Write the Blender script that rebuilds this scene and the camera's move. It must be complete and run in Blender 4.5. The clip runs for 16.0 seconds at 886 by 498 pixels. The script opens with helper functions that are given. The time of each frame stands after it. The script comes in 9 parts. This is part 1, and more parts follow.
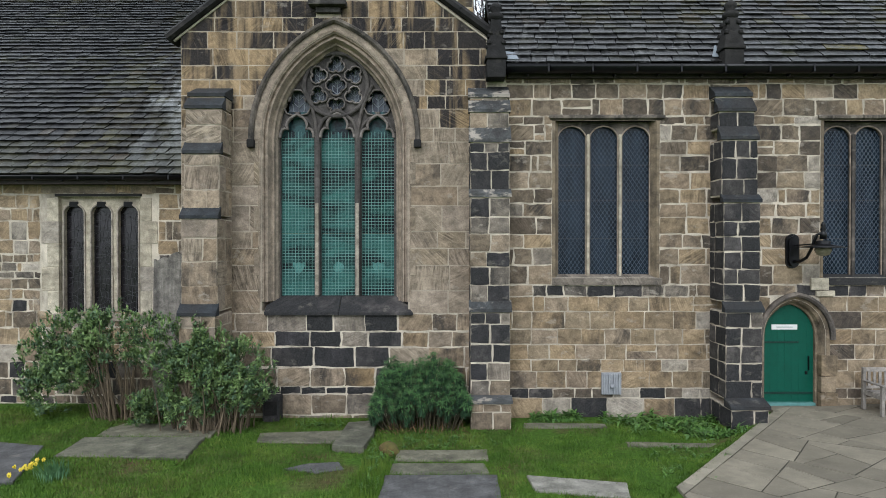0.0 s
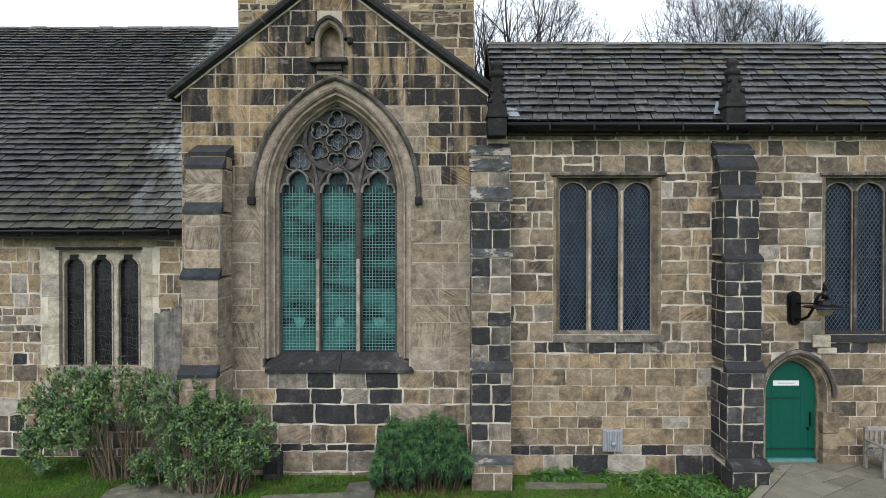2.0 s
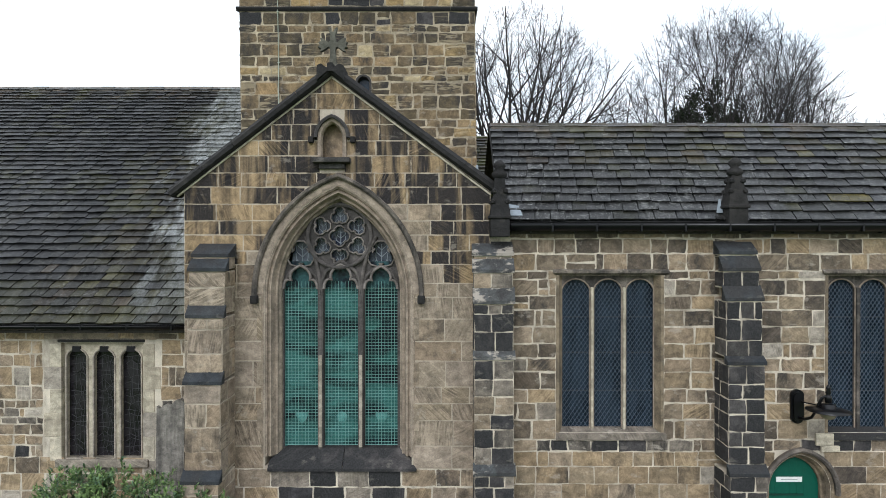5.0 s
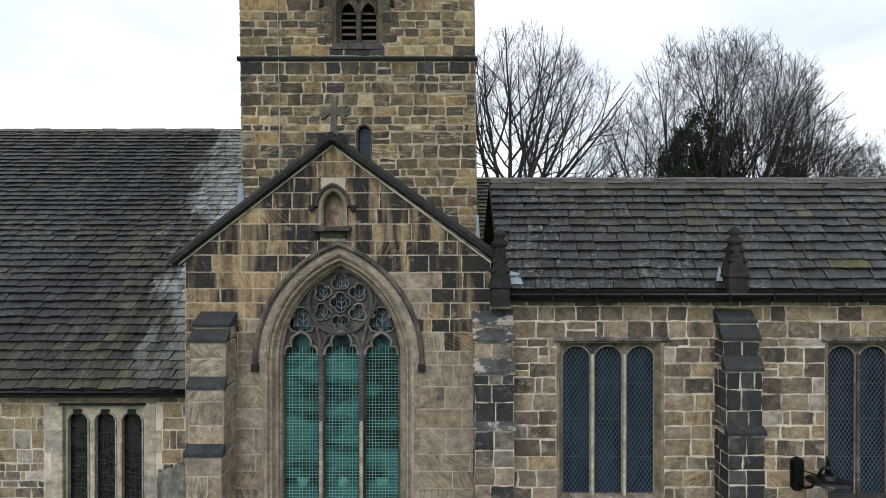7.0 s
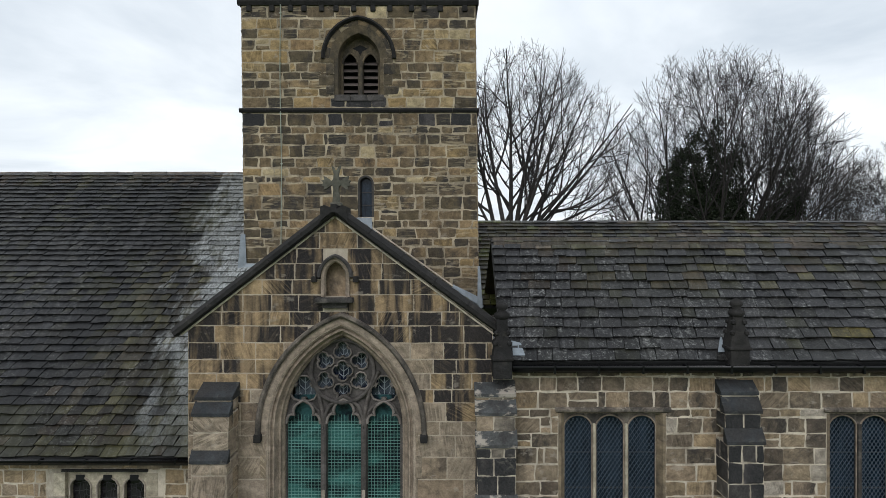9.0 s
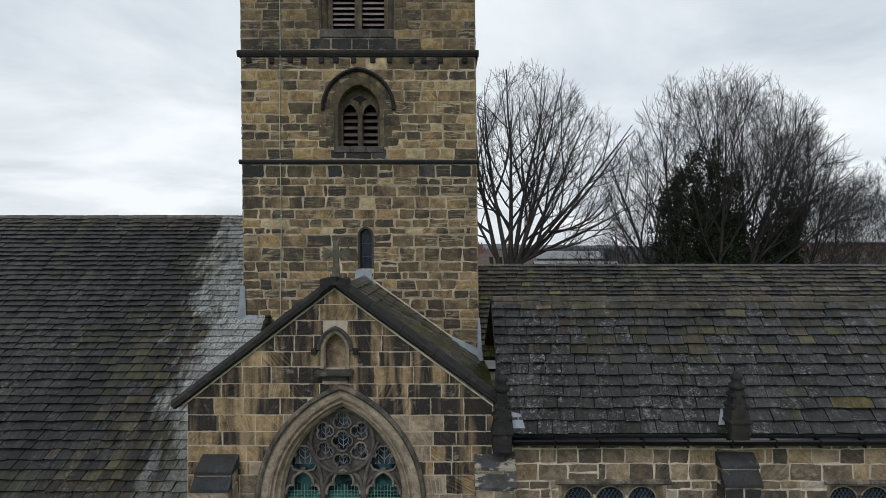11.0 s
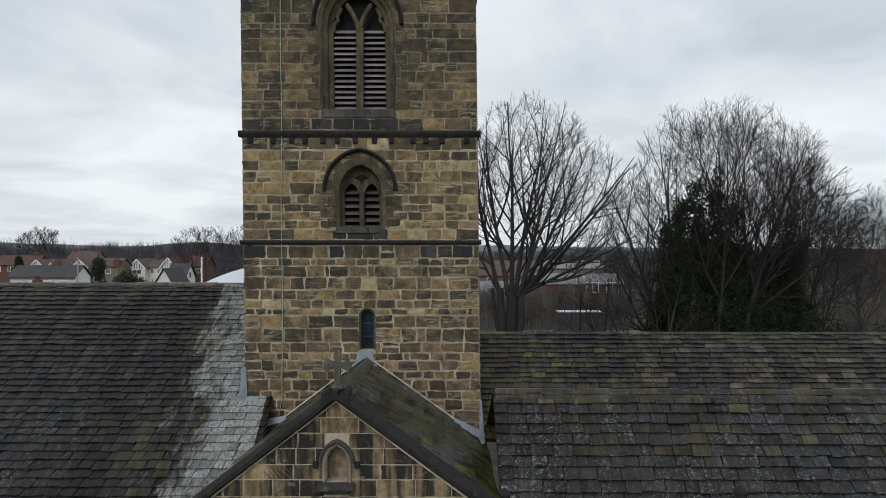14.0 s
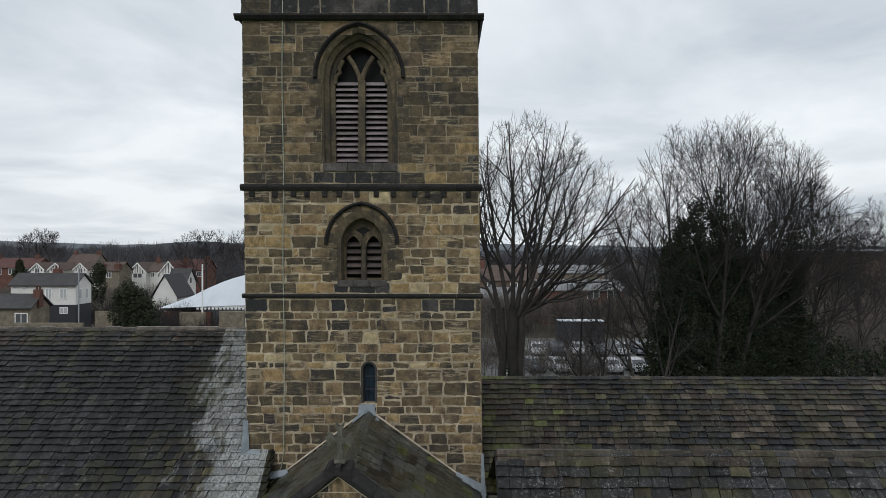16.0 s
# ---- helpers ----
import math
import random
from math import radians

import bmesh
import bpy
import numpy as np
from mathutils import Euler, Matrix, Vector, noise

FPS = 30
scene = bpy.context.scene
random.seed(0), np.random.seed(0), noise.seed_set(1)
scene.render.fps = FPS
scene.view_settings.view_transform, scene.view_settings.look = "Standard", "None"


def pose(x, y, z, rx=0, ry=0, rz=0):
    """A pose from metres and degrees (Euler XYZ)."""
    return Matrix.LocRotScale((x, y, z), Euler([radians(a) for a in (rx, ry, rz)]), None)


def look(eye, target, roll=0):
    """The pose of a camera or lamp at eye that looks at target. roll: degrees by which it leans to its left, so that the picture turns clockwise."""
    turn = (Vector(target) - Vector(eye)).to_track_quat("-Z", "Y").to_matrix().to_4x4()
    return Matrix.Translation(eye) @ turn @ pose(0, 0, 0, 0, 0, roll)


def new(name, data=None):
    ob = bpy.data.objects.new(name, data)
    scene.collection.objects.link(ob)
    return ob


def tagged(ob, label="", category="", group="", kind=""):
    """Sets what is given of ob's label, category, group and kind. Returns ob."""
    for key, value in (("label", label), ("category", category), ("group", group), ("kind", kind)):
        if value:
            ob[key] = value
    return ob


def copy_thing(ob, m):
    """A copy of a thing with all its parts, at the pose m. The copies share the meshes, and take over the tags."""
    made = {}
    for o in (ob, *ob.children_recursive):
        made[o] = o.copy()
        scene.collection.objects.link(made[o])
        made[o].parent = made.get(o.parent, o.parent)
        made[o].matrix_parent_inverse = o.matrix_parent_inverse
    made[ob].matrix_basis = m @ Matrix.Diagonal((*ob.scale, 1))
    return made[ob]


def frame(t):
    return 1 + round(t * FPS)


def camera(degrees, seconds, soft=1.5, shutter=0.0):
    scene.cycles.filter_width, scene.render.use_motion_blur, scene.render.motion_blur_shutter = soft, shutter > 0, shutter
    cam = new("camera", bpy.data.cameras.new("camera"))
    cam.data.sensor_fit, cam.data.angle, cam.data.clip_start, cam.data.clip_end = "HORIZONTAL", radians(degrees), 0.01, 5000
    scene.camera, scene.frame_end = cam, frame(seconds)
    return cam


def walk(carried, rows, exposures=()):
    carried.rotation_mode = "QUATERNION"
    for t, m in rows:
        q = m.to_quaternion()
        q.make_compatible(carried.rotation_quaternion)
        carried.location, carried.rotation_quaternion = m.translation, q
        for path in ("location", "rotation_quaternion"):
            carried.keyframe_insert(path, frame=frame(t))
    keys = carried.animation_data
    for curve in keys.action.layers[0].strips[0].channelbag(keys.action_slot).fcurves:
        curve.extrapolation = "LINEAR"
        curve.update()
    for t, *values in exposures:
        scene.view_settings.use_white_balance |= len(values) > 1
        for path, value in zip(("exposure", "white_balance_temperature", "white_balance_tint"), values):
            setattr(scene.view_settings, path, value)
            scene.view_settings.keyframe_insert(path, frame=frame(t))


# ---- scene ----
cam = camera(71.0, 16.0, soft=0.4)
METRES, EYE, TILT, LEAN, TURN = 10.6, 3.1, -0.5, 0.0, 0.0
ROWS = [
    (0.0, 0.0, 0.0, 0.0, 0.0, 0.0, -0.0),
    (0.5, -0.0013, 0.0001, 0.0209, -0.01, -0.02, -0.01),
    (1.0, -0.0012, 0.0005, 0.046, 0.01, 0.01, -0.01),
    (1.5, -0.0016, 0.0013, 0.0742, -0.01, 0.03, -0.01),
    (2.0, -0.0014, 0.0021, 0.1044, 0.02, -0.03, -0.02),
    (2.5, -0.0028, 0.0028, 0.1331, 0.04, 0.02, -0.01),
    (3.0, -0.0037, 0.0032, 0.1627, 0.05, -0.0, -0.01),
    (3.5, -0.0052, 0.003, 0.1894, 0.04, 0.04, -0.01),
    (4.0, -0.0054, 0.0035, 0.2193, 0.04, 0.09, -0.02),
    (6.5, -0.0071, -0.0004, 0.3681, 0.03, 0.29, -0.0),
    (7.0, -0.0067, -0.0009, 0.3993, 0.05, 0.33, -0.01),
    (7.5, -0.0072, -0.0023, 0.4306, 0.06, 0.38, -0.0),
    (8.0, -0.0078, -0.0039, 0.4623, 0.06, 0.42, -0.01),
    (8.5, -0.009, -0.0046, 0.4941, 0.06, 0.44, -0.02),
    (9.0, -0.01, -0.0043, 0.5256, 0.08, 0.46, -0.02),
    (11.5, -0.0099, -0.0028, 0.689, 0.08, 0.51, -0.03),
    (12.0, -0.0094, -0.0022, 0.7223, 0.1, 0.55, -0.02),
    (12.5, -0.0087, -0.0018, 0.7569, 0.11, 0.53, -0.03),
    (13.0, -0.0093, -0.0014, 0.7913, 0.14, 0.53, -0.04),
    (13.5, -0.0107, -0.0014, 0.8262, 0.14, 0.49, -0.06),
    (14.0, -0.0123, -0.0009, 0.8592, 0.16, 0.53, -0.04),
    (14.5, -0.0141, -0.0009, 0.8937, 0.18, 0.5, -0.05),
    (15.0, -0.0149, -0.0013, 0.9285, 0.18, 0.45, -0.07),
    (15.5, -0.0151, -0.0017, 0.9637, 0.19, 0.41, -0.07),
    (16.0, -0.0158, -0.0022, 0.9994, 0.2, 0.36, -0.08),
]
walk(cam, [(t, pose(0, 0, EYE, TILT, LEAN, TURN) @ pose(METRES * x, METRES * y, METRES * z, 90 + pitch, roll, yaw)) for t, x, y, z, yaw, pitch, roll in ROWS],
     exposures=[(0, 0.69, 6230, 10), (2, 0.74, 6230, 10), (4, 0.79, 6260, 10), (7, 0.44, 6350, 10), (9, 0.16, 6450, 10), (11.5, -0.06, 6500, 10), (16, -0.13, 6500, 10)])

# ---- sky and light ----
world = bpy.data.worlds.new("sky")
scene.world = world
world.use_nodes = True
wt = world.node_tree
wn, wl = wt.nodes, wt.links
wn.clear()
SUN_EL, SUN_AZ = radians(48), radians(205)
sky = wn.new("ShaderNodeTexSky")
sky.sky_type, sky.sun_disc, sky.sun_elevation, sky.sun_rotation = "NISHITA", False, SUN_EL, SUN_AZ
sky.air_density, sky.dust_density = 1.0, 4.0
sky_dim = wn.new("ShaderNodeVectorMath")
sky_dim.operation = "SCALE"
sky_dim.inputs["Scale"].default_value = 0.1
tc = wn.new("ShaderNodeTexCoord")
sep = wn.new("ShaderNodeSeparateXYZ")
wl.new(tc.outputs["Generated"], sep.inputs[0])
# cloud layers seen in perspective: direction divided by its height
hgt = wn.new("ShaderNodeMath"); hgt.operation = "ADD"; hgt.inputs[1].default_value = 0.16
wl.new(sep.outputs["Z"], hgt.inputs[0])
hmax = wn.new("ShaderNodeMath"); hmax.operation = "MAXIMUM"; hmax.inputs[1].default_value = 0.05
wl.new(hgt.outputs[0], hmax.inputs[0])
dx = wn.new("ShaderNodeMath"); dx.operation = "DIVIDE"
dy = wn.new("ShaderNodeMath"); dy.operation = "DIVIDE"
wl.new(sep.outputs["X"], dx.inputs[0]); wl.new(hmax.outputs[0], dx.inputs[1])
wl.new(sep.outputs["Y"], dy.inputs[0]); wl.new(hmax.outputs[0], dy.inputs[1])
comb = wn.new("ShaderNodeCombineXYZ")
wl.new(dx.outputs[0], comb.inputs[0]); wl.new(dy.outputs[0], comb.inputs[1])
cloud = wn.new("ShaderNodeTexNoise")
cloud.inputs["Scale"].default_value, cloud.inputs["Detail"].default_value, cloud.inputs["Roughness"].default_value = 0.9, 7.0, 0.52
cloud.inputs["Distortion"].default_value = 0.4
wl.new(comb.outputs[0], cloud.inputs["Vector"])
cr = wn.new("ShaderNodeValToRGB")
cr.color_ramp.elements[0].position, cr.color_ramp.elements[0].color = 0.31, (0.63, 0.70, 0.77, 1)
cr.color_ramp.elements[1].position, cr.color_ramp.elements[1].color = 0.61, (1.03, 1.08, 1.115, 1)
wl.new(cloud.outputs["Fac"], cr.inputs[0])
wl.new(sky.outputs[0], sky_dim.inputs[0])
wm = wn.new("ShaderNodeMixRGB"); wm.inputs[0].default_value = 0.9
wl.new(sky_dim.outputs[0], wm.inputs[1]); wl.new(cr.outputs[0], wm.inputs[2])
bg = wn.new("ShaderNodeBackground"); bg.inputs["Strength"].default_value = 1.0
wl.new(wm.outputs[0], bg.inputs["Color"])
wo = wn.new("ShaderNodeOutputWorld")
wl.new(bg.outputs[0], wo.inputs[0])
sun_lamp = bpy.data.lights.new("sun", "SUN")
sun_lamp.energy, sun_lamp.angle, sun_lamp.color = 0.9, radians(25), (0.975, 0.995, 1.0)
sun_ob = new("sun", sun_lamp)
sun_ob.matrix_world = look((-8, -20, 26), (0, 12, 0))


# ---- materials ----
class Tree:
    """A small wrapper to write node trees briefly."""
    def __init__(self, name, rough=0.85, metal=0.0, spec=0.3):
        self.m = bpy.data.materials.new(name)
        self.m.use_nodes = True
        self.n, self.l = self.m.node_tree.nodes, self.m.node_tree.links
        self.b = self.n["Principled BSDF"]
        self.b.inputs["Roughness"].default_value = rough
        self.b.inputs["Metallic"].default_value = metal
        self.b.inputs["Specular IOR Level"].default_value = spec
        self.geo = self.n.new("ShaderNodeNewGeometry")

    def link(self, a, b):
        self.l.new(a, b)

    def math(self, op, a, b=0.0, c=None):
        x = self.n.new("ShaderNodeMath"); x.operation = op
        for i, v in enumerate((a, b) if c is None else (a, b, c)):
            if isinstance(v, (int, float)):
                x.inputs[i].default_value = v
            else:
                self.link(v, x.inputs[i])
        return x.outputs[0]

    def rnd(self):
        oi = self.n.new("ShaderNodeObjectInfo")
        return self.math("FRACT", self.math("ADD", oi.outputs["Random"], self.geo.outputs["Random Per Island"]))

    def vec(self, scale=(1, 1, 1), rot=None):
        p = self.geo.outputs["Position"]
        if rot is not None:
            r = self.n.new("ShaderNodeVectorRotate"); r.rotation_type = "Y_AXIS"
            self.link(p, r.inputs["Vector"]); self.link(rot, r.inputs["Angle"])
            p = r.outputs[0]
        v = self.n.new("ShaderNodeVectorMath"); v.operation = "MULTIPLY"
        self.link(p, v.inputs[0]); v.inputs[1].default_value = scale
        return v.outputs[0]

    def noise(self, vector, scale, detail=5, rough=0.55, dist=0.0):
        x = self.n.new("ShaderNodeTexNoise")
        x.inputs["Scale"].default_value, x.inputs["Detail"].default_value = scale, detail
        x.inputs["Roughness"].default_value, x.inputs["Distortion"].default_value = rough, dist
        self.link(vector, x.inputs["Vector"])
        return x.outputs["Fac"]

    def ramp(self, fac, stops, mode="LINEAR"):
        x = self.n.new("ShaderNodeValToRGB")
        x.color_ramp.interpolation = mode
        while len(x.color_ramp.elements) < len(stops):
            x.color_ramp.elements.new(0.5)
        for e, (p, c) in zip(x.color_ramp.elements, stops):
            e.position = p
            e.color = (*c, 1) if len(c) == 3 else c
        self.link(fac, x.inputs[0])
        return x.outputs[0]

    def grey(self, fac, lo, hi, a=0.0, b=1.0):
        x = self.n.new("ShaderNodeMapRange")
        x.inputs[1].default_value, x.inputs[2].default_value, x.inputs[3].default_value, x.inputs[4].default_value = lo, hi, a, b
        self.link(fac, x.inputs[0])
        return x.outputs[0]

    def mix(self, fac, a, b, mode="MIX"):
        x = self.n.new("ShaderNodeMixRGB"); x.blend_type = mode
        for i, v in enumerate((fac, a, b)):
            if isinstance(v, (int, float)):
                x.inputs[i].default_value = v
            elif isinstance(v, tuple):
                x.inputs[i].default_value = (*v, 1)
            else:
                self.link(v, x.inputs[i])
        return x.outputs[0]

    def scale(self, col, fac):
        v = self.n.new("ShaderNodeVectorMath"); v.operation = "SCALE"
        self.link(col, v.inputs[0]); self.link(fac, v.inputs["Scale"])
        return v.outputs[0]

    def bump(self, height, strength=0.5, dist=0.01):
        x = self.n.new("ShaderNodeBump")
        x.inputs["Strength"].default_value, x.inputs["Distance"].default_value = strength, dist
        self.link(height, x.inputs["Height"])
        self.link(x.outputs[0], self.b.inputs["Normal"])

    def done(self, col):
        self.link(col, self.b.inputs["Base Color"])
        return self.m


def stone_mat(name, cols, soot=0.35, soot_at=0.56, stretch=0.45, tool=0.5, rough=0.9, lime=0.0, freq=1.9, sd=6, sw=0.11, spread=0.16, own=1.0, skin=(0.034, 0.032, 0.031), lime_at=0.60, beds=0.0):
    """Weathered gritstone: tints by block, a flaking sooty skin, chisel strokes that cut through it, smeared pointing at the arrises."""
    t = Tree(name, rough, 0, 0.2)
    if "tower" not in name:
        cols = [(r_ * 0.90, g_ * 0.92, b_ * 1.04) for r_, g_, b_ in cols]
    r = t.rnd()
    base = t.ramp(r, [(i / max(1, len(cols) - 1), c) for i, c in enumerate(cols)])
    r2 = t.math("FRACT", t.math("MULTIPLY", r, 17.31))
    r3 = t.math("FRACT", t.math("MULTIPLY", r, 43.77))
    r4 = t.math("FRACT", t.math("MULTIPLY", r, 71.13))
    off = t.n.new("ShaderNodeCombineXYZ")
    for q in (0, 1, 2):
        t.link(t.math("MULTIPLY", r2 if q == 1 else r3, 37.0), off.inputs[q])

    def shifted(v, k=1.0):
        if k == 0.0:
            return v
        m_ = t.n.new("ShaderNodeVectorMath")
        m_.operation = "ADD"
        t.link(v, m_.inputs[0])
        t.link(off.outputs[0], m_.inputs[1])
        return m_.outputs[0]
    big = t.noise(t.vec(), 3.4, 6, 0.65)
    fine = t.noise(t.vec(), 34, 4, 0.7)
    blot = t.noise(shifted(t.vec((1, 1, 1.5))), 4.6, 5, 0.6, 0.5)
    k = t.math("MULTIPLY", t.grey(big, 0.3, 0.7, 0.74, 1.22), t.grey(fine, 0.3, 0.7, 0.80, 1.18))
    k = t.math("MULTIPLY", k, t.grey(blot, 0.32, 0.68, 0.66, 1.30))
    col = t.scale(base, k)
    # the skin has flaked off some blocks and stayed whole on others
    dirt = t.noise(shifted(t.vec((freq, freq, freq * stretch)), own), 1.0, sd, 0.62, 0.3)
    dd = t.math("ADD", dirt, t.math("MULTIPLY", t.math("SUBTRACT", r4, 0.5), spread))
    flake = t.noise(shifted(t.vec((1, 1, 0.8))), 7.0, 6, 0.68, 0.4)
    dd = t.math("ADD", dd, t.math("MULTIPLY", t.math("SUBTRACT", flake, 0.5), 0.34 if own else 0.10))
    dmask = t.grey(dd, soot_at - sw, soot_at + sw, 0, soot)
    dark = t.n.new("ShaderNodeRGB")
    dark.outputs[0].default_value = (*skin, 1)
    col = t.mix(dmask, col, t.scale(dark.outputs[0], t.grey(fine, 0.3, 0.7, 0.6, 1.5)))
    if not own:
        # vertical runs of washed-out lime
        lr = t.noise(t.vec((3.3, 3.3, 0.22)), 1.0, 4, 0.6, 0.2)
        col = t.mix(t.grey(lr, 0.56, 0.68, 0, 0.65 if lime else 0.25), col, t.scale(base, t.grey(fine, 0.3, 0.7, 1.1, 1.45)))
    # chisel strokes in bent fans, at an angle of its own on each block
    ang = t.math("ADD", 0.35, t.math("MULTIPLY", r2, 2.3))
    stroke = t.noise(shifted(t.vec((2.2, 2.2, 24), ang)), 1.0, 3, 0.55, 0.7)
    patch = t.noise(shifted(t.vec()), 2.9, 3)
    amt = t.math("MULTIPLY", t.grey(r3, 0.15, 0.9, 0.25, 1.0), t.grey(patch, 0.38, 0.58, 0.15, 1.0))
    cut = t.math("MULTIPLY", t.grey(stroke, 0.36, 0.64, -1, 1), amt)
    col = t.scale(col, t.math("ADD", 1.0, t.math("MULTIPLY", cut, 0.42 * tool)))
    pale = t.scale(base, t.grey(big, 0.3, 0.7, 1.05, 1.45))
    col = t.mix(t.math("MULTIPLY", t.math("MULTIPLY", t.grey(cut, 0.12, 0.75, 0, 1), 0.62 * tool), t.math("SUBTRACT", 1.0, t.math("MULTIPLY", dmask, 0.62))), col, pale)
    if beds:
        # spalled faces that show pale bedding in waves
        wave = t.noise(shifted(t.vec((1.6, 1.6, 13))), 1.0, 3, 0.5, 1.4)
        bm_ = t.math("MULTIPLY", t.grey(wave, 0.54, 0.60, 0, beds), t.grey(r4, 0.62, 0.80, 0, 1))
        col = t.mix(bm_, col, (0.40, 0.33, 0.22))
    lm = t.noise(t.vec((1, 1, 1.8)), 3.1, 5, 0.66, 0.15)
    if lime:
        col = t.mix(t.grey(lm, lime_at, lime_at + 0.07, 0, lime * 0.8), col, (0.40, 0.355, 0.30))
    # pointing smeared over the edges of the stone
    at_ = t.n.new("ShaderNodeAttribute")
    at_.attribute_name = "rim"
    rim = t.math("ADD", t.math("MULTIPLY", at_.outputs["Fac"], 0.55), t.noise(t.vec(), 7.0, 5, 0.62, 0.3))
    col = t.mix(t.grey(rim, 0.93, 1.05, 0, 0.75), col, t.scale(t.mix(0.5, base, (0.44, 0.38, 0.30)), t.grey(big, 0.3, 0.7, 0.75, 1.25)))
    t.bump(t.math("ADD", t.math("MULTIPLY", cut, 0.45 * tool), t.math("ADD", t.math("MULTIPLY", big, 1.4), t.math("ADD", t.math("MULTIPLY", fine, 0.4), t.math("MULTIPLY", blot, 0.8)))), 1.0, 0.014)
    return t.done(col)


def plain_mat(name, col, rough=0.6, metal=0.0, spec=0.4, vary=0.25, scale=6.0, fine=60.0, bump=0.2, by_piece=0.0, dirt=None, dirt_amt=0.0):
    t = Tree(name, rough, metal, spec)
    a, b = t.noise(t.vec(), scale, 5, 0.6), t.noise(t.vec(), fine, 3, 0.6)
    k = t.math("MULTIPLY", t.grey(a, 0.3, 0.7, 1 - vary, 1 + vary), t.grey(b, 0.3, 0.7, 1 - vary * 0.5, 1 + vary * 0.5))
    if by_piece:
        k = t.math("MULTIPLY", k, t.grey(t.rnd(), 0, 1, 1 - by_piece, 1 + by_piece))
    rgb = t.n.new("ShaderNodeRGB"); rgb.outputs[0].default_value = (*col, 1)
    c = t.scale(rgb.outputs[0], k)
    if dirt:
        d = t.noise(t.vec((1, 1, 0.4)), 2.2, 6, 0.7)
        c = t.mix(t.grey(d, 0.48, 0.66, 0, dirt_amt), c, dirt)
    if bump:
        t.bump(t.math("ADD", a, t.math("MULTIPLY", b, 0.4)), bump, 0.01)
    return t.done(c)


def slate_mat(name, cols, lichen=0.4, green=0.2, pale=(0.15, 0.15, 0.14), wash=False, tone=(0.62, 0.55, 0.49), gloss=0.18):
    t = Tree(name, 0.30, 0, gloss)
    cols = [tuple(a_ * b_ for a_, b_ in zip(c, tone)) for c in cols]
    r = t.rnd()
    base = t.ramp(r, [(i / (len(cols) - 1), c) for i, c in enumerate(cols)])
    big, fine = t.noise(t.vec(), 1.6, 5, 0.6), t.noise(t.vec(), 45, 4, 0.7)
    k = t.math("MULTIPLY", t.grey(big, 0.3, 0.7, 0.65, 1.4), t.grey(fine, 0.3, 0.7, 0.5, 1.55))
    col = t.scale(base, k)
    r3 = t.math("FRACT", t.math("MULTIPLY", r, 31.7))
    r4 = t.math("FRACT", t.math("MULTIPLY", r, 77.3))
    col = t.scale(col, t.grey(r4, 0.0, 1.0, 0.62, 1.5))
    spots = t.noise(t.vec((1, 1, 1)), 11, 7, 0.72, 0.4)
    streak = t.noise(t.vec((9, 1.1, 1.1)), 1.6, 5, 0.68)
    col = t.scale(col, t.grey(streak, 0.34, 0.68, 0.55, 1.6))
    where = t.noise(t.vec((1.2, 0.6, 0.6)), 1.1, 4, 0.6)
    lm = t.math("MULTIPLY", t.grey(spots, 0.54, 0.66, 0, 1), t.math("MULTIPLY", t.grey(where, 0.42, 0.62, 0.25, 1.0), t.grey(r3, 0, 1, 0.55 * lichen, lichen)))
    col = t.mix(lm, col, pale)
    # pale runs down the slope and small crusts of lichen
    run = t.noise(t.vec((6.5, 0.55, 0.55)), 1.0, 5, 0.66, 0.2)
    crust = t.noise(t.vec(), 24, 4, 0.7)
    col = t.mix(t.math("MULTIPLY", t.grey(run, 0.58, 0.68, 0, 0.32 * lichen), t.grey(crust, 0.40, 0.60, 0.1, 1)), col, pale)
    col = t.mix(t.math("MULTIPLY", t.grey(crust, 0.60, 0.68, 0, lichen), t.grey(where, 0.40, 0.55, 0.2, 1)), col, pale)
    if green:
        g = t.noise(t.vec(), 0.55, 4, 0.6)
        col = t.mix(t.grey(g, 0.45, 0.60, 0, green), col, (0.040, 0.040, 0.017))
    if wash:
        runs = t.noise(t.vec((2.4, 0.22, 0.22)), 1.0, 5, 0.6)
        col = t.scale(col, t.grey(runs, 0.38, 0.66, 0.62, 1.8))
        # pale lichen wash where water runs off the tower and gathers towards the transept
        sp = t.n.new("ShaderNodeSeparateXYZ")
        t.link(t.geo.outputs["Position"], sp.inputs[0])
        edge = t.math("ADD", t.math("MULTIPLY", t.math("SUBTRACT", sp.outputs["Y"], 15.0), -0.11), -6.42)
        w1 = t.noise(t.vec((1.9, 0.6, 0.6)), 1.3, 6, 0.7, 0.3)
        dd = t.math("ADD", t.math("SUBTRACT", sp.outputs["X"], edge), t.grey(w1, 0.3, 0.7, -0.95, 1.05))
        m1 = t.math("MULTIPLY", t.grey(dd, -0.30, 0.40), t.grey(sp.outputs["Y"], 12.4, 15.0, 0.15, 1.0))
        m1 = t.math("MULTIPLY", m1, t.math("LESS_THAN", sp.outputs["X"], -4.9))
        w2 = t.noise(t.vec((5, 3, 3)), 4.0, 6, 0.75)
        m1 = t.math("MULTIPLY", m1, t.grey(r3, 0.0, 0.6, 0.45, 1.0))
        col = t.mix(t.math("MULTIPLY", m1, t.grey(w2, 0.36, 0.60, 0.15, 0.95)), col, (0.36, 0.375, 0.375))
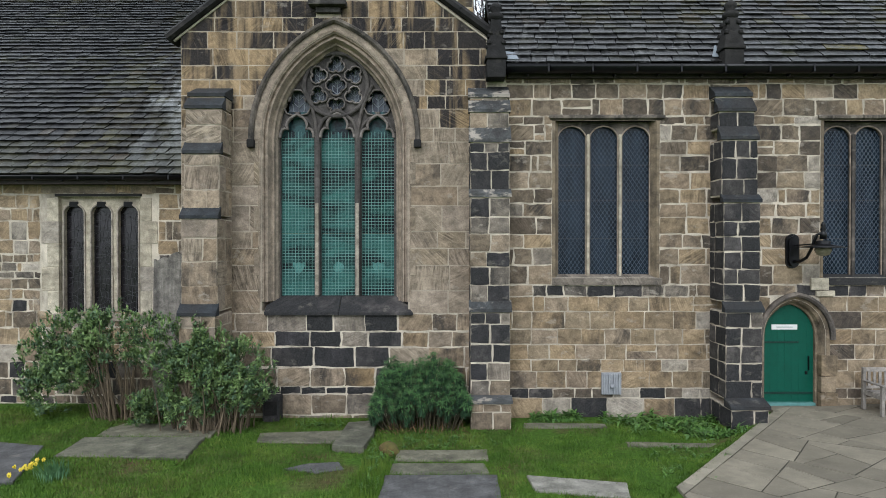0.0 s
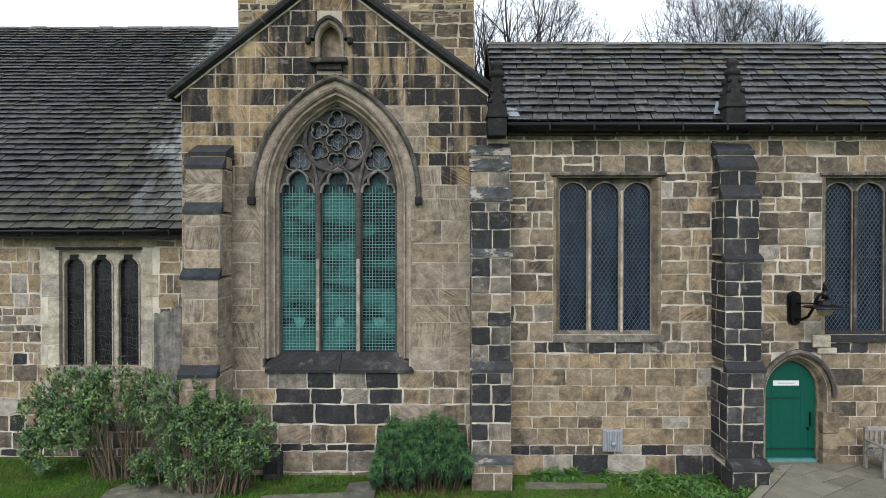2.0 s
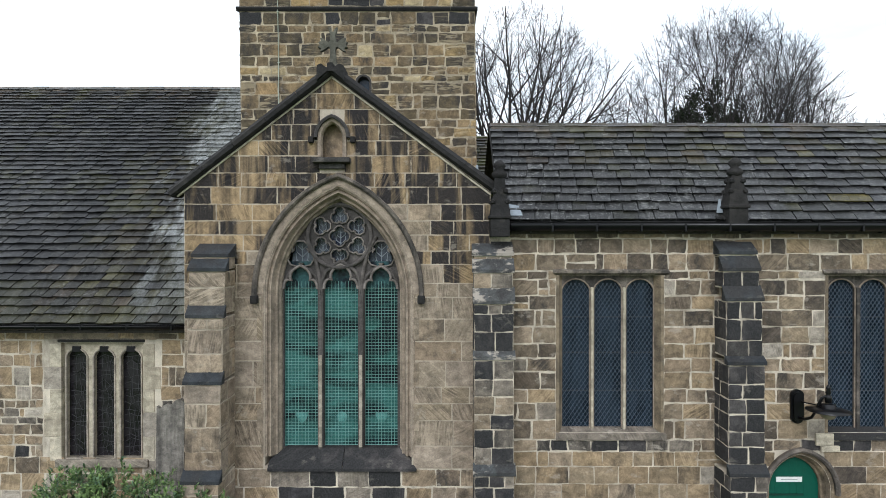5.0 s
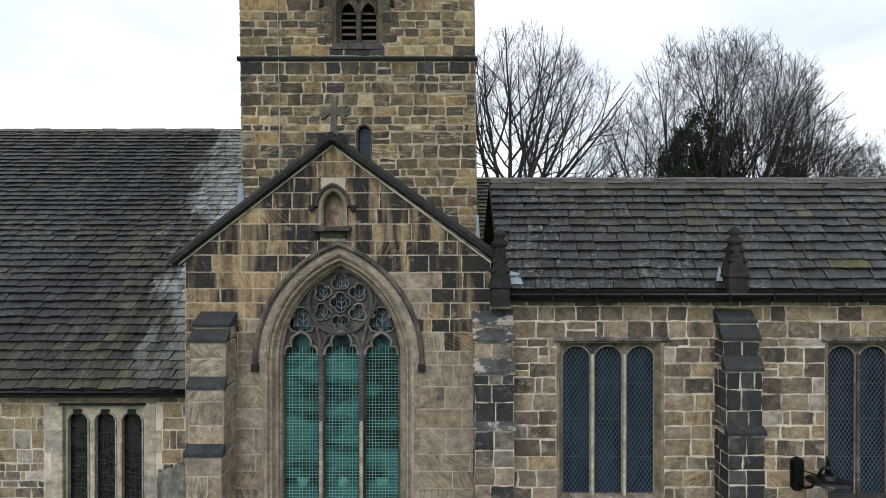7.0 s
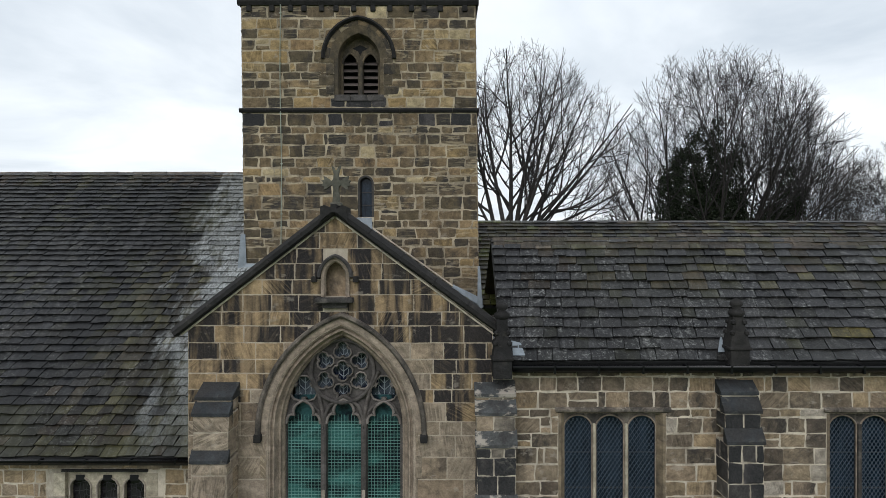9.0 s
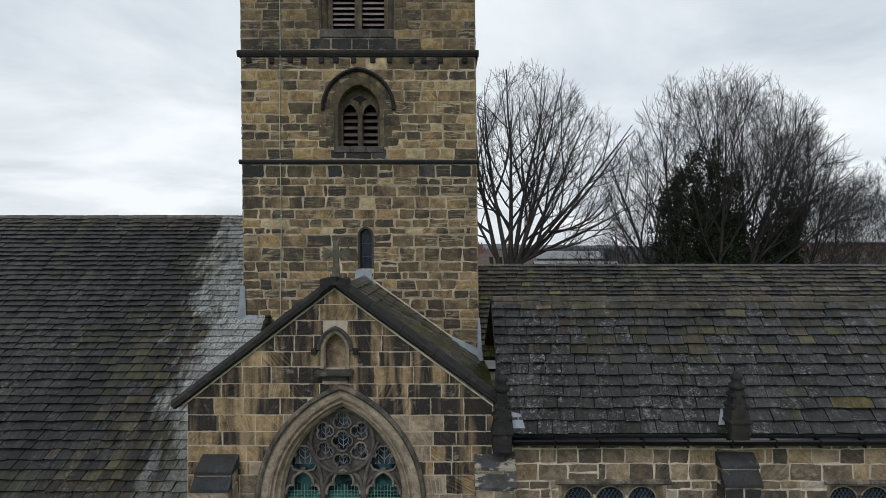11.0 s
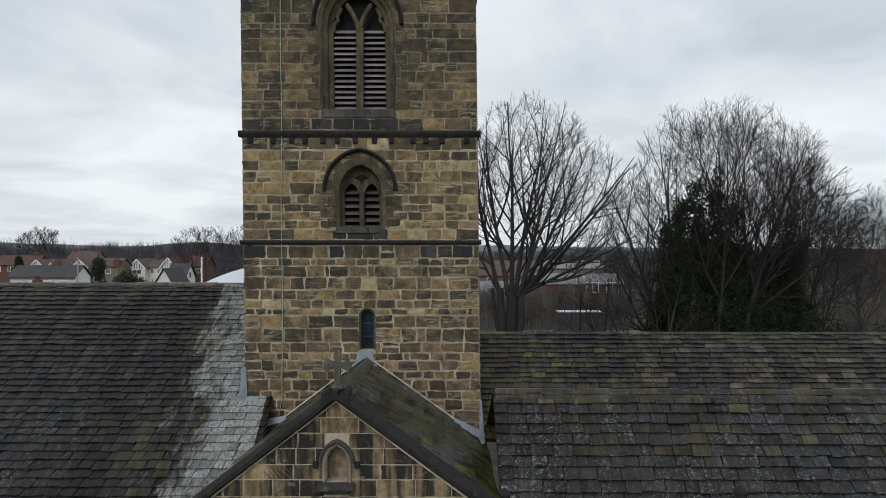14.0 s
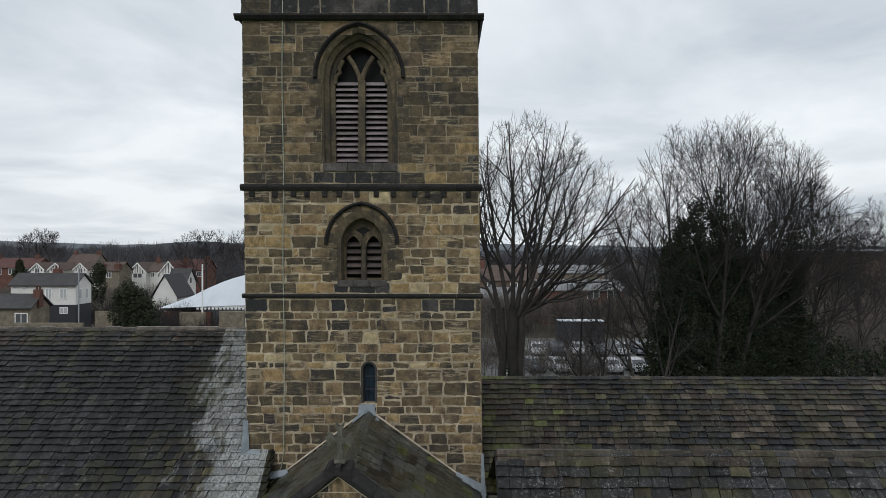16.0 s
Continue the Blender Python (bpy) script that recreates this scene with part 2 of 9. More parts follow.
    t.bump(t.math("ADD", t.math("MULTIPLY", big, 0.5), fine), 0.6, 0.008)
    return t.done(col)


M = {}
M["buff"] = stone_mat("stone_buff", [(0.300, 0.222, 0.136), (0.350, 0.268, 0.172), (0.255, 0.190, 0.122), (0.325, 0.238, 0.142)], 0.85, 0.62, lime=0.6, tool=0.7)
M["gold"] = stone_mat("stone_gold", [(0.330, 0.236, 0.130), (0.375, 0.275, 0.156), (0.28, 0.200, 0.112), (0.345, 0.248, 0.136)], 0.8, 0.64, lime=0.5, tool=0.7)
M["brown"] = stone_mat("stone_brown", [(0.220, 0.168, 0.106), (0.180, 0.138, 0.090), (0.255, 0.196, 0.124)], 0.86, 0.58, lime=0.5, tool=0.7)
M["umber"] = stone_mat("stone_umber", [(0.125, 0.096, 0.064), (0.155, 0.120, 0.080), (0.098, 0.078, 0.056)], 0.6, 0.58, lime=0.5, tool=0.7)
M["warm"] = stone_mat("stone_warm_brown", [(0.285, 0.212, 0.122), (0.245, 0.180, 0.104), (0.32, 0.242, 0.145), (0.27, 0.205, 0.125)], 0.6, 0.63, lime=0.4, tool=0.5, skin=(0.055, 0.048, 0.040))
M["grey"] = stone_mat("stone_grey", [(0.225, 0.188, 0.136), (0.26, 0.215, 0.155), (0.18, 0.152, 0.114)], 0.85, 0.54, lime=0.7, tool=0.6)
M["black"] = stone_mat("stone_black", [(0.070, 0.063, 0.056), (0.100, 0.087, 0.074), (0.052, 0.048, 0.046)], 0.95, 0.40, lime=0.2, tool=0.3, skin=(0.027, 0.027, 0.028))
M["pale"] = stone_mat("stone_pale", [(0.3555, 0.3015, 0.2205), (0.405, 0.3465, 0.2565), (0.3285, 0.2772, 0.198)], 0.6, 0.67, lime=0.4)
M["ochre"] = stone_mat("stone_ochre", [(0.32, 0.215, 0.100), (0.28, 0.185, 0.088), (0.34, 0.24, 0.125)], 0.85, 0.55, lime=0.35)
M["ashlar"] = stone_mat("stone_ashlar", [(0.300, 0.236, 0.160), (0.325, 0.258, 0.172), (0.275, 0.214, 0.145), (0.31, 0.240, 0.152)], 0.5, 0.66, 0.4, tool=1.0, spread=0.1, lime=0.3)
M["gable"] = stone_mat("stone_gable", [(0.345, 0.240, 0.125), (0.30, 0.208, 0.108), (0.38, 0.270, 0.140)], 0.95, 0.515, 0.10, tool=1.0, lime=0.4, freq=2.6, sd=3, sw=0.075, spread=0.03, own=0.0, skin=(0.026, 0.024, 0.026))
M["tower"] = stone_mat("stone_tower", [(0.212, 0.150, 0.084), (0.152, 0.113, 0.070), (0.245, 0.175, 0.098), (0.122, 0.094, 0.061), (0.185, 0.136, 0.080)], 0.9, 0.56, 0.6, lime=0.4, beds=0.5, tool=0.32)
M["tower_dark"] = stone_mat("stone_tower_dark", [(0.105, 0.082, 0.050), (0.075, 0.061, 0.043), (0.125, 0.096, 0.057)], 0.9, 0.52, 0.6, lime=0.3, beds=0.22, tool=0.3)
M["tower_pale"] = stone_mat("stone_tower_pale", [(0.30, 0.214, 0.108), (0.265, 0.185, 0.09), (0.36, 0.275, 0.155)], 0.85, 0.60, 0.6, lime=0.5, beds=0.8, tool=0.6)
M["tower_cream"] = stone_mat("stone_tower_cream", [(0.40, 0.325, 0.20), (0.36, 0.285, 0.17)], 0.3, 0.66, 0.6, lime=0.4, tool=0.2)
M["gable_top"] = stone_mat("stone_gable_sooted", [(0.355, 0.246, 0.128), (0.30, 0.210, 0.110), (0.39, 0.278, 0.145)], 0.98, 0.425, 0.10, tool=1.0, lime=0.4, freq=2.6, sd=3, sw=0.075, spread=0.03, own=0.0, skin=(0.022, 0.0205, 0.0225))
M["gable_black"] = stone_mat("stone_gable_blackened", [(0.30, 0.212, 0.112), (0.26, 0.182, 0.098)], 0.97, 0.345, 0.10, tool=0.5, lime=0.3, freq=2.2, sd=3, sw=0.09, spread=0.05, own=0.0, skin=(0.024, 0.022, 0.023))
M["mould_tower"] = stone_mat("stone_tower_moulding", [(0.105, 0.084, 0.056), (0.135, 0.106, 0.068)], 0.85, 0.50, 0.4, tool=0.3)
M["mould"] = stone_mat("stone_moulding", [(0.325, 0.256, 0.178), (0.36, 0.285, 0.198)], 0.5, 0.60, 0.3, tool=0.2, own=0.0)
M["tracery"] = stone_mat("stone_tracery", [(0.098, 0.086, 0.072), (0.128, 0.110, 0.090)], 0.75, 0.52, 0.3, tool=0.2, own=0.0)
# lighter copy of the tracery stone: light caught by the mouldings, put into colour
M["tracery_lit"] = stone_mat("stone_tracery_lit", [(0.215, 0.185, 0.15), (0.25, 0.215, 0.17)], 0.6, 0.58, 0.3, tool=0.2, own=0.0)
M["sooty"] = stone_mat("stone_sooty_moulding", [(0.10, 0.090, 0.078), (0.13, 0.115, 0.095)], 0.8, 0.47, 0.4, tool=0.3, lime=0.2)
M["slab"] = stone_mat("stone_weathering_slab", [(0.034, 0.037, 0.037), (0.046, 0.049, 0.047), (0.028, 0.031, 0.032)], 0.8, 0.48, 0.8, tool=0.2, lime=0.15)
M["slab_lichen"] = stone_mat("stone_slab_lichened", [(0.075, 0.078, 0.070), (0.10, 0.10, 0.088), (0.055, 0.058, 0.055)], 0.8, 0.50, 0.8, tool=0.2, lime=0.9, lime_at=0.53)
M["coping"] = stone_mat("stone_coping", [(0.024, 0.022, 0.019), (0.034, 0.031, 0.026)], 0.5, 0.5, 0.8, tool=0.15, lime=0.06, skin=(0.02, 0.02, 0.021))
M["white_stone"] = stone_mat("stone_new_white", [(0.52, 0.45, 0.31), (0.46, 0.39, 0.265)], 0.3, 0.66, 0.4, tool=0.2)
M["hood"] = stone_mat("stone_hood_mould", [(0.19, 0.158, 0.120), (0.22, 0.182, 0.135)], 0.88, 0.50, 0.5, tool=0.2, lime=0.2, own=0.0)
M["door_stone"] = stone_mat("stone_door_surround", [(0.245, 0.186, 0.112), (0.275, 0.210, 0.128)], 0.75, 0.55, 0.5, tool=0.12, lime=0.2, own=0.0)
M["cross_stone"] = stone_mat("stone_cross", [(0.105, 0.10, 0.072), (0.125, 0.118, 0.085)], 0.7, 0.6, 0.5, tool=0.1)
M["slab_grey"] = stone_mat("stone_headstone", [(0.25, 0.225, 0.175), (0.28, 0.25, 0.195)], 0.7, 0.58, 0.15, tool=0.1, freq=4.0)
M["mortar"] = plain_mat("lime_mortar", (0.54, 0.475, 0.385), 0.95, vary=0.3, scale=2.5, fine=80, bump=0.5, dirt=(0.19, 0.16, 0.128), dirt_amt=0.75)
M["mortar_dark"] = plain_mat("old_mortar", (0.25, 0.205, 0.14), 0.95, vary=0.4, scale=2.0, fine=70, bump=0.5, dirt=(0.10, 0.082, 0.058), dirt_amt=0.85)
M["mortar_tower"] = plain_mat("tower_pointing", (0.37, 0.31, 0.22), 0.95, vary=0.4, scale=2.0, fine=70, bump=0.5, dirt=(0.13, 0.108, 0.078), dirt_amt=0.85)
M["mortar_fine"] = plain_mat("fine_mortar", (0.43, 0.37, 0.295), 0.95, vary=0.25, scale=2.5, fine=80, bump=0.4, dirt=(0.12, 0.10, 0.08), dirt_amt=0.6)
M["slate_left"] = slate_mat("stone_slate_dark", [(0.0105, 0.0105, 0.0112), (0.018, 0.0182, 0.0185), (0.0135, 0.0138, 0.0145), (0.021, 0.0205, 0.019), (0.0115, 0.0118, 0.0125)], 0.75, 0.35, wash=True, tone=(0.60, 0.58, 0.58))
M["slate_dark"] = slate_mat("stone_slate_black", [(0.007, 0.0075, 0.0085), (0.015, 0.0152, 0.016), (0.010, 0.0105, 0.012), (0.020, 0.019, 0.018)], 0.5, 0.0, wash=True, tone=(0.62, 0.61, 0.62))
M["slate_green"] = slate_mat("stone_slate_mossy", [(0.023, 0.023, 0.019), (0.029, 0.0275, 0.022), (0.019, 0.019, 0.017)], 0.6, 0.5, wash=True)
M["slate_olive"] = slate_mat("stone_slate_olive", [(0.040, 0.038, 0.024), (0.050, 0.046, 0.028), (0.032, 0.031, 0.021)], 0.8, 0.4, wash=True, tone=(0.66, 0.64, 0.55))
M["slate_pale"] = slate_mat("stone_slate_lichen", [(0.075, 0.068, 0.056), (0.11, 0.10, 0.082), (0.05, 0.046, 0.04)], 0.9, 0.2, (0.20, 0.18, 0.15))
M["slate_right"] = slate_mat("stone_slate_blue", [(0.0221, 0.02366, 0.02834), (0.0286, 0.03055, 0.0351), (0.01924, 0.0208, 0.02535), (0.0325, 0.0338, 0.03705), (0.02314, 0.02535, 0.03055)], 0.95, 0.08, (0.27, 0.27, 0.26), tone=(0.52, 0.475, 0.43), gloss=0.24)
M["slate_brown"] = slate_mat("stone_slate_brown", [(0.030, 0.0255, 0.0205), (0.038, 0.032, 0.0255), (0.024, 0.0205, 0.0175)], 0.9, 0.25, wash=True)
M["slate_yellow"] = slate_mat("stone_slate_yellow_lichen", [(0.11, 0.10, 0.035), (0.085, 0.08, 0.04)], 0.9, 0.0, (0.30, 0.27, 0.07))
M["slate_moss"] = slate_mat("stone_slate_moss", [(0.050, 0.054, 0.024), (0.062, 0.064, 0.028), (0.042, 0.045, 0.024)], 0.8, 0.0, (0.16, 0.15, 0.05), tone=(0.95, 1.0, 0.75))
M["slate_transept"] = slate_mat("stone_slate_grey", [(0.042, 0.044, 0.044), (0.054, 0.055, 0.052), (0.034, 0.036, 0.038)], 1.0, 0.45, (0.26, 0.25, 0.22), tone=(0.78, 0.80, 0.74))
M["ridge"] = slate_mat("ridge_stone", [(0.15, 0.14, 0.122), (0.18, 0.168, 0.15), (0.11, 0.102, 0.09)], 0.7, 0.3)
M["ridge_dark"] = slate_mat("ridge_stone_dark", [(0.062, 0.056, 0.048), (0.08, 0.073, 0.064), (0.045, 0.041, 0.036)], 0.8, 0.3)
M["under"] = plain_mat("roof_underlay", (0.02, 0.02, 0.02), 0.95)
M["lead"] = plain_mat("lead_flashing", (0.21, 0.24, 0.27), 0.55, 0.0, 0.5, vary=0.2, scale=5, bump=0.15)
M["iron"] = plain_mat("black_iron", (0.005, 0.005, 0.006), 0.30, 0.0, 0.3, vary=0.3, scale=8, bump=0.15)
M["fascia"] = plain_mat("dark_eaves_timber", (0.03, 0.024, 0.02), 0.7, vary=0.4)
M["copper"] = plain_mat("weathered_copper", (0.33, 0.36, 0.30), 0.7, vary=0.25, scale=4)
M["green_paint"] = plain_mat("green_door_paint", (0.002, 0.078, 0.050), 0.5, 0, 0.25, vary=0.10, scale=5, fine=30, bump=0.08)
M["green_dark"] = plain_mat("green_door_paint_rail", (0.002, 0.030, 0.022), 0.4, 0, 0.5, vary=0.15)
M["pale_green"] = plain_mat("worn_green_threshold", (0.10, 0.24, 0.23), 0.6, vary=0.2)
M["white_paint"] = plain_mat("white_enamel", (0.78, 0.78, 0.76), 0.35, vary=0.05, bump=0.05)
M["grey_text"] = plain_mat("grey_lettering", (0.35, 0.37, 0.36), 0.5, vary=0.05, bump=0)
M["zinc"] = plain_mat("grey_metal_box", (0.30, 0.31, 0.33), 0.5, 0.0, 0.5, vary=0.15, scale=9)
M["wood_grey"] = plain_mat("weathered_teak", (0.25, 0.225, 0.20), 0.8, vary=0.3, scale=10, by_piece=0.2, bump=0.4)
M["slat_dark"] = plain_mat("louvre_timber_dark", (0.085, 0.068, 0.062), 0.75, vary=0.25, scale=4, by_piece=0.25)
M["slat"] = plain_mat("louvre_timber", (0.225, 0.19, 0.20), 0.75, vary=0.25, scale=4, by_piece=0.25)
# near-black colour that stands for shade in and behind openings
M["shade_dark"] = plain_mat("painted_dark_inside", (0.010, 0.010, 0.011), 0.9)
M["wire"] = plain_mat("galvanised_wire", (0.17, 0.33, 0.30), 0.5, 0.2, 0.5, vary=0.2)
M["wire_blue"] = plain_mat("lattice_wire", (0.075, 0.10, 0.135), 0.5, 0.2, 0.5, vary=0.25)
M["lead_came"] = plain_mat("lead_came", (0.20, 0.225, 0.25), 0.6, vary=0.2)
M["lead_dark"] = plain_mat("lead_came_dark", (0.045, 0.044, 0.048), 0.6, vary=0.2)


def glass_mat(name, a, b, at=0.5, width=0.1, scale=(1, 1, 1), rough=0.18, size=1.5, spec=0.5):
    """Old leaded or sheeted glazing with a dark room behind: two tints in soft patches, glossy."""
    t = Tree(name, rough, 0, spec)
    p = t.noise(t.vec(scale), size, 6, 0.6, 0.6)
    f = t.noise(t.vec(), 28, 3, 0.6)
    col = t.mix(t.grey(p, at - width, at + width), a, b)
    col = t.scale(col, t.grey(f, 0.3, 0.7, 0.75, 1.25))
    t.bump(t.math("ADD", p, t.math("MULTIPLY", f, 0.15)), 0.12, 0.02)
    return t.done(col)


M["teal"] = glass_mat("teal_sheet_glazing", (0.003, 0.010, 0.014), (0.036, 0.132, 0.122), 0.47, 0.10, (0.55, 1, 1.5), 0.3, 1.7, 0.2)
M["teal_dark"] = glass_mat("teal_sheet_dark", (0.003, 0.008, 0.013), (0.025, 0.11, 0.098), 0.60, 0.08, (0.6, 1, 1.6), 0.3, 1.9, 0.2)
M["teal_pale"] = glass_mat("teal_device_glass", (0.05, 0.16, 0.15), (0.10, 0.26, 0.24), 0.5, 0.1, (1, 1, 1), 0.3, 6.0, 0.2)
M["tracery_glass"] = glass_mat("stained_glass_night", (0.010, 0.014, 0.030), (0.085, 0.10, 0.12), 0.5, 0.12, (1, 1, 1), 0.2, 3.0, 0.35)
M["navy"] = glass_mat("navy_leaded_glass", (0.008, 0.013, 0.022), (0.026, 0.040, 0.060), 0.5, 0.1, (3, 3, 0.6), 0.2, 1.6, 0.25)
M["teal_head"] = glass_mat("teal_glass_heads", (0.004, 0.008, 0.014), (0.03, 0.085, 0.09), 0.5, 0.08, (1, 1, 1), 0.3, 4.0, 0.25)
M["dark_glass"] = glass_mat("dark_leaded_glass", (0.008, 0.007, 0.009), (0.025, 0.022, 0.026), 0.5, 0.1, (1, 1, 1), 0.2, 3.0)


# ---- mesh helpers ----
from mathutils.geometry import tessellate_polygon

rng = random.Random(7)


def mesh_ob(name, verts, faces, mats, parent=None, label="", face_mats=None, smooth=False):
    me = bpy.data.meshes.new(name)
    me.from_pydata(verts, [], faces)
    for m in (mats if isinstance(mats, (list, tuple)) else [mats]):
        me.materials.append(m)
    if face_mats is not None:
        me.polygons.foreach_set("material_index", face_mats)
    if smooth:
        me.polygons.foreach_set("use_smooth", [True] * len(me.polygons))
    me.update()
    ob = new(name, me)
    if parent is not None:
        ob.parent = parent
    if label:
        ob["label"] = label
    return ob


def part(name, bm, material, parent, label="", smooth=False):
    me = bpy.data.meshes.new(name)
    bmesh.ops.recalc_face_normals(bm, faces=bm.faces[:])
    bm.to_mesh(me)
    bm.free()
    me.materials.append(material)
    if smooth:
        me.polygons.foreach_set("use_smooth", [True] * len(me.polygons))
    ob = new(name, me)
    ob.parent = parent
    if label:
        ob["label"] = label
    return ob


def thing(name, label, category, at=(0, 0, 0), kind="", group=""):
    e = new(name)
    e.location = at
    e.empty_display_size = 0.2
    return tagged(e, label, category, group, kind)


def box_into(bm, x0, x1, y0, y1, z0, z1, bevel=0.0, m=None):
    r = bmesh.ops.create_cube(bm, size=1.0)
    vs = r["verts"]
    bmesh.ops.scale(bm, vec=(x1 - x0, y1 - y0, z1 - z0), verts=vs)
    bmesh.ops.translate(bm, vec=((x0 + x1) / 2, (y0 + y1) / 2, (z0 + z1) / 2), verts=vs)
    if bevel:
        es = list({e for v in vs for e in v.link_edges})
        r2 = bmesh.ops.bevel(bm, geom=es, offset=bevel, segments=2, affect="EDGES", profile=0.6)
        vs = list({v for f in r2["faces"] for v in f.verts} | {v for v in vs if v.is_valid})
    if m is not None:
        bmesh.ops.transform(bm, matrix=m, verts=vs)
    return vs


def box_bm(*a, **k):
    bm = bmesh.new()
    box_into(bm, *a, **k)
    return bm


def front(y):
    """Wall coordinates: u along the wall, v up, w out of the wall towards the lawn."""
    return lambda u, v, w: (u, y - w, v)


def side(x, sgn):
    """A wall that runs in depth: u is the depth."""
    return lambda u, v, w: (x + sgn * w, u, v)


def plate(name, outer, holes, w0, w1, place, material, parent=None, label=""):
    """A wall or panel with real openings: an outline with holes, between two depths."""
    loops = [outer] + list(holes)
    flat = [p for lp in loops for p in lp]
    tris = tessellate_polygon([[Vector((p[0], p[1], 0)) for p in lp] for lp in loops])
    n = len(flat)
    verts = [place(u, v, w1) for u, v in flat] + [place(u, v, w0) for u, v in flat]
    faces = []
    for t in tris:
        a, b, c = (flat[i] for i in t)
        if (b[0] - a[0]) * (c[1] - a[1]) - (b[1] - a[1]) * (c[0] - a[0]) < 0:
            t = (t[0], t[2], t[1])
        faces.append(tuple(t))
        faces.append((t[2] + n, t[1] + n, t[0] + n))
    k = 0
    for lp in loops:
        m = len(lp)
        for i in range(m):
            j = (i + 1) % m
            faces.append((k + i, k + i + n, k + j + n, k + j))
        k += m
    ob = mesh_ob(name, verts, faces, material, parent, label)
    return ob


def arch_path(cx, zb, zs, a, R, n=0.0, k=12):
    """Up one jamb, round a pointed (or round, R = a) head and down the other; n moves it outwards."""
    c, r = R - a, R + n
    top = math.acos(max(-1, min(1, -c / r)))
    pts = [(cx - a - n, zb)]
    for i in range(k + 1):
        an = math.pi + (top - math.pi) * i / k
        pts.append((cx + c + r * math.cos(an), zs + r * math.sin(an)))
    pts += [(2 * cx - u, v) for u, v in reversed(pts[:-1])]
    return pts


def arch_half(z, zs, a, R, n=0.0):
    if z <= zs:
        return a + n
    c, r = R - a, R + n
    d = r * r - (z - zs) ** 2
    return max(0.0, math.sqrt(d) - c) if d > 0 else 0.0


def arch_sweep(name, cx, zb, zs, a, R, profile, place, material, parent=None, label="", k=12, smooth=False):
    """A moulding round an arch. profile: (outwards, towards the lawn) pairs."""
    rows = [arch_path(cx, zb, zs, a, R, n, k) for n, w in profile]
    m = len(rows[0])
    verts = [place(u, v, w) for (n, w), row in zip(profile, rows) for u, v in row]
    faces = [(i * m + j, i * m + j + 1, (i + 1) * m + j + 1, (i + 1) * m + j) for i in range(len(profile) - 1) for j in range(m - 1)]
    last = len(profile)
    faces.append(tuple(i * m for i in range(last)))
    faces.append(tuple(i * m + m - 1 for i in reversed(range(last))))
    return mesh_ob(name, verts, faces, material, parent, label, smooth=smooth)


def bar_data(points, h, w0, w1, place, closed=False, ch=0.45):
    """A moulded stone bar along a line in the wall's plane."""
    n = len(points)
    prof = [(-h, w0), (-h, w1 - h * ch), (-h * 0.35, w1), (h * 0.35, w1), (h, w1 - h * ch), (h, w0)]
    verts, faces = [], []
    for i, (u, v) in enumerate(points):
        pu, pv = points[i - 1] if (i or closed) else (u, v)
        qu, qv = points[(i + 1) % n] if (i < n - 1 or closed) else (u, v)
        tx, ty = qu - pu, qv - pv
        d = math.hypot(tx, ty) or 1
        nx, ny = -ty / d, tx / d
        for o, w in prof:
            verts.append(place(u + nx * o, v + ny * o, w))
    k = len(prof)
    for i in range(n if closed else n - 1):
        a, b = i * k, ((i + 1) % n) * k
        for j in range(k):
            faces.append((a + j, a + (j + 1) % k, b + (j + 1) % k, b + j))
    if not closed:
        faces.append(tuple(range(k)))
        faces.append(tuple(reversed(range((n - 1) * k, n * k))))
    return verts, faces


def bars(name, lines, material, parent, label=""):
    """Several bars of one pattern in one mesh. lines: (verts, faces) pairs."""
    V, F = [], []
    for v, f in lines:
        o = len(V)
        V += v
        F += [tuple(i + o for i in q) for q in f]
    return mesh_ob(name, V, F, material, parent, label)


def tube_data(path, radii, sides=6, cap=True):
    V, F = [], []
    prev = None
    for i, p in enumerate(path):
        p = Vector(p)
        a, b = Vector(path[max(0, i - 1)]), Vector(path[min(len(path) - 1, i + 1)])
        d = (b - a).normalized() if (b - a).length > 1e-6 else Vector((0, 0, 1))
        ref = prev if prev is not None and abs(prev.dot(d)) < 0.95 else (Vector((1, 0, 0)) if abs(d.x) < 0.8 else Vector((0, 1, 0)))
        x = (ref - d * ref.dot(d)).normalized()
        y = d.cross(x)
        prev = x
        r = radii[i] if isinstance(radii, (list, tuple)) else radii
        for s in range(sides):
            an = 2 * math.pi * s / sides
            V.append(tuple(p + x * (r * math.cos(an)) + y * (r * math.sin(an))))
    for i in range(len(path) - 1):
        for s in range(sides):
            t = (s + 1) % sides
            F.append((i * sides + s, i * sides + t, (i + 1) * sides + t, (i + 1) * sides + s))
    if cap:
        F.append(tuple(reversed(range(sides))))
        F.append(tuple(range((len(path) - 1) * sides, len(path) * sides)))
    return V, F


def tube(name, path, radii, material, parent, sides=8, label=""):
    v, f = tube_data(path, radii, sides)
    return mesh_ob(name, v, f, material, parent, label, smooth=True)


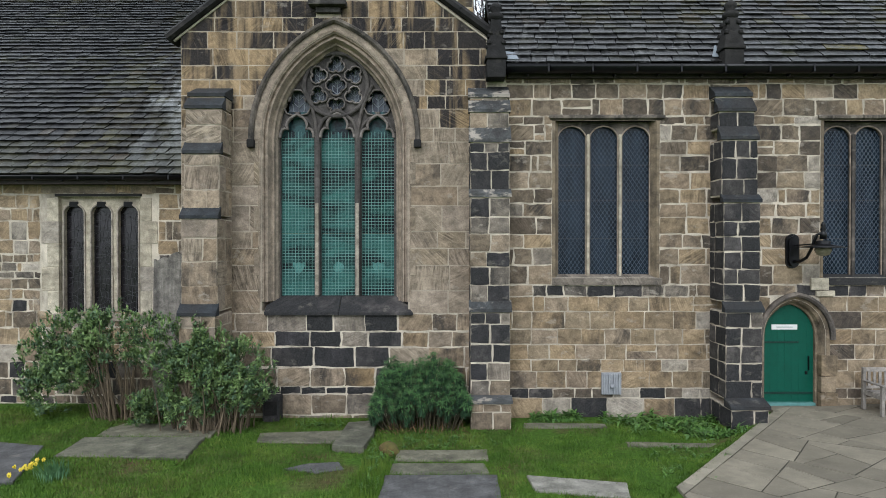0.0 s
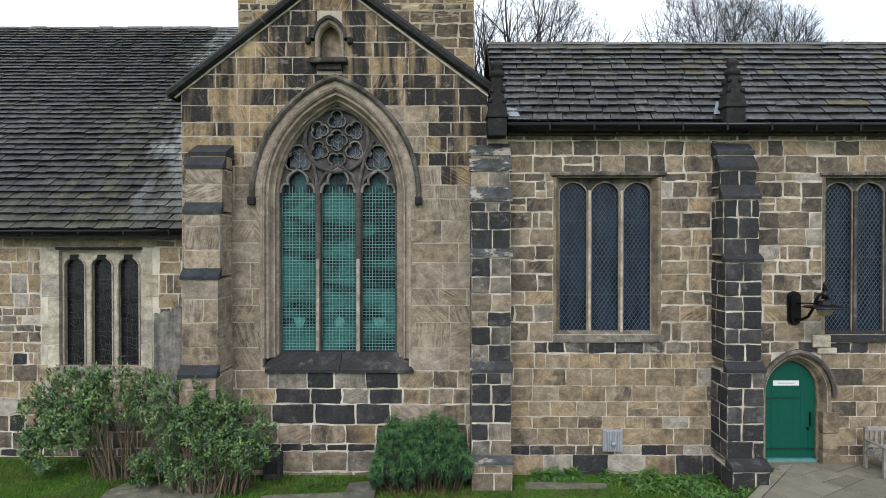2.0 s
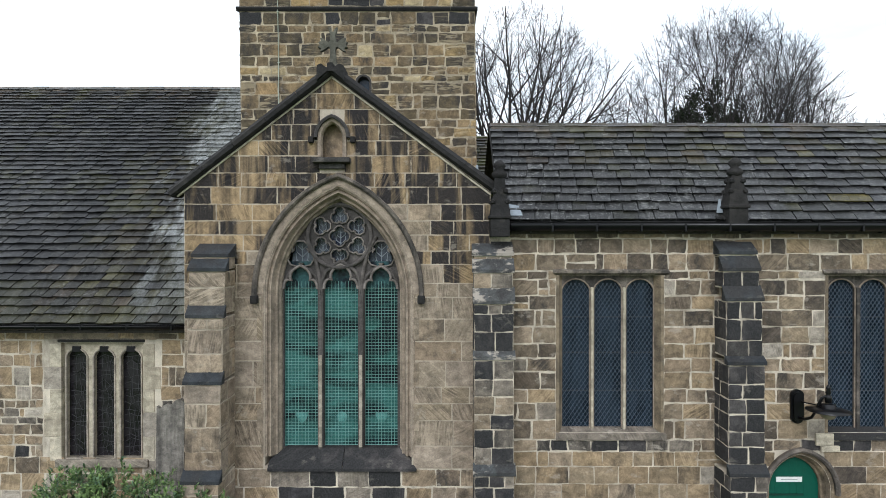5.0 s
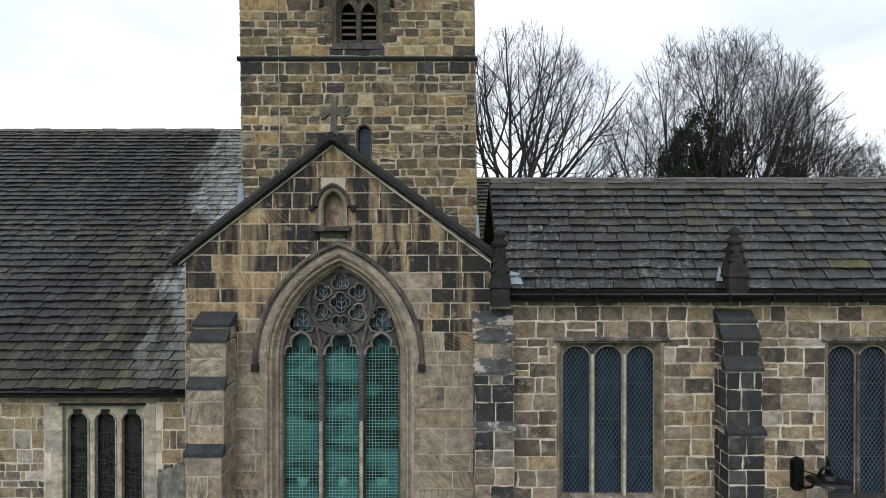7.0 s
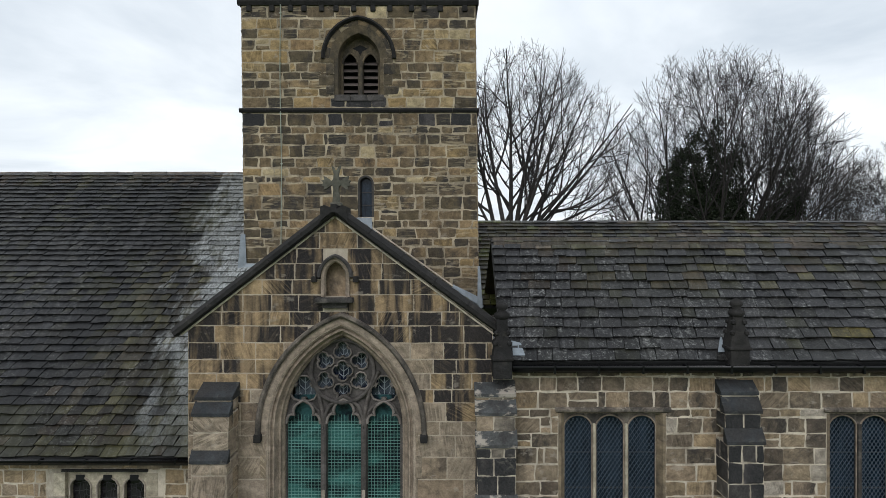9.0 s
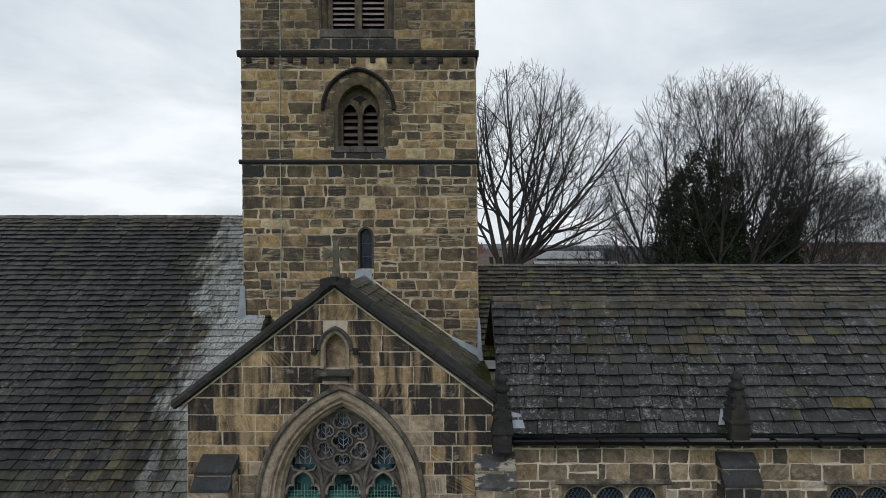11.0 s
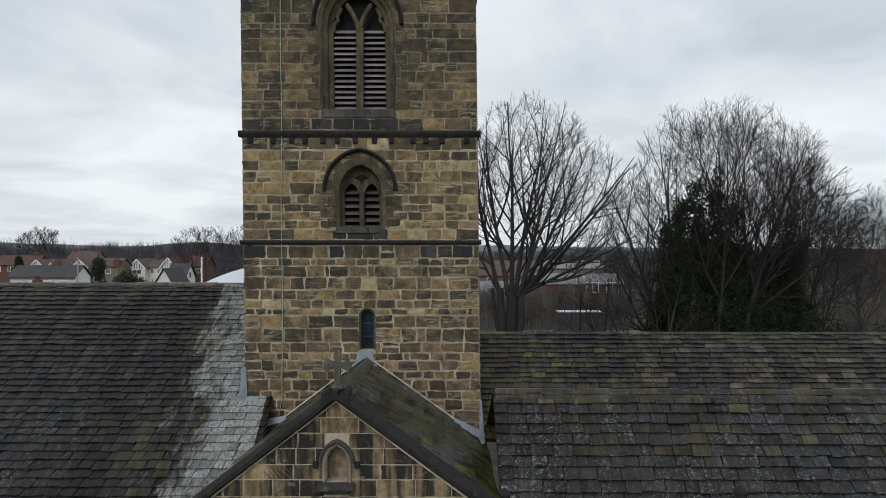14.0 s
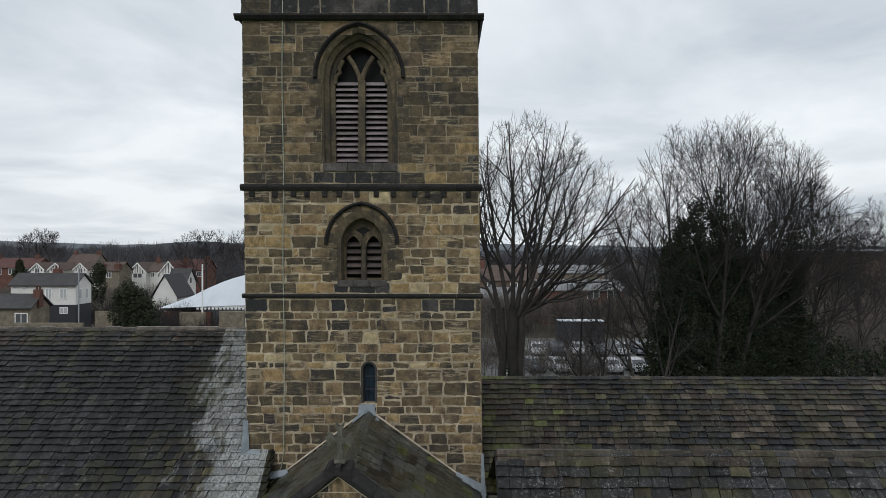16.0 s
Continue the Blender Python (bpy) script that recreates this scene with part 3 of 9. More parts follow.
def lathe(name, prof, at, material, parent, sides=16, label="", smooth=True):
    """Turned about an upright axis. prof: (radius, height)."""
    V, F = [], []
    for r, z in prof:
        for s in range(sides):
            a = 2 * math.pi * s / sides
            V.append((at[0] + r * math.cos(a), at[1] + r * math.sin(a), at[2] + z))
    for i in range(len(prof) - 1):
        for s in range(sides):
            t = (s + 1) % sides
            F.append((i * sides + s, i * sides + t, (i + 1) * sides + t, (i + 1) * sides + s))
    F.append(tuple(reversed(range(sides))))
    F.append(tuple(range((len(prof) - 1) * sides, len(prof) * sides)))
    return mesh_ob(name, V, F, material, parent, label, smooth=smooth)


def clip_poly(poly, planes):
    """Keeps what lies on a*u + b*v <= c for each plane."""
    for a, b, c in planes:
        out = []
        for i, p in enumerate(poly):
            q = poly[(i + 1) % len(poly)]
            dp, dq = a * p[0] + b * p[1] - c, a * q[0] + b * q[1] - c
            if dp <= 0:
                out.append(p)
            if dp * dq < 0:
                k = dp / (dp - dq)
                out.append((p[0] + (q[0] - p[0]) * k, p[1] + (q[1] - p[1]) * k))
        poly = out
        if len(poly) < 3:
            return []
    return poly


def area(poly):
    return 0.5 * sum(p[0] * poly[(i + 1) % len(poly)][1] - poly[(i + 1) % len(poly)][0] * p[1] for i, p in enumerate(poly))


def block(poly, proud, place, ch=0.012, base=-0.012, r=rng, wear=0.0):
    """One dressed stone: a prism with a worn arris; wear rounds off its corners."""
    if wear and len(poly) == 4:
        # broken arrises: corners cut unevenly, edges that wander
        out = []
        for i, p in enumerate(poly):
            q = poly[(i + 1) % 4]
            d = math.hypot(q[0] - p[0], q[1] - p[1]) or 1
            tx, ty = (q[0] - p[0]) / d, (q[1] - p[1]) / d
            c0, c1 = min(0.3 * d, r.uniform(0.1, 0.9) * wear), d - min(0.3 * d, r.uniform(0.1, 0.9) * wear)
            stops = [c0, c1] if d < 0.12 else [c0, d * r.uniform(0.3, 0.6), c1]
            if d > 0.4:
                stops.insert(2, d * r.uniform(0.62, 0.8))
            for st in stops:
                o = -r.uniform(-0.25, 0.45) * wear * (1.7 if r.random() < 0.12 else 1.0)
                out.append((p[0] + tx * st + ty * o, p[1] + ty * st - tx * o))
        poly = out
    n = len(poly)
    cx, cy = sum(p[0] for p in poly) / n, sum(p[1] for p in poly) / n
    hu, hv = (max(p[i] for p in poly) / 2 - min(p[i] for p in poly) / 2 for i in (0, 1))
    inn = 0.75 * ch + 0.036
    su, sv = (max(0.45, 1 - inn / max(q, 0.01)) for q in (hu, hv))
    V = []
    tilt, tilt2 = r.uniform(-0.25, 0.25) * proud, r.uniform(-0.25, 0.25) * proud
    for k, w in ((0, base), (1, min(proud, max(proud - ch, 0.45 * proud + 0.0016))), (2, proud)):
        for u, v in poly:
            uu, vv = u, v
            if k == 2:
                uu, vv = cx + (u - cx) * su, cy + (v - cy) * sv
            V.append(place(uu, vv, w + (tilt * (u - cx) / 0.3 + tilt2 * (v - cy) / 0.2 if k else 0)))
    F = []
    for k in (0, 1):
        for i in range(n):
            j = (i + 1) % n
            F.append((k * n + i, k * n + j, (k + 1) * n + j, (k + 1) * n + i))
    F.append(tuple(range(2 * n, 3 * n)))
    return V, F


def rim_of(ob, sizes):
    """Marks the outer rings of each stone, for the smeared pointing at its edge."""
    at_ = ob.data.attributes.new("rim", "FLOAT", "POINT")
    at_.data.foreach_set("value", [1.0 if i < 2 * n // 3 else 0.0 for n in sizes for i in range(n)])


def courses(z0, z1, lo, hi, r=rng):
    zs = [z0]
    while zs[-1] < z1 - hi:
        zs.append(zs[-1] + r.uniform(lo, hi))
    if z1 - zs[-1] > 1.3 * hi:
        zs.append((zs[-1] + z1) / 2)
    return zs + [z1]


def lay(wall, u0, u1, zs, wr, place, pick, blocked=None, clip=(), joint=0.012, proud=(0.002, 0.011), jit=0.006, split=0.0, limit=300, near=None, seed=1, name="stone", ch=0.008, wear=0.024):
    """Courses of stone on a wall: the first ones parts of their own, the rest joined."""
    r = random.Random(seed)
    out = []
    for z0, z1 in zip(zs, zs[1:]):
        spans = [(u0, u1)]
        for a, b in (blocked(z0, z1) if blocked else ()):
            spans = [s for x, y in spans for s in ((x, min(y, a)), (max(x, b), y)) if s[1] - s[0] > 0.03]
        h = z1 - z0
        for a, b in spans:
            cuts = [a]
            while True:
                w = r.uniform(*wr) * (0.55 + 0.45 * min(1.6, h / 0.3))
                if r.random() < split:
                    w *= 0.35
                if cuts[-1] + w > b - 0.12:
                    break
                cuts.append(cuts[-1] + w)
            cuts.append(b)
            for x, y in zip(cuts, cuts[1:]):
                rows = [(z0, z1)]
                if h > 0.26 and y - x > 0.2 and r.random() < split * 0.6:
                    zm = z0 + h * r.uniform(0.4, 0.6)
                    rows = [(z0, zm), (zm, z1)]
                for p, q in rows:
                    g = joint * r.uniform(0.7, 1.3)
                    poly = [(x + g, p + g), (y - g, p + g), (y - g, q - g), (x + g, q - g)]
                    poly = [(u + r.uniform(-jit, jit), v + r.uniform(-jit, jit)) for u, v in poly]
                    poly = clip_poly(poly, clip)
                    if len(poly) < 3 or area(poly) < 0.004:
                        continue
                    cu, cv = (x + y) / 2, (p + q) / 2
                    out.append((near(cu, cv) if near else 0, cu, cv, block(poly, r.uniform(*proud), place, ch, r=r, wear=wear), pick(cu, cv, r)))
    out.sort(key=lambda o: o[0])
    for o in out[:limit]:
        rim_of(mesh_ob(name, o[3][0], o[3][1], M[o[4]], wall), [len(o[3][0])])
    rest = out[limit:]
    if rest:
        names = sorted({o[4] for o in rest})
        V, F, FM = [], [], []
        for o in rest:
            k = len(V)
            V += o[3][0]
            F += [tuple(i + k for i in q) for q in o[3][1]]
            FM += [names.index(o[4])] * len(o[3][1])
        s = mesh_ob(name + "work", V, F, [M[n] for n in names], wall, "", FM)
        s["kind"] = "stuff"
        rim_of(s, [len(o[3][0]) for o in rest])
    return out


def weights(**k):
    names, ws = list(k), list(k.values())
    return lambda u, v, r: r.choices(names, ws)[0]


def structure(name, label, category, at=(0, 0, 0)):
    return thing(name, label, category, at, "structure")


# ---- slate roofs ----
def roof(name, label, x0, x1, y0, z0, y1, z1, pick, gauge=(0.36, 0.25), wr=(0.32, 0.62), clip=(), limit=300, seed=3, near=None, skew=0.0, flip=False, axis="x"):
    """A slope of thick stone slates in diminishing courses on a dark deck. u along the eaves, s up the slope."""
    L = math.hypot(y1 - y0, z1 - z0)
    dyy, dzz = (y1 - y0) / L, (z1 - z0) / L
    ny, nz = -dzz, dyy
    if nz < 0:
        ny, nz = -ny, -nz

    def at(u, s, w):
        p, q = y0 + dyy * s + ny * w, z0 + dzz * s + nz * w
        return (u, p, q) if axis == "x" else (p, u, q)
    ob = structure(name, label, "roof")
    r = random.Random(seed)
    deck = clip_poly([(x0, 0), (x1, 0), (x1, L), (x0, L)], clip)
    n = len(deck)
    V = [at(u, s, -0.02) for u, s in deck] + [at(u, s, -0.10) for u, s in deck]
    F = [tuple(range(n)), tuple(reversed(range(n, 2 * n)))] + [(i, (i + 1) % n, (i + 1) % n + n, i + n) for i in range(n)]
    mesh_ob("roof_deck", V, F, M["under"], ob)
    out = []
    s = 0.0
    while s < L - 0.04:
        g = gauge[0] + (gauge[1] - gauge[0]) * s / L
        g *= r.uniform(0.93, 1.07)
        e = min(L, s + g)
        u = x0 - r.uniform(0, 0.3)
        lift0 = r.uniform(-0.003, 0.003)
        while u < x1:
            w = r.uniform(*wr) * (0.75 + 0.25 * g / gauge[0])
            a, b = max(u, x0), min(u + w, x1)
            u += w
            if b - a < 0.04:
                continue
            low = s - r.uniform(-0.014, 0.018) + 0.02 * noise.noise(Vector((u * 0.55, s * 0.4, seed)))
            sk = skew + r.uniform(-0.025, 0.025)
            top = min(L, e + 0.07)
            poly = [(a + 0.007, low + r.uniform(-0.014, 0.014)), (b - 0.007, low + r.uniform(-0.014, 0.014)), (b - 0.007 + sk, top), (a + 0.007 + sk, top)]
            poly = clip_poly(poly, clip)
            if len(poly) < 3 or area(poly) < 0.003:
                continue
            th, k = r.uniform(0.022, 0.040), len(poly)
            lift = lift0 + r.uniform(0, 0.014)
            # the foot stands proud of the course below, the head runs under the next
            def wz(ss):
                return lift + 0.046 * max(0.0, 1 - (ss - s) / (g + 0.07))
            V = [at(p, q, wz(q)) for p, q in poly] + [at(p, q, wz(q) - th) for p, q in poly]
            F = [tuple(range(k))] + [(i + k, (i + 1) % k + k, (i + 1) % k, i) for i in range(k)]
            cu, cs = (a + b) / 2, (s + e) / 2
            out.append((near(cu, cs) if near else cs, V, F, pick(cu, cs / L, r)))
        s = e
    out.sort(key=lambda o: o[0])
    for o in out[:limit]:
        mesh_ob("slate", o[1], o[2], M[o[3]], ob)
    rest = out[limit:]
    if rest:
        names = sorted({o[3] for o in rest})
        V, F, FM = [], [], []
        for o in rest:
            k = len(V)
            V += o[1]
            F += [tuple(i + k for i in q) for q in o[2]]
            FM += [names.index(o[3])] * len(o[2])
        mesh_ob("slating", V, F, [M[n] for n in names], ob, "", FM)["kind"] = "stuff"
    return ob, at, L


def ridge_row(name, x0, x1, y, z, slope0, slope1, parent, seed=5, step=(0.45, 0.6), half=0.2, material="ridge"):
    """Ridge stones, each a bent saddle."""
    r = random.Random(seed)
    x = x0
    while x < x1:
        w = min(r.uniform(*step), x1 - x)
        dz = r.uniform(-0.012, 0.012)
        V = []
        for u in (x + 0.006, x + w - 0.006):
            for o, up in ((-half, -half * slope0), (-0.05, -0.02), (0.05, -0.02), (half, -half * slope1)):
                V.append((u, y + o, z + up + 0.05 + dz))
            for o, up in ((-half, -half * slope0), (-0.05, -0.02), (0.05, -0.02), (half, -half * slope1)):
                V.append((u, y + o, z + up - 0.0 + dz))
        F = [(0, 8, 9, 1), (1, 9, 10, 2), (2, 10, 11, 3), (0, 4, 12, 8), (3, 11, 15, 7), (0, 1, 5, 4), (1, 2, 6, 5), (2, 3, 7, 6), (8, 12, 13, 9), (9, 13, 14, 10), (10, 14, 15, 11)]
        mesh_ob("ridge_stone", V, F, M[material], parent)
        x += w


# ---- ground ----
def ground_z(x, y):
    """The churchyard: a little lower beside the aisle, level with the path at the door; flat far off."""
    def sm(a, b, v):
        k = max(0.0, min(1.0, (v - a) / (b - a)))
        return k * k * (3 - 2 * k)
    z = -0.28 + 0.16 * sm(4.8, 6.8, x) + 0.08 * sm(-3.0, -8.0, x)
    if 4.0 < y < 13.0 and 0.93 * y - x < 4.9 and x < 14:
        z = -0.28 + 0.0415 * (x - 3.0)
    else:
        z += 0.02 * noise.noise(Vector((x * 0.7, y * 0.7, 0))) * (1 - sm(30, 60, abs(y)))
    return z


def grid_lines(near0, near1, step, far):
    out, v, d = [], near0, step
    lo = []
    while v > -far:
        d *= 1.35
        v -= d
        lo.append(v)
    out = list(reversed(lo))
    v = near0
    while v <= near1:
        out.append(v)
        v += step
    d = step
    while v < far:
        out.append(v)
        d *= 1.35
        v += d
    return out + [far]


gx, gy = grid_lines(-10, 11, 0.35, 3500), grid_lines(5, 13, 0.35, 3500)
nx_, ny_ = len(gx), len(gy)
gv = [(x, y, ground_z(x, y)) for y in gy for x in gx]
gf = [(j * nx_ + i, j * nx_ + i + 1, (j + 1) * nx_ + i + 1, (j + 1) * nx_ + i) for j in range(ny_ - 1) for i in range(nx_ - 1)]
t = Tree("turf", 0.95, 0, 0.1)
a1, a2, a3 = t.noise(t.vec(), 0.9, 5), t.noise(t.vec(), 14, 4, 0.7), t.noise(t.vec((0.02, 0.02, 0.02)), 1.0, 5)
gc = t.ramp(a1, [(0.3, (0.038, 0.085, 0.013)), (0.5, (0.058, 0.115, 0.018)), (0.62, (0.075, 0.085, 0.028)), (0.72, (0.085, 0.06, 0.032))])
gc = t.scale(gc, t.grey(a2, 0.3, 0.7, 0.55, 1.35))
sp_ = t.n.new("ShaderNodeSeparateXYZ")
t.link(t.geo.outputs["Position"], sp_.inputs[0])
gc = t.mix(t.grey(sp_.outputs["Y"], 27.0, 31.0), gc, t.ramp(a1, [(0.3, (0.045, 0.040, 0.032)), (0.7, (0.085, 0.078, 0.062))]))
t.bump(a2, 0.8, 0.03)
M["turf"] = t.done(gc)
ground = mesh_ob("ground", gv, gf, M["turf"], smooth=True)
tagged(ground, "green churchyard turf with mossy bare patches", "ground", kind="structure")

# ---- chancel wall, transept, aisle wall ----
YL, YT, YR = 12.80, 12.00, 12.05
F_L, F_T, F_R = front(YL), front(YT), front(YR)

# big window numbers: centre, spring, half width and radius of the glazed arch
BW = dict(cx=-2.09, zs=5.12, a=1.17, R=1.98)
BW_SILL = 2.02


def gable_clip(drop=0.0):
    # slopes of the gable: apex, left foot, right foot
    ax, az, lx, lz, rx, rz = -2.21, 9.33 - drop, -5.21, 7.02 - drop, 0.88, 7.10 - drop
    p1 = (-(az - lz), (ax - lx))
    c1 = p1[0] * ax + p1[1] * az
    p2 = ((az - rz), (rx - ax))
    c2 = p2[0] * ax + p2[1] * az
    return [(*p1, c1), (*p2, c2)]


TX0, TX1 = -5.05, 0.84
wall_t = structure("wall_transept", "buff and soot-blackened gritstone gable wall with a traceried window", "wall")
niche_hole = arch_path(-2.20, 7.74, 8.12, 0.22, 0.34, 0, 6)
bw_hole = arch_path(BW["cx"], BW_SILL - 0.22, BW["zs"], BW["a"], BW["R"], 0.245, 14)
outer = [(TX0, -0.6), (TX1, -0.6), (TX1, 7.10), (-2.21, 9.33), (TX0, 7.14)]
plate("wall_core", outer, [bw_hole, niche_hole], -0.75, 0.0, F_T, M["mortar_fine"], wall_t)


def blocked_t(z0, z1):
    out = []
    if z1 > 1.80 and z0 < 7.3:
        zz = max(z0, BW_SILL)
        h = arch_half(zz, BW["zs"], BW["a"], BW["R"], 0.27)
        if h > 0.1:
            out.append((BW["cx"] - h, BW["cx"] + h))
    if z1 > 7.74 and z0 < 8.42:
        out.append((-2.43, -1.97))
    elif z1 > 7.60 and z0 < 7.74:
        out.append((-2.43, -1.97))
    return out


def pick_t(u, v, r):
    if v > 6.9:
        if abs(u + 2.2) < 0.2 and v > 8.5:
            return "gable"
        # blackest in the courses just beneath the coping
        under = 9.33 - 0.735 * abs(u + 2.21) - v
        return r.choices(["gable_black", "gable_top", "gable"], [6, 3, 0.6] if under < 0.8 else [2, 5, 2])[0]
    if v > 5.3:
        if u < -4.0 or u > -0.2:
            return r.choices(["gable", "gable_top", "gable_black"], [3, 3, 2.2] if v > 6.2 else [6, 1, 0.3])[0]
        return r.choices(["gable", "buff", "ashlar"], [3, 3, 2])[0]
    if v > 1.75:
        return r.choices(["ashlar", "buff", "mould"], [8, 1, 1])[0]
    if v > 0.7:
        if -3.45 < u < -1.1:
            return r.choices(["black", "grey"], [9, 0.5])[0]
        return r.choices(["buff", "ashlar", "brown", "gold"], [4, 2, 1.5, 1])[0]
    if v > 0.33:
        return r.choices(["buff", "brown", "black", "ochre"], [3, 2, 2, 1.4])[0]
    if v > 0.19:
        return "black"
    return r.choices(["brown", "buff", "grey"], [3, 2, 2])[0]


plate("low_pointing", [(TX0 + 0.004, -0.59), (TX1 - 0.004, -0.59), (TX1 - 0.004, 1.75), (TX0 + 0.004, 1.75)], [], -0.01, 0.0035, F_T, M["mortar"], wall_t, "pale lime pointing")
low_t = [-0.5, -0.21, 0.19, 0.33, 0.71, 1.10, 1.40, 1.75]
mid_t = [1.75, 2.19, 2.68, 3.01, 3.33, 3.83, 4.21, 4.64, 5.06]
top_t = [5.06, 5.33, 5.69, 5.95, 6.26, 6.53, 6.85, 7.18, 7.45, 7.78, 8.07, 8.38, 8.67, 8.98, 9.30]
lay(wall_t, TX0, TX1, low_t, (0.42, 0.72), F_T, pick_t, blocked_t, joint=0.009, jit=0.010, proud=(0.006, 0.014), split=0.05, limit=90, seed=11, wear=0.036)
lay(wall_t, TX0, TX1, mid_t, (0.45, 0.85), F_T, pick_t, blocked_t, joint=0.0065, jit=0.001, proud=(0.003, 0.008), limit=90, seed=12, ch=0.003, wear=0.006)
lay(wall_t, TX0, TX1, top_t, (0.36, 0.72), F_T, pick_t, blocked_t, clip=gable_clip(0.05), joint=0.0065, jit=0.003, proud=(0.002, 0.007), limit=120, seed=13, ch=0.005, wear=0.012)
# returns of the transept towards the tower
for nm, xx, sg in (("wall_transept_west", TX0, -1), ("wall_transept_east", TX1, 1)):
    w = structure(nm, "buff gritstone side wall of the transept", "wall")
    pl = side(xx - sg * 0.02, sg)
    mesh_ob("wall_core", *((lambda b: (b[0], b[1]))(([(xx, 12.75, -0.6), (xx - sg * 0.6, 12.75, -0.6), (xx - sg * 0.6, 16.8, -0.6), (xx, 16.8, -0.6), (xx, 12.75, 6.95), (xx - sg * 0.6, 12.75, 6.95), (xx - sg * 0.6, 16.8, 6.95), (xx, 16.8, 6.95)], [(0, 1, 2, 3), (4, 5, 6, 7), (0, 1, 5, 4), (1, 2, 6, 5), (2, 3, 7, 6), (3, 0, 4, 7)]))), M["mortar_dark"], w)
    lay(w, 12.02, 16.8, courses(3.9, 6.9, 0.25, 0.36), (0.4, 0.8), side(xx, sg), weights(gable=3, black=2, brown=2, buff=1), limit=0, seed=14 + sg)

# gable coping in lengths, kneelers and a cross
cop = structure("gable_coping", "soot-black gable coping stones with kneelers", "coping")


def coping_run(x0, z0, x1, z1, n):
    L = math.hypot(x1 - x0, z1 - z0)
    tx, tz = (x1 - x0) / L, (z1 - z0) / L
    sx, sz = (-tz, tx) if tx > 0 else (tz, -tx)
    for i in range(n):
        a, b = L * i / n + 0.004, L * (i + 1) / n - 0.004
        V = []
        for d in (a, b):
            px, pz = x0 + tx * d, z0 + tz * d
            for yy, o in ((11.86, 0.0), (11.86, 0.075), (11.95, 0.15), (12.28, 0.15), (12.36, 0.08), (12.36, -0.02), (11.92, -0.035)):
                V.append((px + sx * o, yy, pz + sz * o))
        F = [tuple(range(7)), tuple(reversed(range(7, 14)))] + [(j, (j + 1) % 7, (j + 1) % 7 + 7, j + 7) for j in range(7)]
        mesh_ob("coping_stone", V, F, M["coping"], cop)


coping_run(-5.27, 7.00, -2.21, 9.36, 5)
coping_run(0.94, 7.08, -2.21, 9.36, 5)
wing = [(0.05, 0.03), (0.06, -0.07), (0.17, 0.01), (0.25, -0.02), (0.26, -0.30), (0.18, -0.23), (0.05, -0.13)]
plate("apex_stone", [(-2.21 + a, 9.49 + b) for a, b in wing[::-1]] + [(-2.21 - a, 9.49 + b) for a, b in wing], [], -0.36, 0.19, F_T, M["coping"], cop)
# pale pointing line under the coping
for (xa, za, xb, zb) in ((-5.18, 7.00, -2.21, 9.29), (0.85, 7.03, -2.21, 9.29)):
    v, f = bar_data([(xa, za), (xb, zb)], 0.018, -0.02, 0.030, F_T)
    mesh_ob("pointing", v, f, M["mortar"], cop)

cross = thing("gable_cross", "weathered grey stone cross with flared arms on the gable apex", "cross", (-2.21, 12.15, 9.5))
half = [(0.075, 0.0), (0.062, 0.16), (0.05, 0.33), (0.058, 0.385), (0.09, 0.41), (0.19, 0.335), (0.245, 0.32), (0.225, 0.385), (0.285, 0.40), (0.25, 0.45), (0.285, 0.50), (0.225, 0.515), (0.245, 0.585), (0.185, 0.565), (0.085, 0.49), (0.055, 0.52), (0.045, 0.62), (0.075, 0.73), (0.085, 0.80), (0.04, 0.755), (0.018, 0.70)]
plate("cross_shaft", half + [(-a, b) for a, b in reversed(half)], [], -0.05, 0.05, front(0), M["cross_stone"], cross)
part("cross_foot", box_bm(-0.11, 0.11, -0.09, 0.09, 0.0, 0.07, bevel=0.02), M["cross_stone"], cross)

# niche
niche = structure("niche", "empty pointed statue niche in the gable", "niche")
arch_sweep("niche_surround", -2.20, 7.74, 8.12, 0.22, 0.34, [(-0.03, -0.02), (0.0, 0.035), (0.055, 0.045), (0.06, -0.02)], F_T, M["mould"], niche, k=6)
arch_sweep("niche_hood", -2.20, 8.12, 8.12, 0.22, 0.34, [(0.06, 0.0), (0.06, 0.10), (0.10, 0.12), (0.125, 0.08), (0.125, 0.0)], F_T, M["sooty"], niche, k=6)
part("niche_sill", box_bm(-2.56, -1.84, 11.78, 12.1, 7.63, 7.73, bevel=0.025), M["sooty"], niche)
part("niche_back", box_bm(-2.46, -1.94, 12.22, 12.5, 7.70, 8.5), M["buff"], niche)
part("niche_corbel", box_bm(-2.44, -1.96, 11.90, 12.05, 7.52, 7.63, bevel=0.03), M["sooty"], niche)
for sx in (-2.60, -1.80):
    part("hood_stop", box_bm(sx - 0.05, sx + 0.05, 11.88, 12.02, 8.02, 8.14, bevel=0.025), M["coping"], niche)

# ---- big traceried window ----
win = structure("window_1", "tall pointed three-light window with geometric tracery and wire guards", "window")
cx, zs, wa, wR = BW["cx"], BW["zs"], BW["a"], BW["R"]
prof = [(-0.01, -0.42), (0.0, -0.30), (0.035, -0.26), (0.05, -0.19), (0.09, -0.20), (0.11, -0.16), (0.125, -0.10), (0.14, -0.055), (0.165, -0.05), (0.18, -0.085), (0.20, -0.085), (0.215, -0.03), (0.235, -0.02), (0.255, 0.006), (0.28, 0.006), (0.28, -0.03)]
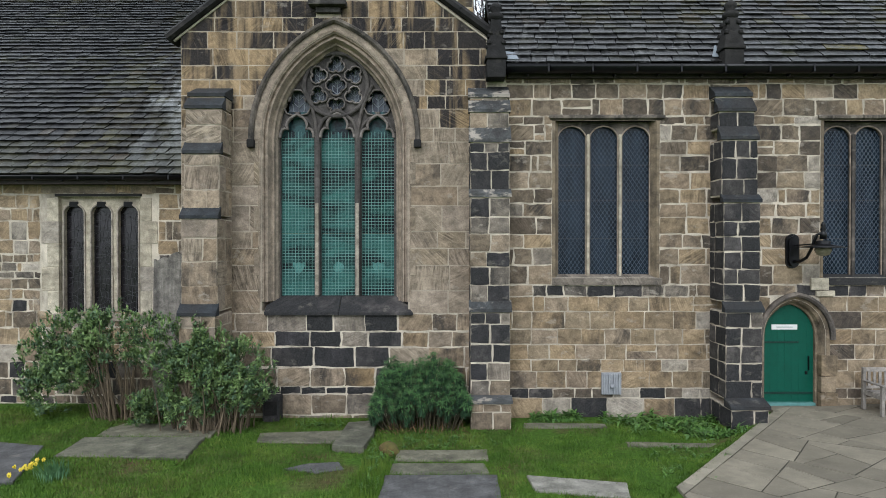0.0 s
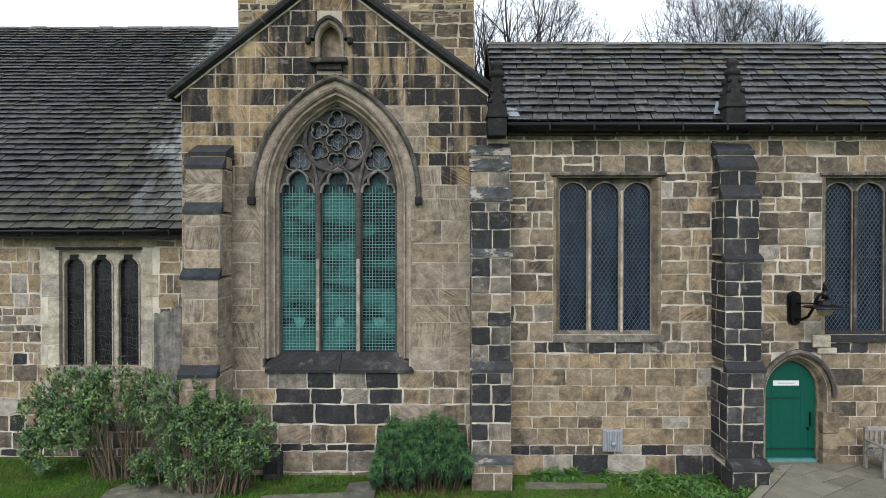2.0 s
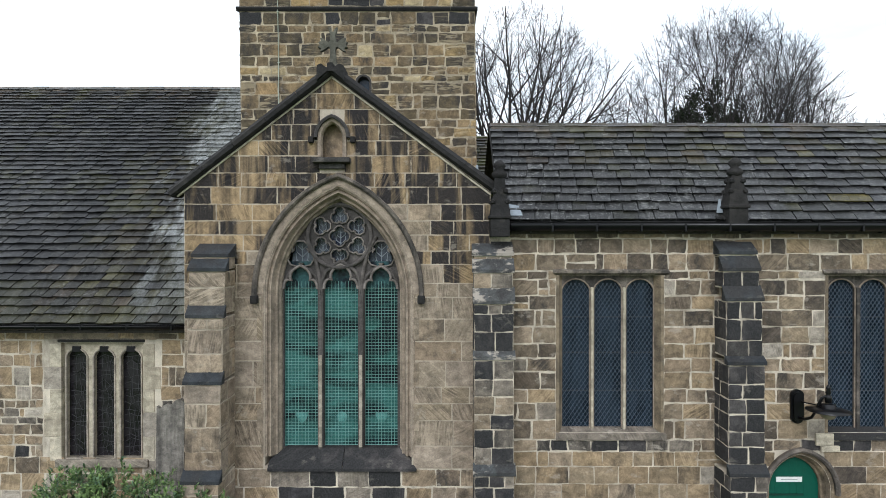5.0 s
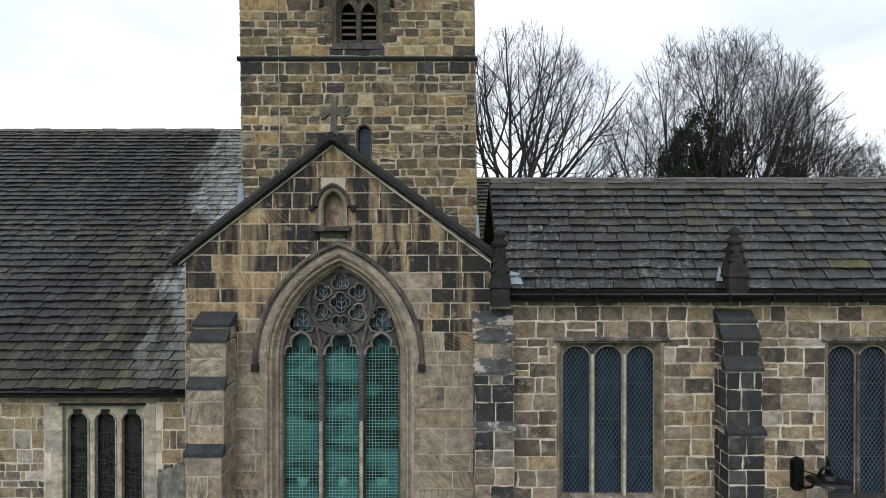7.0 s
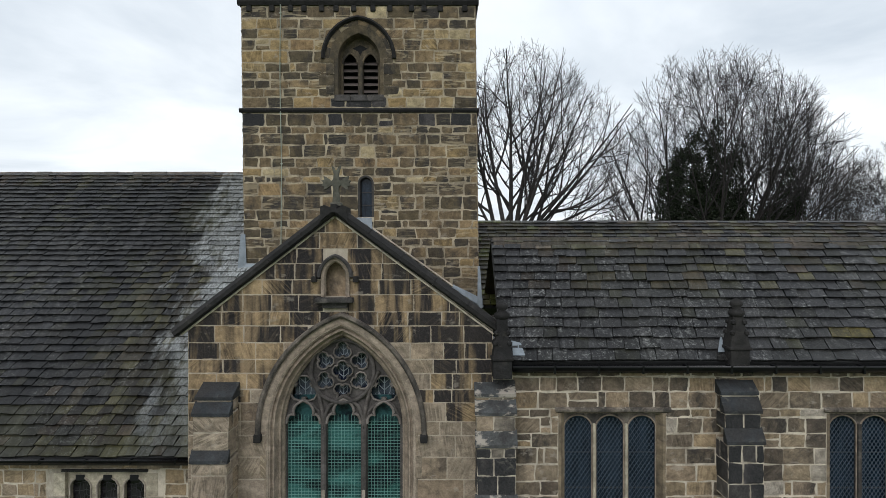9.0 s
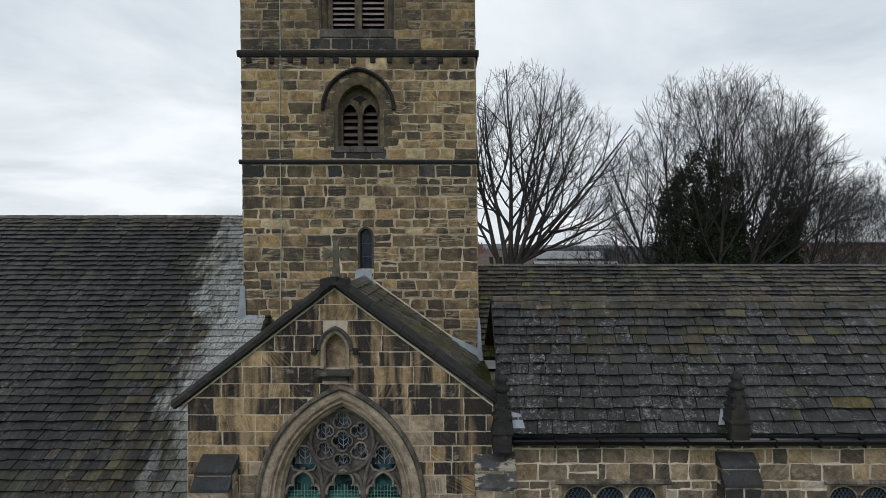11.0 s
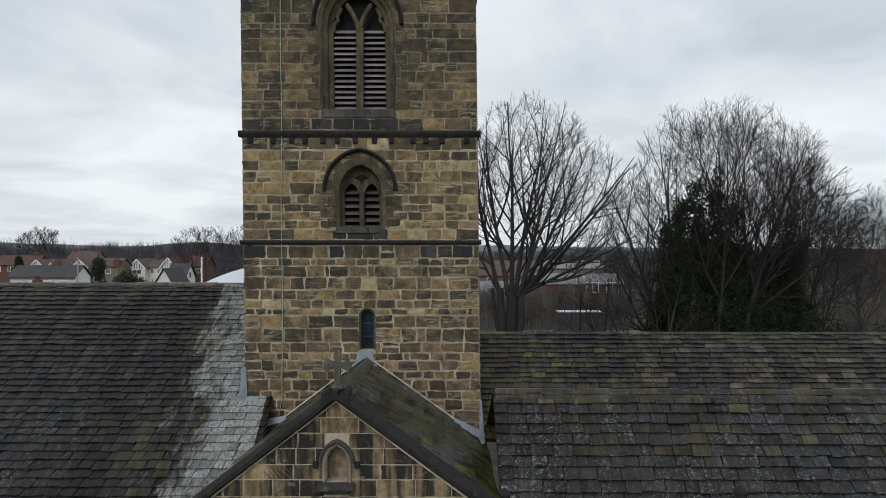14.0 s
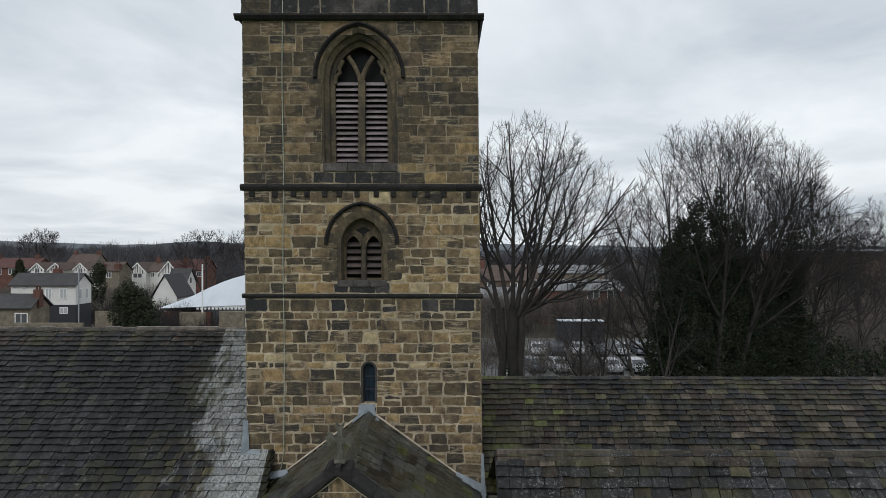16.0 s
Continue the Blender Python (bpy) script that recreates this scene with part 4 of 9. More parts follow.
arch_sweep("window_reveal", cx, BW_SILL - 0.05, zs, wa, wR, prof, F_T, M["mould"], win, k=16)
# voussoirs of the outer order
arcs = arch_path(cx, zs, zs, wa, wR, 0.28, 16)[1:-1]
arco = arch_path(cx, zs, zs, wa, wR, 0.40, 16)[1:-1]
for i in range(0, len(arcs) - 1, 2):
    j = min(i + 2, len(arcs) - 1)
    poly = [arcs[i], arco[i], arco[j], arcs[j]]
    if area(poly) < 0:
        poly = poly[::-1]
    v, f = block(poly, 0.014, F_T, 0.004)
    mesh_ob("voussoir", v, f, M["mould"], win)
hood_prof = [(0.385, -0.01), (0.385, 0.055), (0.42, 0.10), (0.465, 0.105), (0.485, 0.06), (0.485, -0.01)]
arch_sweep("hood_mould", cx, zs - 0.05, zs, wa, wR, hood_prof, F_T, M["hood"], win, k=16)
for sx in (cx - wa - 0.43, cx + wa + 0.43):
    part("hood_stop", box_bm(sx - 0.07, sx + 0.07, 11.87, 12.02, zs - 0.18, zs - 0.02, bevel=0.03), M["coping"], win)
# jamb stones that key the dark chamfer
for sgn in (-1, 1):
    for zz in range(7):
        z0 = BW_SILL + 0.02 + zz * 0.44
        a, b = sorted((cx + sgn * (wa + 0.285), cx + sgn * (wa + 0.29 + (0.10 if zz % 2 else 0.02))))
        part("jamb_stone", box_bm(a, b, 11.988, 12.1, z0 + 0.006, min(z0 + 0.43, zs), bevel=0.004), M["ashlar"], win)
# sloping sill in two stones with a dark drip
for a, b, at_, bt in ((-3.44, -2.015, -3.17, -2.015), (-2.005, -0.58, -2.005, -0.86)):
    V = [(a, 11.93, 1.72), (b, 11.93, 1.72), (b, 12.1, 1.72), (a, 12.1, 1.72), (a, 11.93, 1.775), (b, 11.93, 1.775), (bt, 12.30, 2.06), (at_, 12.30, 2.06), (bt, 12.45, 2.06), (at_, 12.45, 2.06), (b, 12.1, 1.9), (a, 12.1, 1.9)]
    F = [(0, 1, 5, 4), (4, 5, 6, 7), (7, 6, 8, 9), (0, 3, 2, 1), (0, 4, 7, 11, 3), (1, 2, 10, 6, 5), (3, 11, 10, 2), (11, 7, 9), (10, 8, 6), (11, 9, 8, 10)]
    mesh_ob("sill_stone", V, F, M["black"], win)


def foil(cx_, cz_, r, n, turn=0.0, k=5, lobe=0.62):
    """A foiled opening: n round lobes about a centre."""
    pts = []
    rl = r * lobe * (0.9 if n > 3 else 1.0)
    rc = r - rl
    spread = math.radians(112 if n == 3 else 96)
    for i in range(n):
        a = turn + math.pi / 2 + 2 * math.pi * i / n
        ox, oz = cx_ + rc * math.cos(a), cz_ + rc * math.sin(a)
        for j in range(k + 1):
            b = a - spread + 2 * spread * j / k
            pts.append((ox + rl * math.cos(b), oz + rl * math.sin(b)))
    return pts


def light_outline(lx, half, zb, zsp, h, k=6):
    """A light with a cusped (trefoiled) head."""
    left = [(lx - half, zb), (lx - half, zsp)]
    for q, v in ((0.97, 0.26), (0.86, 0.47), (0.70, 0.54), (0.55, 0.49), (0.61, 0.68), (0.57, 0.90), (0.42, 1.11), (0.21, 1.26)):
        left.append((lx - half * q, zsp + half * v * h))
    return left + [(lx, zsp + half * 1.36 * h)] + [(2 * lx - u, v) for u, v in reversed(left)]


LX = (cx - 0.805, cx - 0.005, cx + 0.79)
LH = (0.335, 0.335, 0.325)
lights = [light_outline(x, h, BW_SILL + 0.03, zs + 0.08, 1.0 + (0.06 if i == 1 else 0)) for i, (x, h) in enumerate(zip(LX, LH))]
ring_c = (cx - 0.03, 6.24)
foils = [foil(ring_c[0], ring_c[1] + 0.405, 0.188, 3), foil(ring_c[0] - 0.351, ring_c[1] + 0.202, 0.186, 3, 0.5), foil(ring_c[0] + 0.351, ring_c[1] + 0.202, 0.186, 3, -0.5),
         foil(ring_c[0] - 0.351, ring_c[1] - 0.202, 0.186, 3, 0.2), foil(ring_c[0] + 0.351, ring_c[1] - 0.202, 0.186, 3, -0.2), foil(ring_c[0], ring_c[1] + 0.0, 0.208, 4), foil(ring_c[0], ring_c[1] - 0.405, 0.186, 3, math.pi / 3),
         foil(cx - 0.80, 5.87, 0.285, 3), foil(cx + 0.79, 5.87, 0.285, 3)]
w_tr0, w_tr1 = -0.44, -0.37
tr_outer = arch_path(cx, BW_SILL - 0.02, zs, wa, wR, 0.01, 16)
plate("tracery_plate", tr_outer, lights + foils, w_tr0, w_tr1, F_T, M["tracery"], win)
lines = []
for lo in lights:
    lines.append(bar_data(lo[1:-1], 0.024, w_tr1 - 0.02, w_tr1 + 0.075, F_T))
for fo in foils:
    lines.append(bar_data(fo, 0.015, w_tr1 - 0.02, w_tr1 + 0.05, F_T, True))
# cusps take the lit copy of the tracery stone
bars("tracery_cusps", lines, M["tracery_lit"], win)
lines = [bar_data([(ring_c[0] + 0.625 * math.cos(k * math.pi / 18), ring_c[1] + 0.625 * math.sin(k * math.pi / 18)) for k in range(36)], 0.035, w_tr1 - 0.02, w_tr1 + 0.085, F_T, True)]
for mx, sg in ((cx - 0.40, -1), (cx + 0.395, 1)):
    # mullion that branches into the sub-arch and the curve beneath the ring
    lines.append(bar_data([(mx, BW_SILL), (mx, 3.2), (mx, 4.4), (mx, zs - 0.02)], 0.052, w_tr0, w_tr1 + 0.10, F_T))
    lines.append(bar_data([(mx, zs - 0.05), (mx + sg * -0.03, zs + 0.25), (mx - sg * 0.10, zs + 0.42), (mx - sg * 0.28, zs + 0.56), (cx - 0.01, zs + 0.63)], 0.032, w_tr1 - 0.02, w_tr1 + 0.075, F_T))
    lines.append(bar_data([(mx, zs - 0.05), (mx + sg * 0.03, zs + 0.35), (mx + sg * 0.12, zs + 0.75), (mx + sg * 0.30, zs + 1.12)], 0.032, w_tr1 - 0.02, w_tr1 + 0.075, F_T))
    lines.append(bar_data([(mx + sg * 0.02, zs - 0.02), (mx + sg * 0.10, zs + 0.32), (mx + sg * 0.22, zs + 0.45), (mx + sg * 0.40, zs + 0.53), (mx + sg * 0.58, zs + 0.45), (mx + sg * 0.72, zs + 0.2)], 0.028, w_tr1 - 0.02, w_tr1 + 0.06, F_T))
bars("tracery_bars", lines, M["tracery"], win)
for mx in (cx - 0.40, cx + 0.395):
    part("mullion", box_bm(mx - 0.034, mx + 0.034, 12.255, 12.275, BW_SILL + 0.06, 3.9, bevel=0.008), M["pale"], win, "paler repaired mullion face")
for i, (x, h) in enumerate(zip(LX, LH)):
    up = "teal" if i < 2 else "teal_dark"
    part("pane", box_bm(x - h - 0.02, x + h + 0.02, 12.475, 12.49, BW_SILL, 3.30), M["teal"], win, "teal sheet glazing")
    part("pane", box_bm(x - h - 0.02, x + h + 0.02, 12.475, 12.49, 3.304, zs + 0.07), M[up], win, "teal sheet glazing")
    part("pane", box_bm(x - h - 0.02, x + h + 0.02, 12.475, 12.49, zs + 0.074, zs + 0.62), M["teal_head"], win, "dark teal glass in the light head")
plate("pane", arch_path(cx, zs + 0.55, zs + 0.56, wa * 0.86, wR, 0.0, 10), [], -0.51, -0.50, F_T, M["tracery_glass"], win, "dark stained glass in the tracery")
for i, (x, h) in enumerate(zip(LX, LH)):
    lines = []
    n = 10
    for k in range(n + 1):
        u = x - h + 2 * h * k / n
        lines.append(bar_data([(u, BW_SILL + 0.03), (u, zs + 0.10 + (0.12 if 1 < k < n - 1 else 0.0))], 0.0042, -0.468, -0.460, F_T))
    z = BW_SILL + 0.05
    while z < zs + 0.13:
        lines.append(bar_data([(x - h, z), (x + h, z)], 0.0042, -0.466, -0.457, F_T))
        z += 0.064
    bars("wire_guard", lines, M["wire"], win)


# pale shields and a roundel in the feet of the lights
for x, kind_ in zip(LX, ("shield", "round", "shield")):
    if kind_ == "round":
        pts = [(x + 0.11 * math.cos(k * math.pi / 8), 2.62 + 0.11 * math.sin(k * math.pi / 8)) for k in range(16)]
    else:
        pts = [(x - 0.115, 2.73), (x - 0.115, 2.64), (x - 0.07, 2.55), (x, 2.49), (x + 0.07, 2.55), (x + 0.115, 2.64), (x + 0.115, 2.73), (x + 0.05, 2.71), (x, 2.73), (x - 0.05, 2.71)]
    plate("device", pts, [], -0.473, -0.469, F_T, M["teal_pale"], win, "pale painted device in the glass")


def twig_lead(ux, z0, half, h):
    """The branching leads in a tracery light."""
    out = [bar_data([(ux, z0), (ux, z0 + h)], 0.009, -0.498, -0.486, F_T)]
    for s in (-1, 1):
        for q in (0.1, 0.45, 0.75):
            out.append(bar_data([(ux, z0 + q * h), (ux + s * half * 0.5, z0 + (q + 0.22) * h), (ux + s * half * 0.55, z0 + (q + 0.5) * h)], 0.008, -0.498, -0.486, F_T))
        out.append(bar_data([(ux + s * half * 0.9, z0), (ux + s * half * 0.45, z0 + 0.35 * h)], 0.006, -0.498, -0.486, F_T))
    return out


lines = []
for x, h in zip(LX, LH):
    lines += twig_lead(x, zs + 0.06, h, 0.46)
for fx, fz, fr in ((cx - 0.80, 5.62, 0.22), (cx + 0.79, 5.62, 0.22)):
    lines += twig_lead(fx, fz, fr, 0.46)
for ox, oz, fr in ((0, 0.24, 0.15), (-0.355, 0.05, 0.15), (0.355, 0.05, 0.15), (-0.355, -0.34, 0.15), (0.355, -0.34, 0.15), (0, -0.18, 0.18), (0, -0.54, 0.14)):
    lines += twig_lead(ring_c[0] + ox, ring_c[1] + oz, fr, 0.32)
bars("lead_cames", lines, M["lead_came"], win)

# ---- aisle wall ----
AX0, AX1 = 0.80, 16.0
wall_r = structure("wall_aisle", "coursed buff gritstone aisle wall with pale lime pointing", "wall")
RWIN = [(2.17, 4.14), (7.37, 9.32)]
W_T, W_B = 5.48, 2.44
DOOR = dict(cx=6.83, zs=1.30, a=0.50, R=0.62)
holes = [[(a, W_B), (b, W_B), (b, W_T), (a, W_T)] for a, b in RWIN]
dh = arch_path(DOOR["cx"], -0.62, DOOR["zs"], DOOR["a"], DOOR["R"], 0.105, 8)
outer = [(AX0, -0.6), (dh[0][0], -0.6)] + [(p[0], max(p[1], -0.6)) for p in dh] + [(dh[-1][0] , -0.6), (AX1, -0.6), (AX1, 6.55), (AX0, 6.55)]
outer = [p for i, p in enumerate(outer) if i == 0 or math.hypot(p[0] - outer[i - 1][0], p[1] - outer[i - 1][1]) > 1e-4]
plate("wall_core", outer, holes, -0.7, 0.0, F_R, M["mortar"], wall_r)
zr = [-0.55, -0.34, 0.10, 0.29, 0.62, 0.85, 1.14, 1.44, 1.78, 2.07, 2.30, 2.68, 3.01, 3.28, 3.61, 3.88, 4.16, 4.49, 4.81, 5.09, 5.40, 5.57, 5.90, 6.19, 6.52]


def blocked_r(z0, z1):
    out = []
    for a, b in RWIN:
        if z1 > W_B + 0.02 and z0 < W_T - 0.02:
            out.append((a - 0.05, b + 0.05))
        elif z1 > 2.34 and z0 < W_B:
            out.append((a - 0.04, b + 0.26))
        elif z0 < 5.52 and z1 > 5.5:
            out.append((a - 0.12, b + 0.2))
    if z0 < 2.3:
        h = arch_half(max(0, z0 + 0.04), DOOR["zs"], DOOR["a"], DOOR["R"], 0.17)
        if h > 0.05:
            out.append((DOOR["cx"] - h, DOOR["cx"] + h))
    return out


def pick_r(u, v, r):
    # browner stones right of the buttress: its shade is put into their colour
    if v < 0.29 and u > 5.9:
        return r.choices(["warm", "umber", "gold"], [4, 2, 1])[0]
    if v < 0.1:
        return r.choices(["gold", "pale", "grey", "black"], [3, 2, 1.2, 0.4])[0] if u < 4.6 else r.choices(["black", "warm", "buff"], [2, 2, 1])[0]
    if v < 0.29:
        return r.choices(["black", "umber", "pale", "grey"], [1.6, 1.6, 1.4, 1])[0]
    if v < 2.07:
        # the same painted shade beside the buttress, higher up the wall
        if u > 5.9:
            return r.choices(["warm", "gold", "umber"], [6, 2, 0.6])[0]
        return r.choices(["gold", "warm", "buff", "pale"], [5, 3, 1.6, 0.6])[0]
    if v < 2.3 and (2.0 < u < 4.3 or u > 7.2):
        return r.choices(["black", "grey", "brown"], [5, 1.2, 0.6])[0]
    if v < 2.4:
        return r.choices(["grey", "brown", "buff", "black"], [2, 2, 2, 1])[0]
    if v > 5.57:
        return r.choices(["brown", "umber", "buff", "gold", "black"], [4, 3.4, 1.6, 1.2, 0.3])[0]
    if u < 2.2:
        return r.choices(["grey", "brown", "buff", "gold", "umber"], [0.9, 4.0, 2.5, 1.5, 1.8])[0]
    return r.choices(["buff", "gold", "brown", "umber", "pale", "warm"], [3.0, 2.6, 1.8, 1.9, 0.9, 1.2])[0]


zr_lo, zr_hi = zr[:10], zr[9:]
lay(wall_r, 1.20, 10.5, zr_lo, (0.36, 0.62), F_R, pick_r, blocked_r, joint=0.005, jit=0.007, split=0.03, wear=0.022, limit=150, near=lambda u, v: u, seed=21)
lay(wall_r, 1.20, 10.5, zr_hi, (0.30, 0.62), F_R, pick_r, blocked_r, joint=0.0105, jit=0.010, split=0.08, wear=0.030, limit=150, near=lambda u, v: u, seed=22)
lay(wall_r, 10.5, 15.9, zr, (0.36, 0.66), F_R, pick_r, None, joint=0.013, jit=0.01, split=0.1, limit=0, seed=23)


def arc_light(lx, half, zb, zt, k=8):
    rise = half * 0.74
    R = (half * half + rise * rise) / (2 * rise)
    pts = [(lx - half, zb)]
    zc = zt - R
    a0 = math.asin(half / R)
    for j in range(k + 1):
        b = math.pi / 2 + a0 - 2 * a0 * j / k
        pts.append((lx + R * math.cos(b), zc + R * math.sin(b)))
    return pts + [(lx + half, zb)]


def square_window(name, x0, x1, mullion, mullion_label, half_w, sill):
    """Three arched lights under a square label, with diamond wire guards."""
    w = structure(name, "square-headed three-light window with leaded dark glass and diamond wire guards", "window")
    mid = (x0 + x1) / 2
    step, half = (x1 - x0 - 0.02) / 3, 0.278
    ls = [arc_light(mid + (i - 1) * step * 0.965, half, W_B + 0.02, W_T - 0.075) for i in range(3)]
    plate("window_frame", [(x0 - 0.002, W_B), (x1 + 0.002, W_B), (x1 + 0.002, W_T), (x0 - 0.002, W_T)], ls, -0.24, -0.17, F_R, M["hood"], w)
    bars("light_mouldings", [bar_data(l, 0.014, -0.18, -0.145, F_R) for l in ls], M["mould"], w)
    for i in (-0.5, 0.5):
        part("mullion", box_bm(mid + i * step * 0.965 - half_w, mid + i * step * 0.965 + half_w, 12.15, 12.30, W_B, W_T - 0.24, bevel=0.014), M[mullion], w, mullion_label)
    for s, xx in ((-1, x0), (1, x1)):
        # chamfered jamb
        V = [(xx, YR - 0.012, W_B), (xx - s * 0.09, YR + 0.16, W_B), (xx + s * 0.055, YR - 0.012, W_B), (xx + s * 0.055, YR + 0.2, W_B)]
        V += [(a, b, W_T) for a, b, c in V]
        F = [(0, 1, 5, 4), (0, 4, 6, 2), (2, 6, 7, 3), (1, 3, 7, 5), (0, 2, 3, 1), (4, 5, 7, 6)]
        mesh_ob("jamb", V, F, M["door_stone"], w)
    part("lintel", box_bm(x0 - 0.10, x1 + 0.13, YR - 0.004, YR + 0.18, W_T, W_T + 0.085, bevel=0.012), M["brown"], w)
    V = []
    for a, b, y, z in ((x0 - 0.12, x1 + 0.15, YR - 0.06, W_T + 0.045), (x0 - 0.12, x1 + 0.15, YR - 0.06, W_T + 0.085), (x0 - 0.12, x1 + 0.15, YR + 0.0, W_T + 0.12), (x0 - 0.08, x1 + 0.10, YR + 0.0, W_T + 0.01)):
        V += [(a, y, z), (b, y, z)]
    mesh_ob("label_mould", V, [(0, 1, 3, 2), (2, 3, 5, 4), (6, 7, 1, 0), (4, 5, 7, 6), (0, 2, 4, 6), (1, 7, 5, 3)], M["grey"], w)
    V = [(x0 - 0.06, YR - 0.05, 2.30), (x1 + 0.10, YR - 0.05, 2.30), (x1 + 0.10, YR - 0.05, 2.42), (x0 - 0.06, YR - 0.05, 2.42), (x1 + 0.02, YR + 0.2, W_B + 0.06), (x0 - 0.02, YR + 0.2, W_B + 0.06), (x0 - 0.06, YR + 0.2, 2.30), (x1 + 0.10, YR + 0.2, 2.30)]
    mesh_ob("window_sill", V, [(0, 1, 2, 3), (3, 2, 4, 5), (0, 6, 7, 1), (0, 3, 5, 6), (1, 7, 4, 2), (6, 5, 4, 7)], M[sill], w)
    for l, i in zip(ls, (-1, 0, 1)):
        lx = mid + i * step * 0.965
        part("pane", box_bm(lx - half - 0.01, lx + half + 0.01, YR + 0.245, YR + 0.255, W_B, W_T - 0.05), M["navy"], w)
        lines = []
        dz, dxx = 0.122, 0.082
        H = W_T - 0.075 - W_B
        for s in (-1, 1):
            n0 = -int((2 * half) * (dz / dxx) / dz) - 2
            for q in range(n0, int(H / dz) + 2):
                zA = W_B + q * dz
                # line u from -half to half, rising dz/dxx
                ua, ub = -half, half
                za, zb_ = zA, zA + 2 * half * dz / dxx
                zt = W_T - 0.075 - half * 0.3
                k0, k1 = max(0.0, (W_B - za) / (zb_ - za)), min(1.0, (zt - za) / (zb_ - za))
                if k1 - k0 > 0.02:
                    A = (lx + s * (ua + (ub - ua) * k0), za + (zb_ - za) * k0)
                    B = (lx + s * (ua + (ub - ua) * k1), za + (zb_ - za) * k1)
                    lines.append(bar_data([A, B], 0.0042, -0.225 - 0.004 * s, -0.213 - 0.004 * s, F_R))
        bars("wire_guard", lines, M["wire_blue"], w)
        for zz in (3.2, 3.95, 4.65):
            part("saddle_bar", box_bm(lx - half, lx + half, YR + 0.232, YR + 0.244, zz - 0.008, zz + 0.008), M["lead_dark"], w)
    return w


square_window("window_2", *RWIN[0], "white_stone", "pale stone mullion", 0.026, "grey")
square_window("window_3", *RWIN[1], "hood", "brown stone mullion", 0.034, "slab")
for p in ((7.12, 2.20, 7.46, 2.43), (7.22, 2.08, 7.58, 2.19)):
    part("sill_end_stone", box_bm(p[0], p[2], YR - 0.058, YR + 0.02, p[1], p[3], bevel=0.01), M["white_stone"], wall_r, "new pale stone at the window sill")

# door
door = structure("door_1", "green painted arched plank door with a white sign", "door")
d = DOOR
arch_sweep("door_surround", d["cx"], -0.2, d["zs"], d["a"], d["R"], [(-0.005, -0.30), (-0.002, -0.17), (0.03, -0.14), (0.06, -0.06), (0.11, 0.0), (0.175, 0.016), (0.18, -0.02)], F_R, M["door_stone"], door, k=8)
arch_sweep("door_hood", d["cx"] + 0.01, d["zs"] - 0.06, d["zs"], d["a"], d["R"], [(0.16, 0.0), (0.16, 0.07), (0.20, 0.10), (0.25, 0.08), (0.25, 0.0)], F_R, M["hood"], door, k=8)
for za, zb_, xo in ((-0.22, 0.20, 0.84), (0.20, 0.52, 0.80), (0.52, 0.94, 0.83)):
    part("jamb_stone", box_bm(d["cx"] + 0.512, d["cx"] + xo, YR - 0.024, YR + 0.12, za + 0.006, zb_ - 0.006, bevel=0.016), M["warm"], door)
n = 7
for i in range(n):
    a, b = d["cx"] - d["a"] + 2 * d["a"] * i / n, d["cx"] - d["a"] + 2 * d["a"] * (i + 1) / n
    poly = clip_poly(arch_path(d["cx"], -0.10, d["zs"], d["a"], d["R"], -0.004, 10), [(-1, 0, -(a + 0.001)), (1, 0, b - 0.001)])
    if len(poly) > 2:
        plate("plank", poly, [], -0.27, -0.225 + 0.001 * (i % 2), F_R, M["green_paint"], door)
part("door_rail", box_bm(d["cx"] - 0.48, d["cx"] + 0.20, YR + 0.212, YR + 0.23, 1.135, 1.165), M["green_dark"], door)
part("door_rail", box_bm(d["cx"] - 0.48, d["cx"] + 0.48, YR + 0.205, YR + 0.23, 0.13, 0.165), M["green_dark"], door)
part("threshold", box_bm(d["cx"] - 0.49, d["cx"] + 0.49, YR + 0.12, YR + 0.25, -0.13, -0.03, bevel=0.01), M["pale_green"], door, "pale green weather board")
sign = part("sign", box_bm(d["cx"] - 0.335, d["cx"] + 0.175, YR + 0.212, YR + 0.225, 1.40, 1.50, bevel=0.003), M["white_paint"], door, "white enamel sign")
part("lettering", box_bm(d["cx"] - 0.24, d["cx"] + 0.08, YR + 0.210, YR + 0.2125, 1.442, 1.458), M["grey_text"], sign)
part("pull_handle", box_bm(d["cx"] + 0.385, d["cx"] + 0.40, YR + 0.18, YR + 0.225, 0.60, 0.88, bevel=0.012), M["iron"], door, "black iron handle")
part("latch", box_bm(d["cx"] + 0.33, d["cx"] + 0.37, YR + 0.19, YR + 0.225, 0.52, 0.58, bevel=0.008), M["iron"], door)

# ---- chancel wall ----
wall_l = structure("wall_chancel", "coursed rubble chancel wall of buff and brown stone", "wall")
LW = (-7.93, -6.22, 1.62, 4.06)
plate("wall_core", [(-18, -0.6), (-4.6, -0.6), (-4.6, 4.6), (-18, 4.6)], [[(LW[0], LW[2]), (LW[1], LW[2]), (LW[1], LW[3]), (LW[0], LW[3])]], -0.7, 0, F_L, M["mortar"], wall_l)
zl = [-0.5, -0.2, -0.03, 0.32, 0.67, 1.02, 1.37, 1.70, 1.95, 2.16, 2.38, 2.53, 2.71, 2.88, 3.17, 3.56, 3.82, 4.11, 4.42]


def blocked_l(z0, z1):
    return [(LW[0] - 0.36, LW[1] + 0.36)] if z1 > LW[2] + 0.1 and z0 < LW[3] - 0.04 else []


